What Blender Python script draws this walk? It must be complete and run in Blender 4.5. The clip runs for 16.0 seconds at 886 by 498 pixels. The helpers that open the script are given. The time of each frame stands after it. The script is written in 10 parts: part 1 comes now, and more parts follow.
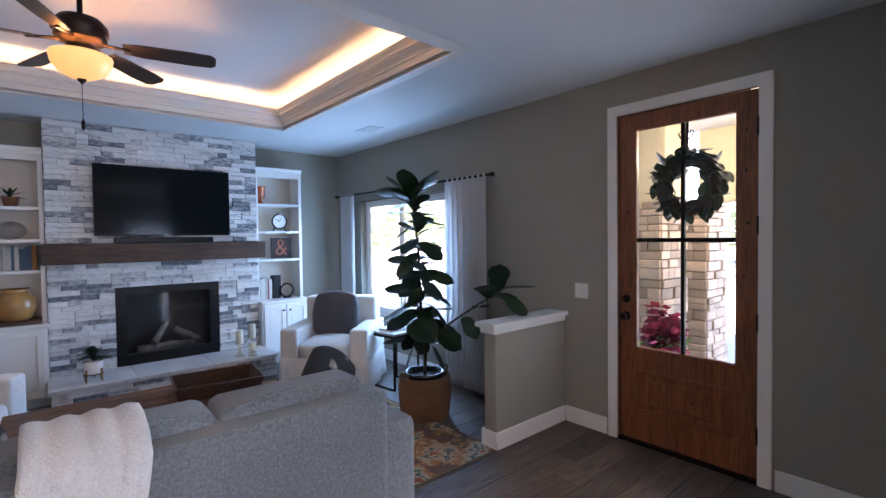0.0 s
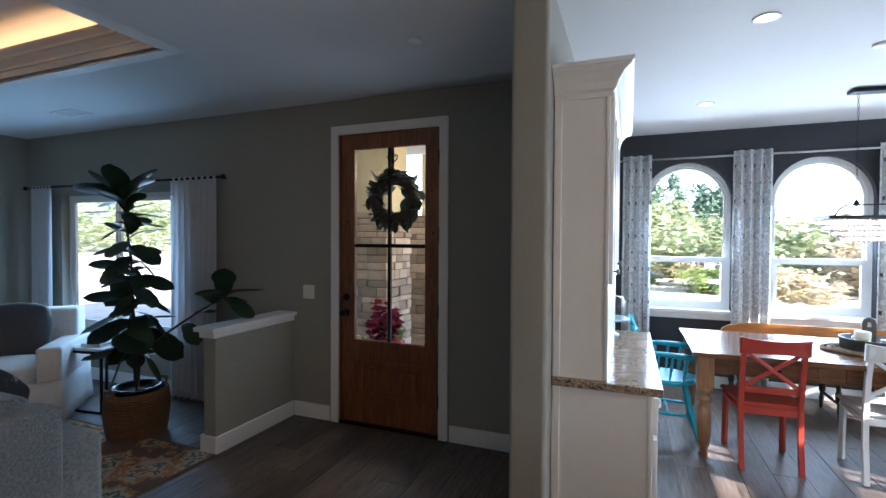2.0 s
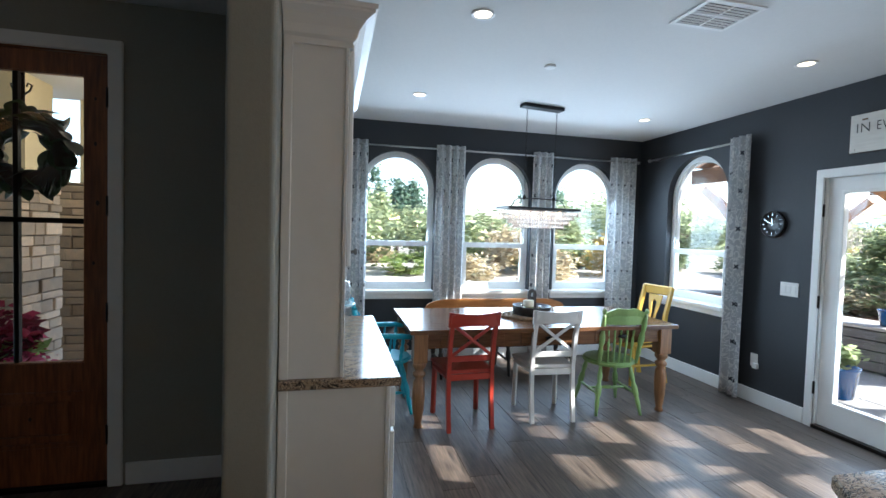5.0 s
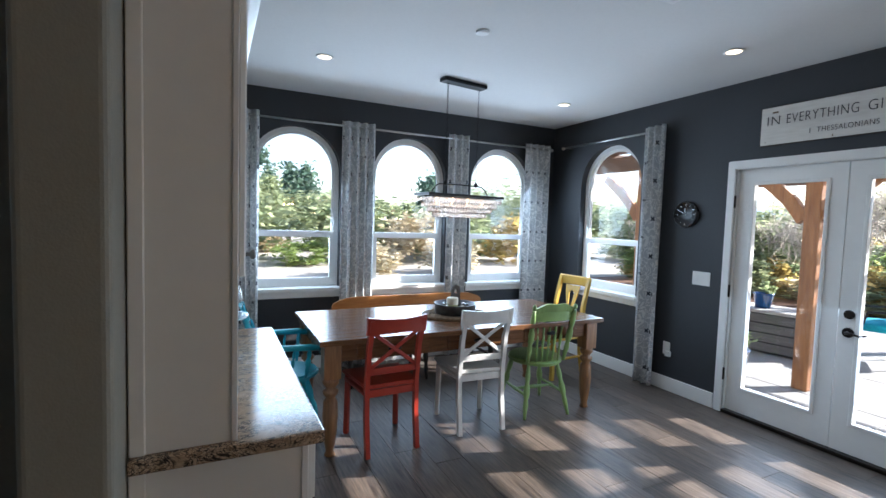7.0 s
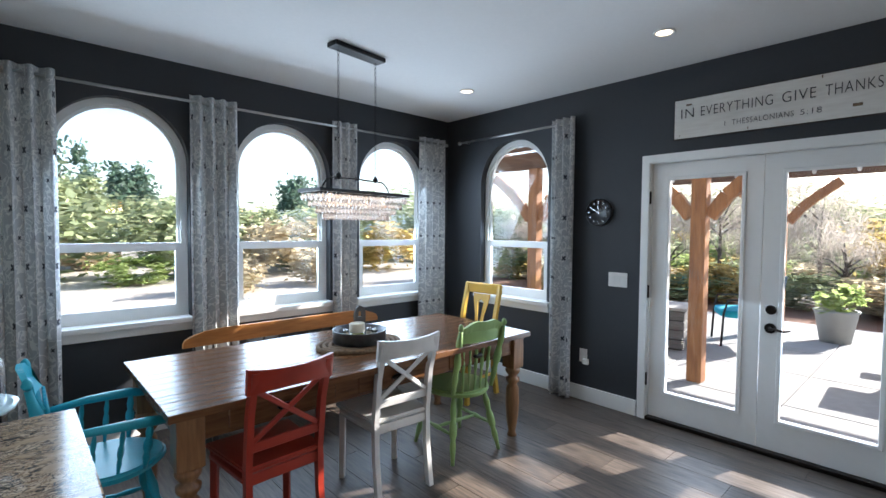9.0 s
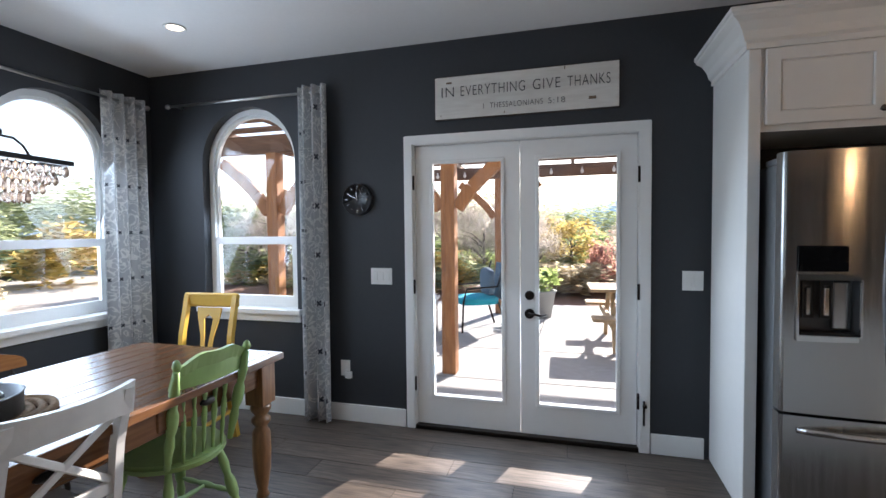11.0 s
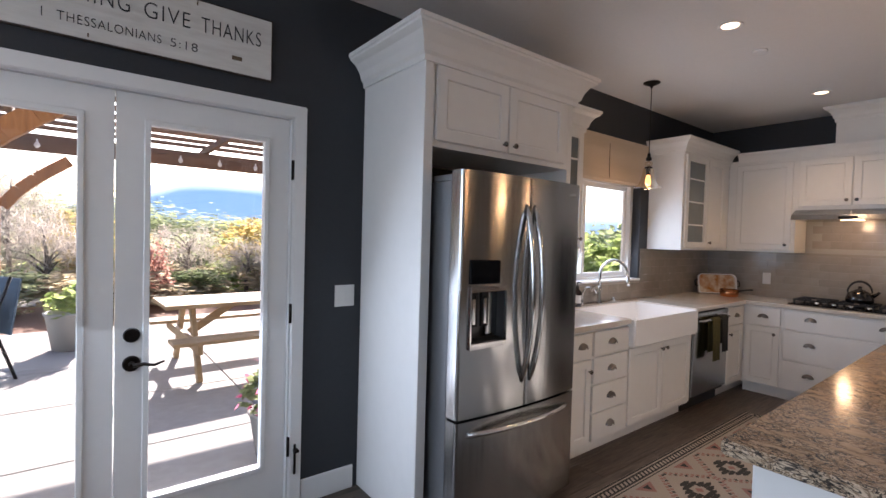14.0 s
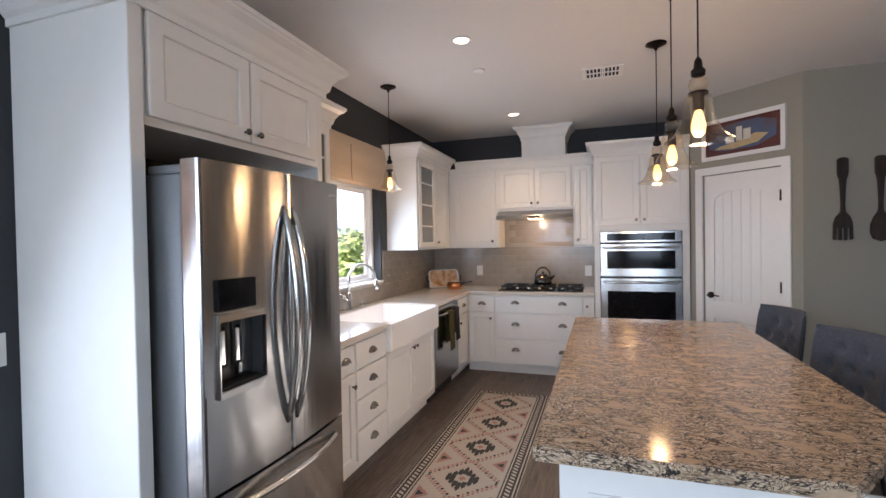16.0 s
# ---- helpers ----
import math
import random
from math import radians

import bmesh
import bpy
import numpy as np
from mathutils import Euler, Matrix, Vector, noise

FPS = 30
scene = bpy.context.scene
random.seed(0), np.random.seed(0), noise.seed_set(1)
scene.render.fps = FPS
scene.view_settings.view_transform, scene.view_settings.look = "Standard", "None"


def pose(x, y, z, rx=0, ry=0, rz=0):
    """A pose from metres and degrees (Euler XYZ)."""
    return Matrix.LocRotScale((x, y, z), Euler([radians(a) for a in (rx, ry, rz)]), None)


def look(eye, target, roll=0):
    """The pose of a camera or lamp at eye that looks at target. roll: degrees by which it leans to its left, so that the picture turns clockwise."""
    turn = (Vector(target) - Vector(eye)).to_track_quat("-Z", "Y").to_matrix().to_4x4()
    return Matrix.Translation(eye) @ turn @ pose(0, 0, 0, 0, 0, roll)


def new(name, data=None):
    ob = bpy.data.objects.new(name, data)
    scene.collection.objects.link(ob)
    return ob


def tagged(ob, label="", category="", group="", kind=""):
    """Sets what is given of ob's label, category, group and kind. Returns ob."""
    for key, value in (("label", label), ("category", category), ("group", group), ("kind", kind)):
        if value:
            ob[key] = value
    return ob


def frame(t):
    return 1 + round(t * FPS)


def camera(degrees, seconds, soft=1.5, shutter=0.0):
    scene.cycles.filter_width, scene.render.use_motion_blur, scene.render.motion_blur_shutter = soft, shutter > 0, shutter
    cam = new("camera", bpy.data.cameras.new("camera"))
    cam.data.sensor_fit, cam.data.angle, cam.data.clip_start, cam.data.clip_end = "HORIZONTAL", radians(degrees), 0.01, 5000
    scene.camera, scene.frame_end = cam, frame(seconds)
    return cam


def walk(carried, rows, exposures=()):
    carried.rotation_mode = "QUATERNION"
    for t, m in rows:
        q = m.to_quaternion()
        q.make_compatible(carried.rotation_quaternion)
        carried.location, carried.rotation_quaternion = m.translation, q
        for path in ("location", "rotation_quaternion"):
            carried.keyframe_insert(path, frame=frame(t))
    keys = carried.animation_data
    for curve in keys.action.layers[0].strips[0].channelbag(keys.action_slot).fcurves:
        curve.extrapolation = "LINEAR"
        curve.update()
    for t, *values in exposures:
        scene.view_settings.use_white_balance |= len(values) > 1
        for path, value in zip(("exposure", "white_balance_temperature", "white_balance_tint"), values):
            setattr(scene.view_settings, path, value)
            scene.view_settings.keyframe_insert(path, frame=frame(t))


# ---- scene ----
cam = camera(87.1, 16.0)
PATH = [
    (0, (0.055, 0.154, 1.558), (1.357, 1.671, 1.505), -0.7),
    (0.5, (0.032, -0.016, 1.559), (1.43, 1.413, 1.523), -0.5),
    (1, (-0.001, -0.144, 1.553), (1.561, 1.105, 1.511), -0.3),
    (1.5, (0.0, -0.243, 1.562), (1.729, 0.761, 1.508), 0.0),
    (2, (0.007, -0.309, 1.566), (1.865, 0.429, 1.527), 0.3),
    (2.5, (0.02, -0.314, 1.546), (1.967, 0.142, 1.527), 0.4),
    (3, (0.05, -0.306, 1.552), (2.041, -0.111, 1.531), 0.6),
    (3.5, (0.115, -0.267, 1.539), (2.114, -0.313, 1.519), 0.8),
    (4, (0.193, -0.219, 1.538), (2.177, -0.465, 1.504), 1.4),
    (4.5, (0.279, -0.174, 1.515), (2.244, -0.541, 1.459), 1.5),
    (7, (0.924, -0.167, 1.532), (2.716, -1.049, 1.414), 1.8),
    (7.5, (1.113, -0.141, 1.537), (2.83, -1.158, 1.414), 1.1),
    (8, (1.305, -0.185, 1.532), (2.949, -1.319, 1.424), 0.6),
    (8.2, (1.385, -0.231, 1.532), (3.007, -1.397, 1.428), 0.6),
    (10.3, (2.153, -0.574, 1.446), (3.092, -2.338, 1.368), -0.2),
    (10.5, (2.18, -0.673, 1.441), (3.007, -2.492, 1.358), -0.2),
    (11, (2.234, -0.87, 1.428), (2.774, -2.794, 1.35), -0.6),
    (11.5, (2.313, -1.001, 1.447), (2.567, -2.983, 1.352), -0.7),
    (12, (2.451, -1.134, 1.451), (2.352, -3.129, 1.362), -0.4),
    (12.5, (2.482, -1.257, 1.445), (2.023, -3.201, 1.362), 0.2),
    (13, (2.53, -1.423, 1.442), (1.771, -3.272, 1.367), 0.9),
    (13.5, (2.596, -1.554, 1.457), (1.602, -3.289, 1.401), 1.0),
    (14, (2.705, -1.64, 1.453), (1.473, -3.215, 1.398), 1.6),
    (14.5, (2.776, -1.694, 1.447), (1.305, -3.048, 1.383), 1.0),
    (15, (2.749, -1.767, 1.446), (1.084, -2.873, 1.379), 0.1),
    (15.5, (2.64, -1.854, 1.459), (0.842, -2.729, 1.41), -0.5),
    (16, (2.551, -1.983, 1.466), (0.658, -2.627, 1.434), -1.0),
]
EXPOSURES = [
    (0, 3.92, 6000, 25), (0.5, 3.87, 6000, 24), (1.0, 3.67, 6000, 21), (1.5, 3.27, 5900, 18), (2.0, 2.87, 5950, 14), (2.5, 2.66, 6050, 12), (3.0, 2.47, 6050, 12), (3.5, 2.36, 6000, 10), (4.5, 2.27, 5950, 8),
    (7.0, 1.87, 6050, 12), (8.2, 1.82, 6150, 12), (10.3, 1.82, 6450, 15), (12.0, 1.77, 6550, 19), (13.5, 1.76, 6620, 22), (14.5, 1.98, 6650, 23), (15.0, 2.22, 6600, 21), (16.0, 2.42, 6550, 20)]
walk(cam, [(t, look(eye, target, roll)) for t, eye, target, roll in PATH], EXPOSURES)


# ---- light ----
LAMPS, XW_IN = 0.135, 5.74          # strength of indoor lamps beside full daylight; plane of the window lamps
world = bpy.data.worlds.new("sky_world")
scene.world = world
world.use_nodes = True
wn = world.node_tree.nodes
sky = wn.new("ShaderNodeTexSky")
sky.sky_type = "NISHITA"
sky.sun_disc = False
SUN_AZ, SUN_EL = 199.0, 29.0      # compass bearing from +y towards +x, elevation
sky.sun_elevation, sky.sun_rotation = radians(SUN_EL), radians(SUN_AZ)
world.node_tree.links.new(sky.outputs[0], wn["Background"].inputs[0])
wn["Background"].inputs[1].default_value = 0.13
sun = new("sun", bpy.data.lights.new("sun", "SUN"))
sun.data.energy, sun.data.angle, sun.data.color = 5.0, radians(0.5), (1.0, 0.95, 0.87)
sd = Vector((math.sin(radians(SUN_AZ)) * math.cos(radians(SUN_EL)), math.cos(radians(SUN_AZ)) * math.cos(radians(SUN_EL)), math.sin(radians(SUN_EL))))
sun.matrix_world = look(sd * 30, (0, 0, 0))


def window_light(name, place, target, w, h, power, color=(0.62, 0.81, 1.0)):
    """Sky light that enters at an opening."""
    lamp = new(name, bpy.data.lights.new(name, "AREA"))
    lamp.data.shape, lamp.data.size, lamp.data.size_y, lamp.data.energy, lamp.data.color = "RECTANGLE", w, h, power, color
    lamp.matrix_world = look(place, target)


def bulb_light(name, place, power, color, size=0.05):
    lamp = new(name, bpy.data.lights.new(name, "POINT"))
    lamp.data.energy, lamp.data.color, lamp.data.shadow_soft_size = power * LAMPS, color, size
    lamp.location = place


def spot_light(name, place, power, color=(1.0, 0.85, 0.68)):
    lamp = new(name, bpy.data.lights.new(name, "SPOT"))
    lamp.data.energy, lamp.data.color, lamp.data.shadow_soft_size, lamp.data.spot_size, lamp.data.spot_blend = power * LAMPS, color, 0.05, radians(120), 0.8
    lamp.location = place


for i, wy in enumerate((-0.89, -2.085, -3.265)):
    window_light("window_light", (XW_IN, wy, 1.6), (0, wy, -1.2), 0.74, 1.4, 58 * LAMPS)
window_light("window_light", (4.725, -4.075, 1.6), (4.725, 0, -0.6), 0.74, 1.4, 46 * LAMPS)
window_light("window_light", (2.58, -4.035, 1.07), (2.58, 0, -0.8), 1.3, 1.65, 58 * LAMPS)
window_light("window_light", (-0.91, -4.07, 1.5), (-0.91, 0, 0.0), 1.1, 0.75, 22 * LAMPS)
window_light("window_light", (3.42, 4.75, 1.35), (0, 4.75, 1.0), 1.7, 1.2, 32 * LAMPS, (0.36, 0.66, 1.0))
window_light("window_light", (3.38, 1.5, 1.5), (0, 1.5, 1.4), 0.6, 1.5, 3 * LAMPS)

# ---- materials ----


def mat(name, color, rough=0.5, metal=0.0, grain=0.0, scale=30.0, bump=0.0, bscale=0.0, stretch=(1, 1, 1), color2=None, spec=0.5, coat=0.0, island=0.0, rand=0.0, sheen=0.0, emit=None, power=0.0, detail=6.0, coarse=1.3):
    """A painted, woven or wooden surface: two scales of mottling, relief, and a shift of tone from piece to piece."""
    m = bpy.data.materials.new(name)
    m.use_nodes = True
    nt = m.node_tree
    N, L = nt.nodes, nt.links
    b = N["Principled BSDF"]
    b.inputs["Roughness"].default_value = rough
    b.inputs["Metallic"].default_value = metal
    b.inputs["Specular IOR Level"].default_value = spec
    b.inputs["Coat Weight"].default_value = coat
    b.inputs["Coat Roughness"].default_value = 0.15
    b.inputs["Sheen Weight"].default_value = sheen
    c1 = Vector(color)
    c2 = Vector(color2) if color2 else c1 * (1 - grain)
    if grain or color2 or bump:
        co = N.new("ShaderNodeTexCoord")
        mp = N.new("ShaderNodeMapping")
        mp.inputs["Scale"].default_value = stretch
        L.new(co.outputs["Object"], mp.inputs[0])
        n1 = N.new("ShaderNodeTexNoise")
        n1.inputs["Scale"].default_value, n1.inputs["Detail"].default_value = scale, detail
        L.new(mp.outputs[0], n1.inputs[0])
        n2 = N.new("ShaderNodeTexNoise")
        n2.inputs["Scale"].default_value, n2.inputs["Detail"].default_value = coarse, 3
        L.new(mp.outputs[0], n2.inputs[0])
        add = N.new("ShaderNodeMath")
        add.operation = "MULTIPLY_ADD"
        L.new(n1.outputs[0], add.inputs[0])
        add.inputs[1].default_value = 0.6
        sc = N.new("ShaderNodeMath")
        sc.operation = "MULTIPLY"
        L.new(n2.outputs[0], sc.inputs[0])
        sc.inputs[1].default_value = 0.4
        L.new(sc.outputs[0], add.inputs[2])
        rmp = N.new("ShaderNodeValToRGB")
        rmp.color_ramp.elements[0].position, rmp.color_ramp.elements[1].position = 0.36, 0.64
        rmp.color_ramp.elements[0].color, rmp.color_ramp.elements[1].color = (*c2, 1), (*c1, 1)
        L.new(add.outputs[0], rmp.inputs[0])
        out = rmp.outputs[0]
        if rand or island:
            oi = N.new("ShaderNodeNewGeometry" if island else "ShaderNodeObjectInfo")
            mr = N.new("ShaderNodeMapRange")
            k = island or rand
            mr.inputs[3].default_value, mr.inputs[4].default_value = 1 - k, 1 + k
            L.new(oi.outputs["Random Per Island" if island else "Random"], mr.inputs[0])
            hv = N.new("ShaderNodeHueSaturation")
            L.new(out, hv.inputs["Color"])
            L.new(mr.outputs[0], hv.inputs["Value"])
            out = hv.outputs[0]
        L.new(out, b.inputs["Base Color"])
        if bump:
            n3 = N.new("ShaderNodeTexNoise")
            n3.inputs["Scale"].default_value, n3.inputs["Detail"].default_value = bscale or scale, 4
            L.new(mp.outputs[0], n3.inputs[0])
            bp = N.new("ShaderNodeBump")
            bp.inputs["Strength"].default_value, bp.inputs["Distance"].default_value = bump, 0.01
            L.new(n3.outputs[0], bp.inputs["Height"])
            L.new(bp.outputs[0], b.inputs["Normal"])
        rr = N.new("ShaderNodeMapRange")
        rr.inputs[3].default_value, rr.inputs[4].default_value = max(rough - 0.08, 0.02), min(rough + 0.08, 1)
        L.new(n2.outputs[0], rr.inputs[0])
        L.new(rr.outputs[0], b.inputs["Roughness"])
    else:
        b.inputs["Base Color"].default_value = (*c1, 1)
    if emit:
        b.inputs["Emission Color"].default_value = (*emit, 1)
        b.inputs["Emission Strength"].default_value = power * LAMPS
    return m


def glass_mat(name, tint=(1, 1, 1), ior=1.45, rough=0.0):
    m = bpy.data.materials.new(name)
    m.use_nodes = True
    N, L = m.node_tree.nodes, m.node_tree.links
    N.remove(N["Principled BSDF"])
    tr, gl, mx = N.new("ShaderNodeBsdfTransparent"), N.new("ShaderNodeBsdfGlossy"), N.new("ShaderNodeMixShader")
    tr.inputs[0].default_value = (*tint, 1)
    gl.inputs["Roughness"].default_value = rough
    fr, pw, ad = N.new("ShaderNodeLayerWeight"), N.new("ShaderNodeMath"), N.new("ShaderNodeMath")
    fr.inputs["Blend"].default_value = 0.5
    pw.operation, ad.operation = "POWER", "MULTIPLY_ADD"
    pw.inputs[1].default_value = 5.0
    f0 = ((ior - 1) / (ior + 1)) ** 2
    ad.inputs[1].default_value, ad.inputs[2].default_value = 1 - f0, f0
    L.new(fr.outputs["Facing"], pw.inputs[0])
    L.new(pw.outputs[0], ad.inputs[0])
    L.new(ad.outputs[0], mx.inputs[0])
    L.new(tr.outputs[0], mx.inputs[1])
    L.new(gl.outputs[0], mx.inputs[2])
    L.new(mx.outputs[0], N["Material Output"].inputs[0])
    return m


M_SAGE = mat("sage_wall_paint", (0.30, 0.29, 0.245), 0.75, grain=0.06, scale=60, bump=0.12, bscale=160)
M_DARK = mat("charcoal_wall_paint", (0.028, 0.031, 0.036), 0.6, grain=0.10, scale=50, bump=0.12, bscale=160)
M_CEIL = mat("white_ceiling_paint", (0.74, 0.74, 0.73), 0.85, grain=0.03, scale=40, bump=0.15, bscale=120)
M_WHITE = mat("white_semigloss_paint", (0.78, 0.78, 0.76), 0.35, grain=0.03, scale=20, bump=0.02, bscale=80)
M_CAB = mat("white_cabinet_paint", (0.78, 0.77, 0.735), 0.32, grain=0.03, scale=14, bump=0.02, bscale=60)
M_FLOOR = mat("wood_look_plank", (0.142, 0.108, 0.085), 0.42, color2=(0.032, 0.024, 0.019), scale=5, bump=0.07, bscale=16, stretch=(1.2, 14, 1), rand=0.26, coarse=2.2)
M_GROUT = mat("dark_grout", (0.03, 0.027, 0.024), 0.85, grain=0.3, scale=90)
M_STONE = mat("split_face_stone", (0.62, 0.61, 0.60), 0.8, color2=(0.36, 0.36, 0.37), scale=14, bump=0.5, bscale=40, stretch=(1, 1, 3), rand=0.38)
M_OAK = mat("honey_table_wood", (0.185, 0.084, 0.035), 0.22, color2=(0.095, 0.040, 0.017), scale=6, bump=0.05, bscale=30, stretch=(10, 1, 10), coat=0.1, spec=0.4)
M_DOORWOOD = mat("knotty_alder", (0.27, 0.098, 0.034), 0.38, color2=(0.115, 0.036, 0.013), scale=7, bump=0.06, bscale=30, stretch=(10, 10, 1), coat=0.15)
M_STEEL = mat("brushed_steel", (0.44, 0.44, 0.435), 0.19, metal=1.0, grain=0.12, scale=8, bump=0.004, bscale=30, stretch=(40, 40, 1))
STEEL_B = M_STEEL.node_tree.nodes["Principled BSDF"]
STEEL_B.inputs["Anisotropic"].default_value = 0.85
STEEL_B.inputs["Anisotropic Rotation"].default_value = 0.25
STEEL_T = M_STEEL.node_tree.nodes.new("ShaderNodeTangent")
STEEL_T.direction_type, STEEL_T.axis = "RADIAL", "Z"
M_STEEL.node_tree.links.new(STEEL_T.outputs[0], STEEL_B.inputs["Tangent"])
M_BLACK = mat("black_metal", (0.015, 0.014, 0.014), 0.38, metal=0.6, grain=0.3, scale=40)
M_GLASS = glass_mat("window_glass")
M_CONC = mat("patio_concrete", (0.33, 0.325, 0.315), 0.85, grain=0.18, scale=12, bump=0.1, bscale=60)
M_GRAVEL = mat("dry_gravel_ground", (0.42, 0.385, 0.335), 0.95, color2=(0.29, 0.26, 0.215), scale=6, bump=0.5, bscale=30, coarse=0.4)
M_CEDAR = mat("cedar_timber", (0.42, 0.19, 0.075), 0.6, color2=(0.24, 0.10, 0.04), scale=5, bump=0.1, bscale=20, stretch=(8, 8, 1))
M_SOFA = mat("grey_linen", (0.24, 0.255, 0.26), 0.95, color2=(0.10, 0.115, 0.12), scale=75, bump=0.9, bscale=130, sheen=0.3)
M_STUCCO = mat("cream_stucco", (0.72, 0.63, 0.42), 0.9, grain=0.1, scale=30, bump=0.3, bscale=90)

# ---- mesh helpers ----


def box(bm, x0, x1, y0, y1, z0, z1, bevel=0.0, seg=1, m=None):
    r = bmesh.ops.create_cube(bm, size=1.0)
    vs = r["verts"]
    c = Matrix.LocRotScale(((x0 + x1) / 2, (y0 + y1) / 2, (z0 + z1) / 2), None, (abs(x1 - x0), abs(y1 - y0), abs(z1 - z0)))
    bmesh.ops.transform(bm, matrix=(m @ c) if m else c, verts=vs)
    if bevel:
        es = list({e for v in vs for e in v.link_edges})
        bmesh.ops.bevel(bm, geom=es, offset=bevel, segments=seg, affect="EDGES", profile=0.6)


def lathe(bm, profile, cx=0.0, cy=0.0, seg=20, m=None, cap=True):
    """Turned solid: profile rows of (radius, height)."""
    rings = []
    for r, z in profile:
        ring = []
        for i in range(seg):
            a = 2 * math.pi * i / seg
            p = Vector((cx + r * math.cos(a), cy + r * math.sin(a), z))
            ring.append(bm.verts.new(m @ p if m else p))
        rings.append(ring)
    for a, b in zip(rings, rings[1:]):
        for i in range(seg):
            f = bm.faces.new((a[i], a[(i + 1) % seg], b[(i + 1) % seg], b[i]))
            f.smooth = True
    if cap:
        bm.faces.new(rings[0][::-1])
        bm.faces.new(rings[-1])


def tube(bm, pts, r, seg=8, cap=True):
    """A bar of round section along points; r a number or one for each point."""
    pts = [Vector(p) for p in pts]
    rad = r if isinstance(r, (list, tuple)) else [r] * len(pts)
    rings = []
    side = None
    for i, p in enumerate(pts):
        d = (pts[min(i + 1, len(pts) - 1)] - pts[max(i - 1, 0)]).normalized()
        if side is None:
            side = d.orthogonal().normalized()
        side = (side - d * side.dot(d)).normalized()
        up = d.cross(side)
        rings.append([bm.verts.new(p + (side * math.cos(2 * math.pi * k / seg) + up * math.sin(2 * math.pi * k / seg)) * rad[i]) for k in range(seg)])
    for a, b in zip(rings, rings[1:]):
        for k in range(seg):
            f = bm.faces.new((a[k], a[(k + 1) % seg], b[(k + 1) % seg], b[k]))
            f.smooth = seg > 5
    if cap:
        bm.faces.new(rings[0][::-1])
        bm.faces.new(rings[-1])


def bar(bm, p0, p1, w, h, bevel=0.004):
    """A squared timber from p0 to p1, w across and h deep."""
    p0, p1 = Vector(p0), Vector(p1)
    d = p1 - p0
    q = d.to_track_quat("Z", "Y")
    box(bm, -w / 2, w / 2, -h / 2, h / 2, 0, d.length, bevel, 1, Matrix.Translation(p0) @ q.to_matrix().to_4x4())


def prism(bm, outline, depth, m, holes=(), smooth=False):
    """A flat outline (u, v) with holes, given a thickness, set by m (u, v, w)."""
    es = []
    for loop in (outline, *holes):
        vs = [bm.verts.new((u, v, 0)) for u, v in loop]
        es += [bm.edges.new((a, b)) for a, b in zip(vs, vs[1:] + vs[:1])]
    r = bmesh.ops.triangle_fill(bm, use_beauty=True, use_dissolve=False, edges=es, normal=(0, 0, 1))
    fs = [g for g in r["geom"] if isinstance(g, bmesh.types.BMFace)]
    ex = bmesh.ops.extrude_face_region(bm, geom=fs)
    nv = [g for g in ex["geom"] if isinstance(g, bmesh.types.BMVert)]
    bmesh.ops.translate(bm, verts=nv, vec=(0, 0, depth))
    allv = list({v for f in fs for v in f.verts} | set(nv))
    bmesh.ops.transform(bm, matrix=m, verts=allv)
    bmesh.ops.recalc_face_normals(bm, faces=list({f for v in allv for f in v.link_faces}))


def finish(name, bm, material, smooth=False):
    me = bpy.data.meshes.new(name)
    bm.normal_update()
    bm.to_mesh(me)
    bm.free()
    me.materials.append(material)
    if smooth:
        for p in me.polygons:
            p.use_smooth = True
    return me


def part(name, bm, material, parent, label="", smooth=False):
    ob = new(name, finish(name, bm, material, smooth))
    ob.parent = parent
    return tagged(ob, label)


def thing(name, label, category, place=(0, 0, 0), turn=0.0, group="", kind=""):
    ob = new(name)
    ob.empty_display_size = 0.1
    ob.matrix_basis = pose(*place, 0, 0, turn)
    return tagged(ob, label, category, group, kind)


def solid(name, bm, material, label, category, place=(0, 0, 0), turn=0.0, kind="", group="", smooth=False):
    ob = new(name, finish(name, bm, material, smooth))
    ob.matrix_basis = pose(*place, 0, 0, turn)
    return tagged(ob, label, category, group, kind)


def B(*args, **kw):
    bm = bmesh.new()
    box(bm, *args, **kw)
    return bm


def rect(u0, u1, v0, v1):
    return [(u0, v0), (u1, v0), (u1, v1), (u0, v1)]


def arch(c, half, v0, v1, n=20):
    """A window outline with a round head."""
    return [(c - half, v0), (c + half, v0)] + [(c + half * math.cos(math.pi * i / n), v1 - half + half * math.sin(math.pi * i / n)) for i in range(n + 1)]


FACE_X = Matrix(((0, 0, 1, 0), (1, 0, 0, 0), (0, 1, 0, 0), (0, 0, 0, 1)))    # u -> y, v -> z, w -> x
FACE_Y = Matrix(((1, 0, 0, 0), (0, 0, 1, 0), (0, 1, 0, 0), (0, 0, 0, 1)))    # u -> x, v -> z, w -> y


def wall_x(name, x, thick, outline, holes, material, label):
    bm = bmesh.new()
    prism(bm, outline, thick, Matrix.Translation((x, 0, 0)) @ FACE_X, holes)
    return solid(name, bm, material, label, "wall", kind="structure")


def wall_y(name, y, thick, outline, holes, material, label):
    bm = bmesh.new()
    prism(bm, outline, thick, Matrix.Translation((0, y, 0)) @ FACE_Y, holes)
    return solid(name, bm, material, label, "wall", kind="structure")


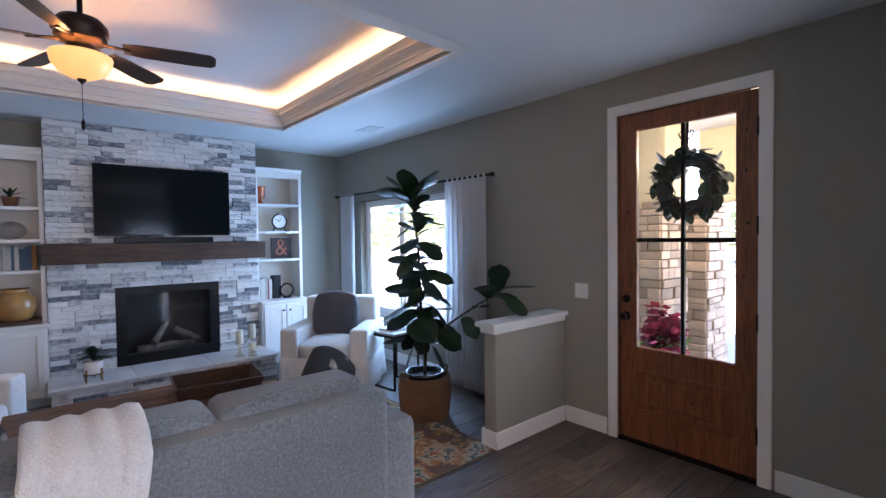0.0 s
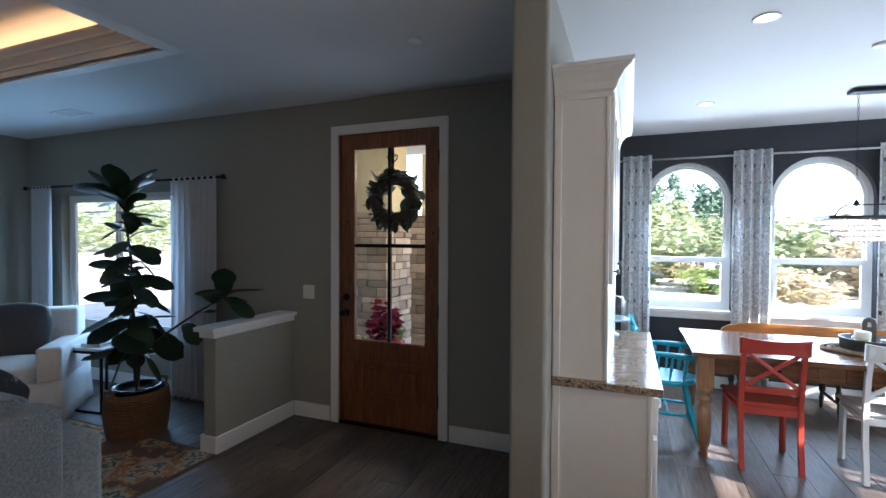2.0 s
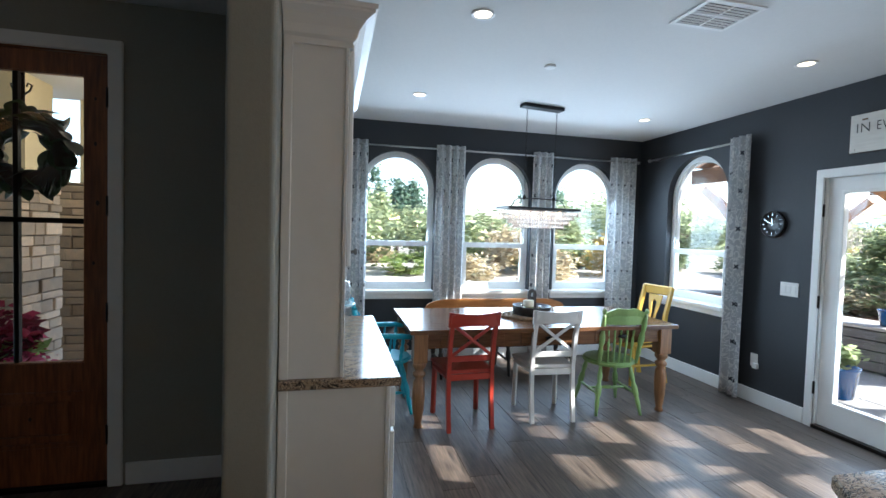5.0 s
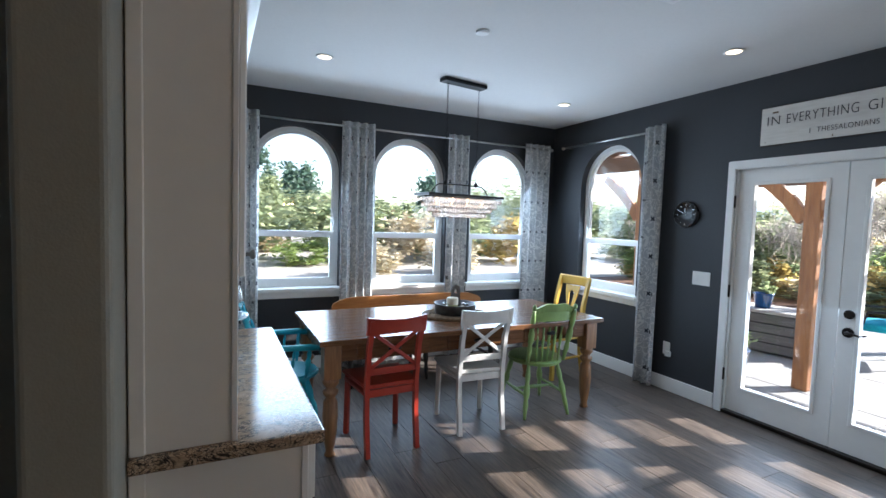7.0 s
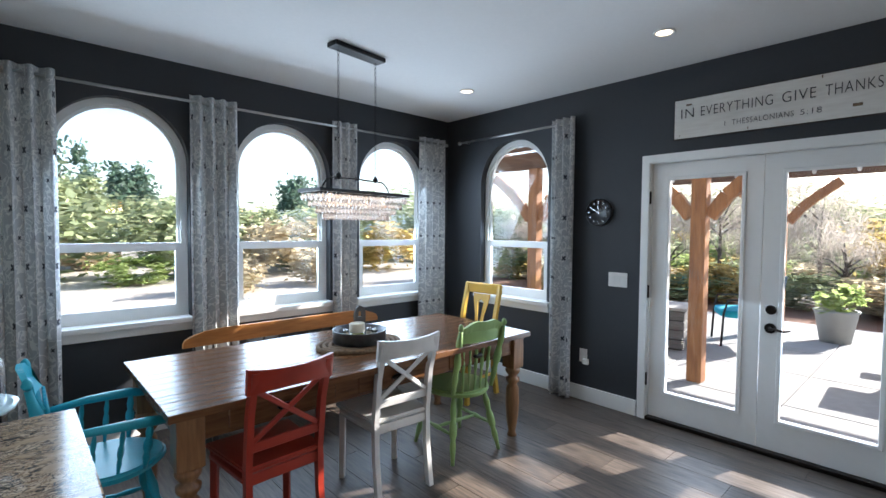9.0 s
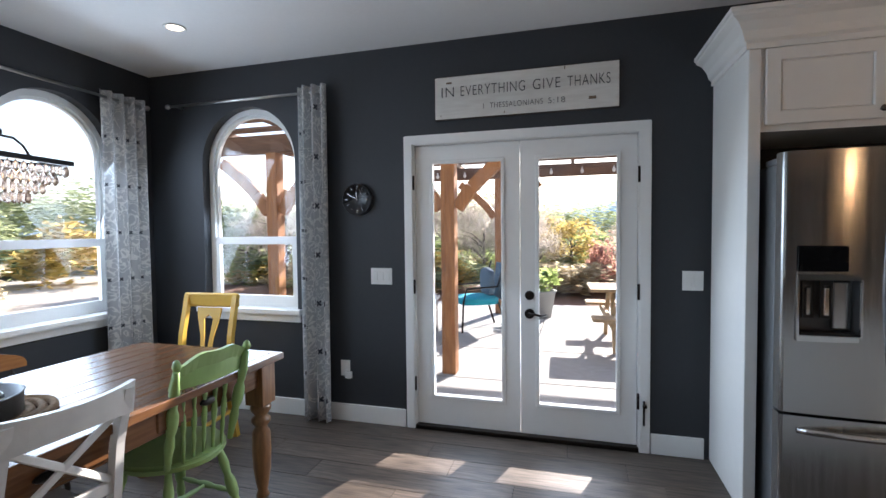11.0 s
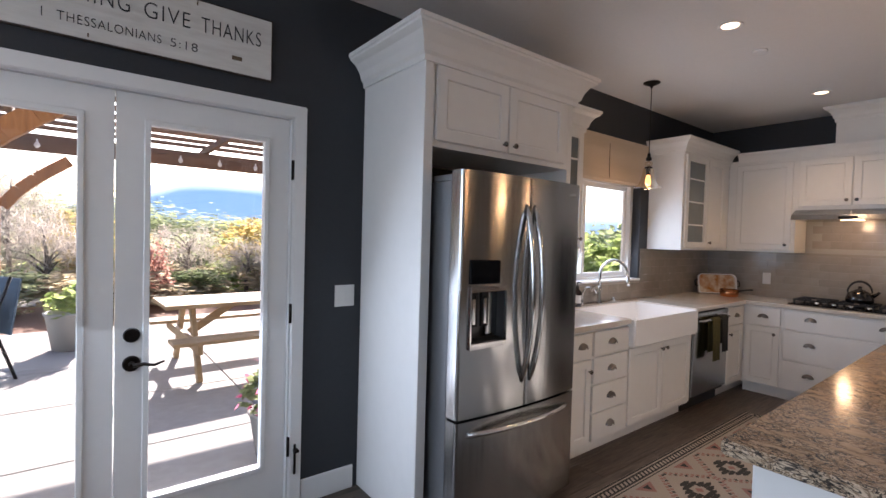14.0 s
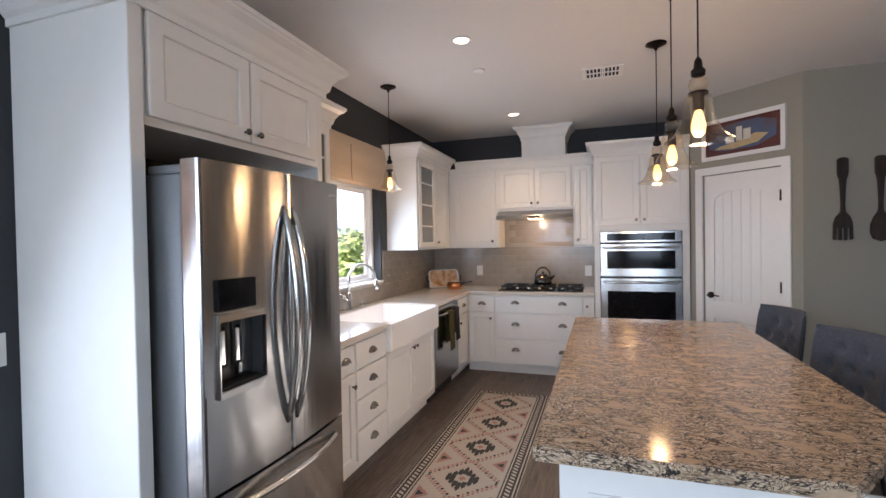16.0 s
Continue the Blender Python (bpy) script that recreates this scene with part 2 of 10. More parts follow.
# ---- the house ----
H = 2.74
XD, XW, YF, YK, XB, YL, XL = 3.369, 5.675, -4.03, -4.03, -3.10, 6.36, -1.80
WIN_Y = (-0.89, -2.085, -3.265)
HALF, SILL, HEAD = 0.43, 0.82, 2.42
# shell
wall_x("wall_dining_windows", XW, 0.16, rect(0.0, -4.19, 0, H + 0.2), [arch(c, HALF, SILL, HEAD) for c in WIN_Y], M_DARK, "charcoal painted wall with three arched window openings")
wall_y("wall_french_doors", YF, -0.16, rect(XB - 0.16, XW, 0, H + 0.2), [arch(4.725, HALF, SILL, HEAD), rect(1.83, 3.34, 0.015, 2.04), rect(-1.57, -0.25, 1.08, 2.02)], M_DARK, "charcoal painted wall with door and window openings")
wall_x("wall_entry", XD, 0.16, rect(0.16, YL + 0.16, 0, H + 0.5), [rect(1.05, 1.98, 0.01, 2.45), rect(3.82, 5.74, 0.55, 2.05)], M_SAGE, "sage grey painted wall with entry door and window openings")
wall_y("wall_fireplace", YL, 0.16, rect(XL, XD, 0, H + 0.5), [], M_SAGE, "sage grey painted wall behind the fireplace")
wall_x("wall_kitchen_back", XB, -0.16, rect(-4.03, -1.17, 0, H + 0.2), [], M_DARK, "charcoal painted wall behind kitchen cabinets")
wall_x("wall_kitchen_side", XL, -0.16, rect(-0.49, YL, 0, H + 0.5), [], M_SAGE, "sage grey painted wall")
bm = bmesh.new()
box(bm, 2.13, XW + 0.16, 0.03, 0.20, 0, H)
edges = [e for e in bm.edges if all(abs(v.co.x - 2.13) < 1e-4 for v in e.verts) and abs(e.verts[0].co.z - e.verts[1].co.z) > 1]
bmesh.ops.bevel(bm, geom=edges, offset=0.02, segments=4, affect="EDGES", profile=0.5)
solid("wall_partition", bm, M_SAGE, "sage grey partition wall with rounded plaster corners", "wall", kind="structure")
solid("floor", B(XB - 0.2, XW + 0.2, -4.2, YL + 0.2, -0.12, -0.004), M_GROUT, "dark grout under wood-look floor planks", "floor", kind="structure")
TX0, TX1, TY0, TY1 = -1.50, 2.06, 2.37, 5.13
bm = bmesh.new()
prism(bm, rect(XB - 0.2, XW + 0.2, -4.2, YL + 0.2), 0.03, Matrix.Translation((0, 0, H)), [rect(TX0, TX1, TY0, TY1)])
solid("ceiling", bm, M_CEIL, "flat white painted ceiling with a tray opening", "ceiling", kind="structure")
solid("roof", B(XB - 0.5, XW + 0.5, -4.6, YL + 0.4, 3.2, 3.35), M_STUCCO, "plain roof slab over the house", "roof", kind="structure")
for nm, a in (("wall_upper_a", (XB - 0.2, XB - 0.05, -4.2, YL + 0.2)), ("wall_upper_b", (XW + 0.05, XW + 0.2, -4.2, YL + 0.2)), ("wall_upper_c", (XB - 0.05, XW + 0.05, -4.2, -4.05)), ("wall_upper_d", (XB - 0.05, XW + 0.05, YL + 0.05, YL + 0.2))):
    solid(nm, B(*a, H + 0.035, 3.2), M_STUCCO, "plain upper wall under the roof", "wall", kind="structure")

# tray ceiling over the living room: upper ceiling, sides, crown with a lit cove behind it
W = 0.16
solid("ceiling_tray", B(TX0 - W, TX1 + W, TY0 - W, TY1 + W, 3.05, 3.09), M_CEIL, "raised white tray ceiling above the cove", "ceiling", kind="structure")
for nm, a in (("tray_side_a", (TX0 - W - 0.03, TX0 - W, TY0 - W, TY1 + W)), ("tray_side_b", (TX1 + W, TX1 + W + 0.03, TY0 - W, TY1 + W)), ("tray_side_c", (TX0 - W, TX1 + W, TY0 - W - 0.03, TY0 - W)), ("tray_side_d", (TX0 - W, TX1 + W, TY1 + W, TY1 + W + 0.03))):
    solid(nm, B(*a, H + 0.03, 3.05), M_CEIL, "white plaster side of the tray ceiling", "ceiling", kind="structure")


def ring_profile(bm, x0, x1, y0, y1, prof):
    """A moulding mitred round a rectangle: rows of (inset, height)."""
    loops = []
    for d, z in prof:
        loops.append([bm.verts.new(p) for p in ((x0 + d, y0 + d, z), (x1 - d, y0 + d, z), (x1 - d, y1 - d, z), (x0 + d, y1 - d, z))])
    for a, b in zip(loops, loops[1:]):
        for i in range(4):
            bm.faces.new((a[i], b[i], b[(i + 1) % 4], a[(i + 1) % 4]))


M_TRAY = mat("cream_crown_paint", (0.72, 0.68, 0.62), 0.5, grain=0.04, scale=25)
bm = bmesh.new()
ring_profile(bm, TX0, TX1, TY0, TY1, [(-0.1, 2.737), (0.0, 2.725), (0.0, 2.75), (0.012, 2.755), (0.012, 2.80), (0.022, 2.805), (0.022, 2.82), (0.045, 2.86), (0.06, 2.87), (0.06, 2.885), (0.075, 2.92), (0.075, 2.935), (0.055, 2.935), (0.04, 2.88), (-0.02, 2.80), (-0.1, 2.78)])
solid("trim_tray_crown", bm, M_TRAY, "cream stepped crown moulding round the tray ceiling", "crown moulding", kind="structure")
M_LED = mat("warm_led_strip", (1, 0.8, 0.5), 0.5, emit=(1.0, 0.58, 0.29), power=12.0)
led = thing("cove_light", "warm glowing light strip hidden behind the crown moulding", "strip light")
for a in ((TX0 - 0.09, TX0 - 0.06, TY0, TY1), (TX1 + 0.06, TX1 + 0.09, TY0, TY1), (TX0, TX1, TY0 - 0.09, TY0 - 0.06), (TX0, TX1, TY1 + 0.06, TY1 + 0.09)):
    part("strip", B(*a, 2.80, 2.82), M_LED, led)


def baseboard(name, x0, x1, y0, y1):
    bm = bmesh.new()
    box(bm, x0, x1, y0, y1, 0, 0.13, 0.006, 2)
    return solid(name, bm, M_WHITE, "white painted baseboard along the wall", "baseboard", kind="structure")


BT = 0.016
baseboard("baseboard_entry_a", XD - BT, XD, 0.22, 0.965)
baseboard("baseboard_entry_b", XD - BT, XD, 2.065, 2.44)
baseboard("baseboard_entry_c", XD - BT, XD, 2.58, YL)
baseboard("baseboard_fire", 2.68, XD - BT, YL - BT, YL)
baseboard("baseboard_dining_a", XW - BT, XW, -4.03, 0.03)
baseboard("baseboard_dining_b", 3.41, XW - BT, YF, YF + BT)
baseboard("baseboard_dining_c", 1.46, 1.765, YF, YF + BT)
baseboard("baseboard_partition", 2.2, XD - BT, 0.20, 0.20 + BT)
baseboard("baseboard_side", XL, XL + BT, -0.45, YL)

# low wall beside the entry
pony = thing("pony_wall", "low sage grey half wall with a white cap", "half wall", (0, 0, 0), kind="structure")
part("wall_body", B(2.52, XD, 2.455, 2.575, 0, 0.865, bevel=0.012, seg=3), M_SAGE, pony)
part("cap", B(2.465, XD - 0.002, 2.415, 2.615, 0.89, 0.925, bevel=0.008, seg=2), M_WHITE, pony, "white painted wooden cap")
part("cap_trim", B(2.49, XD - 0.002, 2.44, 2.59, 0.845, 0.89, bevel=0.008), M_WHITE, pony)
bm = bmesh.new()
box(bm, 2.502, 2.52, 2.437, 2.593, 0, 0.13, 0.005)
box(bm, 2.52, XD - BT, 2.437, 2.455, 0, 0.13, 0.005)
box(bm, 2.52, XD - BT, 2.575, 2.593, 0, 0.13, 0.005)
part("baseboard", bm, M_WHITE, pony)

# ---- windows ----


def ring2d(c, half, v0, v1, w):
    return arch(c, half, v0, v1), arch(c, half - w, v0 + w, v1 - w)


def arched_window(name, axis, wall, c):
    """White vinyl single-hung window with a round head, set deep in its opening."""
    F = FACE_X if axis == "x" else FACE_Y
    s = 1 if axis == "x" else -1
    win = thing(name, "white vinyl arched window with a lower sash and wooden sill", "window", kind="structure")

    def layer(nm, outline, hole, w0, w1, m, label=""):
        bm = bmesh.new()
        off = Matrix.Translation((wall + s * w0, 0, 0) if axis == "x" else (0, wall + s * w0, 0))
        prism(bm, outline, s * (w1 - w0), off @ F, [hole] if hole else [])
        return part(nm, bm, m, win, label)

    o, i = ring2d(c, HALF, SILL, HEAD, 0.045)
    layer("window_frame", o, i, 0.075, 0.15, M_WHITE)
    o2, i2 = ring2d(c, HALF - 0.047, SILL + 0.047, HEAD - 0.047, 0.018)
    layer("glazing_bead", o2, i2, 0.095, 0.125, M_WHITE)
    layer("meeting_rail", rect(c - HALF + 0.045, c + HALF - 0.045, 1.35, 1.395), None, 0.07, 0.128, M_WHITE)
    layer("lower_sash", rect(c - HALF + 0.045, c + HALF - 0.045, SILL + 0.045, 1.35), rect(c - HALF + 0.085, c + HALF - 0.085, SILL + 0.10, 1.335), 0.07, 0.10, M_WHITE)
    up = layer("upper_pane", arch(c, HALF - 0.065, 1.395, HEAD - 0.065), None, 0.108, 0.112, M_GLASS)
    lo = layer("lower_pane", rect(c - HALF + 0.085, c + HALF - 0.085, SILL + 0.10, 1.335), None, 0.083, 0.087, M_GLASS)
    up.visible_shadow = lo.visible_shadow = False
    bm = bmesh.new()
    a0, a1 = c - HALF - 0.05, c + HALF + 0.05
    if axis == "x":
        box(bm, wall - 0.06, wall - 0.001, a0, a1, SILL - 0.028, SILL + 0.012, 0.006, 2)
        box(bm, wall - 0.001, wall + 0.075, c - HALF + 0.001, c + HALF - 0.001, SILL + 0.001, SILL + 0.012)
        box(bm, wall - 0.02, wall - 0.001, a0 + 0.02, a1 - 0.02, SILL - 0.09, SILL - 0.028, 0.004)
    else:
        box(bm, a0, a1, wall + 0.001, wall + 0.06, SILL - 0.028, SILL + 0.012, 0.006, 2)
        box(bm, c - HALF + 0.001, c + HALF - 0.001, wall - 0.075, wall + 0.001, SILL + 0.001, SILL + 0.012)
        box(bm, a0 + 0.02, a1 - 0.02, wall + 0.001, wall + 0.02, SILL - 0.09, SILL - 0.028, 0.004)
    part("window_sill", bm, M_WHITE, win, "white painted wooden sill")
    return win


for i, wy in enumerate(WIN_Y):
    arched_window("window_%d" % (i + 1), "x", XW, wy)
arched_window("window_4", "y", YF, 4.725)


def slider_window(name, axis, wall, a0, a1, z0, z1, mid, sides=1):
    F = FACE_X if axis == "x" else FACE_Y
    s = 1 if axis == "x" else -1
    win = thing(name, "white vinyl sliding window with two panes", "window", kind="structure")

    def layer(nm, outline, holes, w0, w1, m):
        bm = bmesh.new()
        off = Matrix.Translation((wall + s * w0, 0, 0) if axis == "x" else (0, wall + s * w0, 0))
        prism(bm, outline, s * (w1 - w0), off @ F, holes)
        return part(nm, bm, m, win)

    layer("window_frame", rect(a0, a1, z0, z1), [rect(a0 + 0.04, a1 - 0.04, z0 + 0.04, z1 - 0.04)], 0.08, 0.15, M_WHITE)
    for nm, u0, u1, d in (("fixed_sash", a0 + 0.04, mid, 0.12), ("sliding_sash", mid - 0.03, a1 - 0.04, 0.095)):
        layer(nm, rect(u0, u1, z0 + 0.04, z1 - 0.04), [rect(u0 + 0.04, u1 - 0.04, z0 + 0.08, z1 - 0.08)], d, d + 0.022, M_WHITE)
        g = layer("pane", rect(u0 + 0.04, u1 - 0.04, z0 + 0.08, z1 - 0.08), [], d + 0.009, d + 0.013, M_GLASS)
        g.visible_shadow = False
    return win


slider_window("window_5", "y", YF, -1.57, -0.25, 1.08, 2.02, -0.80)
solid("trim_kitchen_sill", B(-1.568, -0.252, YF - 0.08, YF + 0.03, 1.082, 1.10, bevel=0.004), M_WHITE, "white window sill board behind the sink", "sill", kind="structure")
slider_window("window_6", "x", XD, 3.82, 5.74, 0.55, 2.05, 4.95)

# ---- doors ----
M_BRONZE = mat("oil_rubbed_bronze", (0.022, 0.016, 0.013), 0.42, metal=0.8, grain=0.3, scale=30)
M_SEALSHADE = mat("black_seal_and_gap_shade", (0.01, 0.01, 0.01), 0.7)


def casing(name, axis, wall, a0, a1, z1, w, out, label):
    """Flat casing round three sides of a door."""
    bm = bmesh.new()
    o = [(a0 - w, 0), (a0 - w, z1 + w), (a1 + w, z1 + w), (a1 + w, 0), (a1, 0), (a1, z1), (a0, z1), (a0, 0)]
    F = FACE_X if axis == "x" else FACE_Y
    prism(bm, o, out, Matrix.Translation((wall, 0, 0) if axis == "x" else (0, wall, 0)) @ F)
    es = [e for e in bm.edges if len(e.link_faces) == 2 and e.calc_face_angle(0) > 1]
    bmesh.ops.bevel(bm, geom=es, offset=0.005, segments=2, affect="EDGES")
    return solid(name, bm, M_WHITE, label, "door casing", kind="structure")


casing("trim_french_casing", "y", YF + 0.002, 1.835, 3.335, 2.035, 0.066, 0.018, "white painted casing round the French doors")
casing("trim_entry_casing", "x", XD - 0.002, 1.055, 1.975, 2.445, 0.075, -0.02, "white painted casing round the entry door")


def french_leaf(x0, x1, handle):
    leaf = thing("french_door", "white French door leaf with a full glass pane, closed", "door", (0, 0, 0), group="pair of French doors")
    y0, y1 = YF - 0.075, YF - 0.03
    bm = bmesh.new()
    prism(bm, rect(x0, x1, 0.03, 2.03), y1 - y0, Matrix.Translation((0, y0, 0)) @ FACE_Y, [rect(x0 + 0.12, x1 - 0.12, 0.24, 1.905)])
    part("leaf_frame", bm, M_WHITE, leaf)
    bm = bmesh.new()
    prism(bm, rect(x0 + 0.10, x1 - 0.10, 0.22, 1.925), 0.012, Matrix.Translation((0, y1, 0)) @ FACE_Y, [rect(x0 + 0.125, x1 - 0.125, 0.245, 1.90)])
    es = [e for e in bm.edges if len(e.link_faces) == 2 and e.calc_face_angle(0) > 1]
    bmesh.ops.bevel(bm, geom=es, offset=0.004, segments=1, affect="EDGES")
    part("glazing_bead", bm, M_WHITE, leaf)
    g = part("pane", B(x0 + 0.12, x1 - 0.12, y0 + 0.02, y0 + 0.025, 0.24, 1.905), M_GLASS, leaf)
    g.visible_shadow = False
    hx = x1 if handle < 0 else x0
    hinge_x = x0 if handle else x1
    for z in (0.28, 0.98, 1.72):
        bm = bmesh.new()
        hx2 = x0 - 0.006 if handle == 1 else x1 + 0.006
        lathe(bm, [(0.008, z), (0.008, z + 0.1)], hx2, YF + 0.012, 8)
        part("hinge", bm, M_BRONZE, leaf)
    if handle == 1:
        for z, r in ((0.985, 0.032), (0.86, 0.034)):
            bm = bmesh.new()
            lathe(bm, [(r, 0), (r, 0.008), (r * 0.85, 0.014)], m=Matrix.Translation((x1 - 0.06, y1, z)) @ Matrix.Rotation(radians(-90), 4, "X"), seg=20)
            if z < 0.9:
                lathe(bm, [(0.012, 0.01), (0.012, 0.05)], m=Matrix.Translation((x1 - 0.06, y1, z)) @ Matrix.Rotation(radians(-90), 4, "X"), seg=10)
                tube(bm, [(x1 - 0.06, y1 + 0.05, z), (x1 - 0.10, y1 + 0.055, z + 0.004), (x1 - 0.14, y1 + 0.052, z - 0.006), (x1 - 0.18, y1 + 0.05, z + 0.006)], [0.010, 0.008, 0.007, 0.005])
            part("lever_handle" if z < 0.9 else "deadbolt", bm, M_BRONZE, leaf, "dark bronze hardware")
    return leaf


# the active leaf carries the handle on its meeting stile
french_leaf(1.845, 2.582, 1)
french_leaf(2.588, 3.325, 0)
bm = bmesh.new()
box(bm, 1.79, 1.815, YF + 0.018, YF + 0.05, 0.30, 0.315, 0.003)
box(bm, 1.80, 1.812, YF + 0.018, YF + 0.03, 0.18, 0.34, 0.003)
solid("door_stop", bm, M_BRONZE, "dark bronze hinge stop on the door casing", "door stop")
solid("trim_french_jamb", (lambda b: (prism(b, [(1.83, 0.016), (1.83, 2.04), (3.34, 2.04), (3.34, 0.016), (3.328, 0.016), (3.328, 2.032), (1.842, 2.032), (1.842, 0.016)], 0.15, Matrix.Translation((0, YF - 0.155, 0)) @ FACE_Y), b)[1])(bmesh.new()), M_WHITE, "white painted door jamb", "door jamb", kind="structure")
solid("trim_french_threshold", B(1.835, 3.335, YF - 0.16, YF + 0.02, 0.0, 0.03, bevel=0.004), M_BRONZE, "dark bronze threshold under the French doors", "threshold", kind="structure")

# entry door: alder with four lights and a panel below
ed = thing("entry_door", "stained knotty alder entry door with four glass lights", "door", kind="structure")
y0, y1, dx0, dx1 = 1.062, 1.968, XD + 0.02, XD + 0.065
bm = bmesh.new()
prism(bm, rect(y0, y1, 0.02, 2.44), dx1 - dx0, Matrix.Translation((dx0, 0, 0)) @ FACE_X, [rect(1.19, 1.84, 0.72, 2.32), rect(1.20, 1.83, 0.24, 0.55)])
es = [e for e in bm.edges if len(e.link_faces) == 2 and e.calc_face_angle(0) > 1]
bmesh.ops.bevel(bm, geom=es, offset=0.006, segments=2, affect="EDGES")
part("door_slab", bm, M_DOORWOOD, ed)
bm = bmesh.new()
box(bm, dx0 + 0.018, dx1 - 0.018, 1.20, 1.83, 0.24, 0.55)
box(bm, dx0 + 0.003, dx1 - 0.003, 1.255, 1.775, 0.295, 0.495, 0.014, 1)
part("raised_panel", bm, M_DOORWOOD, ed)
bm = bmesh.new()
prism(bm, rect(1.196, 1.834, 0.236, 0.554), 0.014, Matrix.Translation((dx0 - 0.004, 0, 0)) @ FACE_X, [rect(1.222, 1.808, 0.262, 0.528)])
es = [e for e in bm.edges if len(e.link_faces) == 2 and e.calc_face_angle(0) > 1]
bmesh.ops.bevel(bm, geom=es, offset=0.004, segments=2, affect="EDGES")
part("panel_moulding", bm, M_DOORWOOD, ed)
M_KNOTW = mat("dark_alder_knot", (0.035, 0.014, 0.007), 0.5, grain=0.4, scale=60)
for ky, kz, kr in ((1.90, 1.72, 0.011), (1.88, 1.22, 0.009), (1.905, 0.62, 0.010), (1.13, 1.95, 0.010), (1.12, 1.62, 0.012), (1.14, 1.28, 0.009), (1.13, 2.2, 0.008), (1.45, 0.40, 0.010), (1.62, 0.42, 0.007)):
    bm = bmesh.new()
    lathe(bm, [(kr, 0.0), (kr * 0.9, 0.0006), (kr * 0.3, 0.0008)], seg=14, m=Matrix.Translation((dx0 + (0.003 if kz < 0.55 else 0.0), ky, kz)) @ Matrix.Rotation(radians(-90), 4, "Y") @ Matrix.Diagonal((1.25, 0.8, 1, 1)))
    part("knot", bm, M_KNOTW, ed)
part("muntin", B(dx0 + 0.005, dx1 - 0.005, 1.502, 1.528, 0.72, 2.32, bevel=0.004), M_BRONZE, ed)
part("muntin", B(dx0 + 0.005, dx1 - 0.005, 1.19, 1.84, 1.50, 1.53, bevel=0.004), M_BRONZE, ed)
for a, b_ in ((1.19, 1.502), (1.528, 1.84)):
    for c, d in ((0.72, 1.50), (1.53, 2.32)):
        g = part("pane", B(dx0 + 0.02, dx0 + 0.024, a, b_, c, d), M_GLASS, ed)
        g.visible_shadow = False
for z, r in ((1.075, 0.032), (0.945, 0.034)):
    bm = bmesh.new()
    lathe(bm, [(r, 0), (r, 0.008), (r * 0.8, 0.014), (0.012, 0.016), (0.012, 0.045), (0.026, 0.05), (0.028, 0.065), (0.018, 0.075)] if z < 1 else [(r, 0), (r, 0.008), (r * 0.8, 0.016)], m=Matrix.Translation((dx0, 1.915, z)) @ Matrix.Rotation(radians(-90), 4, "Y"), seg=18)
    part("door_knob" if z < 1 else "deadbolt", bm, M_BRONZE, ed, "dark bronze hardware")
for z in (0.25, 0.95, 1.55, 2.15):
    bm = bmesh.new()
    lathe(bm, [(0.008, z), (0.008, z + 0.11)], XD - 0.012, 1.058, 8)
    part("hinge", bm, M_BRONZE, ed)
solid("trim_entry_threshold", B(XD - 0.01, XD + 0.16, 1.055, 1.975, 0.0, 0.02), M_BRONZE, "dark threshold under the entry door", "threshold", kind="structure")
bm = bmesh.new()
prism(bm, [(1.05, 0.01), (1.05, 2.45), (1.98, 2.45), (1.98, 0.01), (1.972, 0.01), (1.972, 2.443), (1.058, 2.443), (1.058, 0.01)], 0.14, Matrix.Translation((XD + 0.005, 0, 0)) @ FACE_X)
solid("trim_entry_jamb", bm, M_DOORWOOD, "stained wooden door jamb", "door jamb", kind="structure")

# pantry corner, door across it
PA, PB = Vector((-2.45, -1.17, 0)), Vector((-1.80, -0.49, 0))
pd = (PB - PA).normalized()
PL = (PB - PA).length
PM = Matrix.Translation(PA) @ Matrix(((pd.x, 0, -pd.y, 0), (pd.y, 0, pd.x, 0), (0, 1, 0, 0), (0, 0, 0, 1)))   # u along wall, v up, w away from the kitchen
bm = bmesh.new()
prism(bm, rect(0.0, PL, 0, H), 0.12, PM, [rect(0.13, 0.79, 0.005, 2.03)])
solid("wall_pantry", bm, M_SAGE, "sage grey wall set across the corner", "wall", kind="structure")
bm = bmesh.new()
prism(bm, [(0.06, 0), (0.06, 2.10), (0.86, 2.10), (0.86, 0), (0.795, 0), (0.795, 2.035), (0.125, 2.035), (0.125, 0)], -0.018, PM)
solid("trim_pantry_casing", bm, M_WHITE, "white casing round the pantry door", "door casing", kind="structure")
pdoor = thing("pantry_door", "white pantry door with arched plank panel, closed", "door", kind="structure")
bm = bmesh.new()
ptop = [(0.70, 0.88), (0.70, 1.78)] + [(0.46 + 0.24 * math.cos(math.pi * k / 10), 1.78 + 0.10 * math.sin(math.pi * k / 10)) for k in range(1, 10)] + [(0.22, 1.78), (0.22, 0.88)]
prism(bm, rect(0.133, 0.787, 0.01, 2.027), 0.04, PM @ Matrix.Translation((0, 0, 0.01)), [ptop, rect(0.22, 0.70, 0.16, 0.72)])
part("door_slab", bm, M_WHITE, pdoor)
bm = bmesh.new()
for k in range(6):
    box(bm, 0.221 + k * 0.0798, 0.3002 + k * 0.0798, 0.88, 1.885, 0.018, 0.04, 0.003, 1, PM)
part("plank_panel", bm, M_WHITE, pdoor)
bm = bmesh.new()
box(bm, 0.22, 0.70, 0.16, 0.72, 0.026, 0.04, 0, 1, PM)
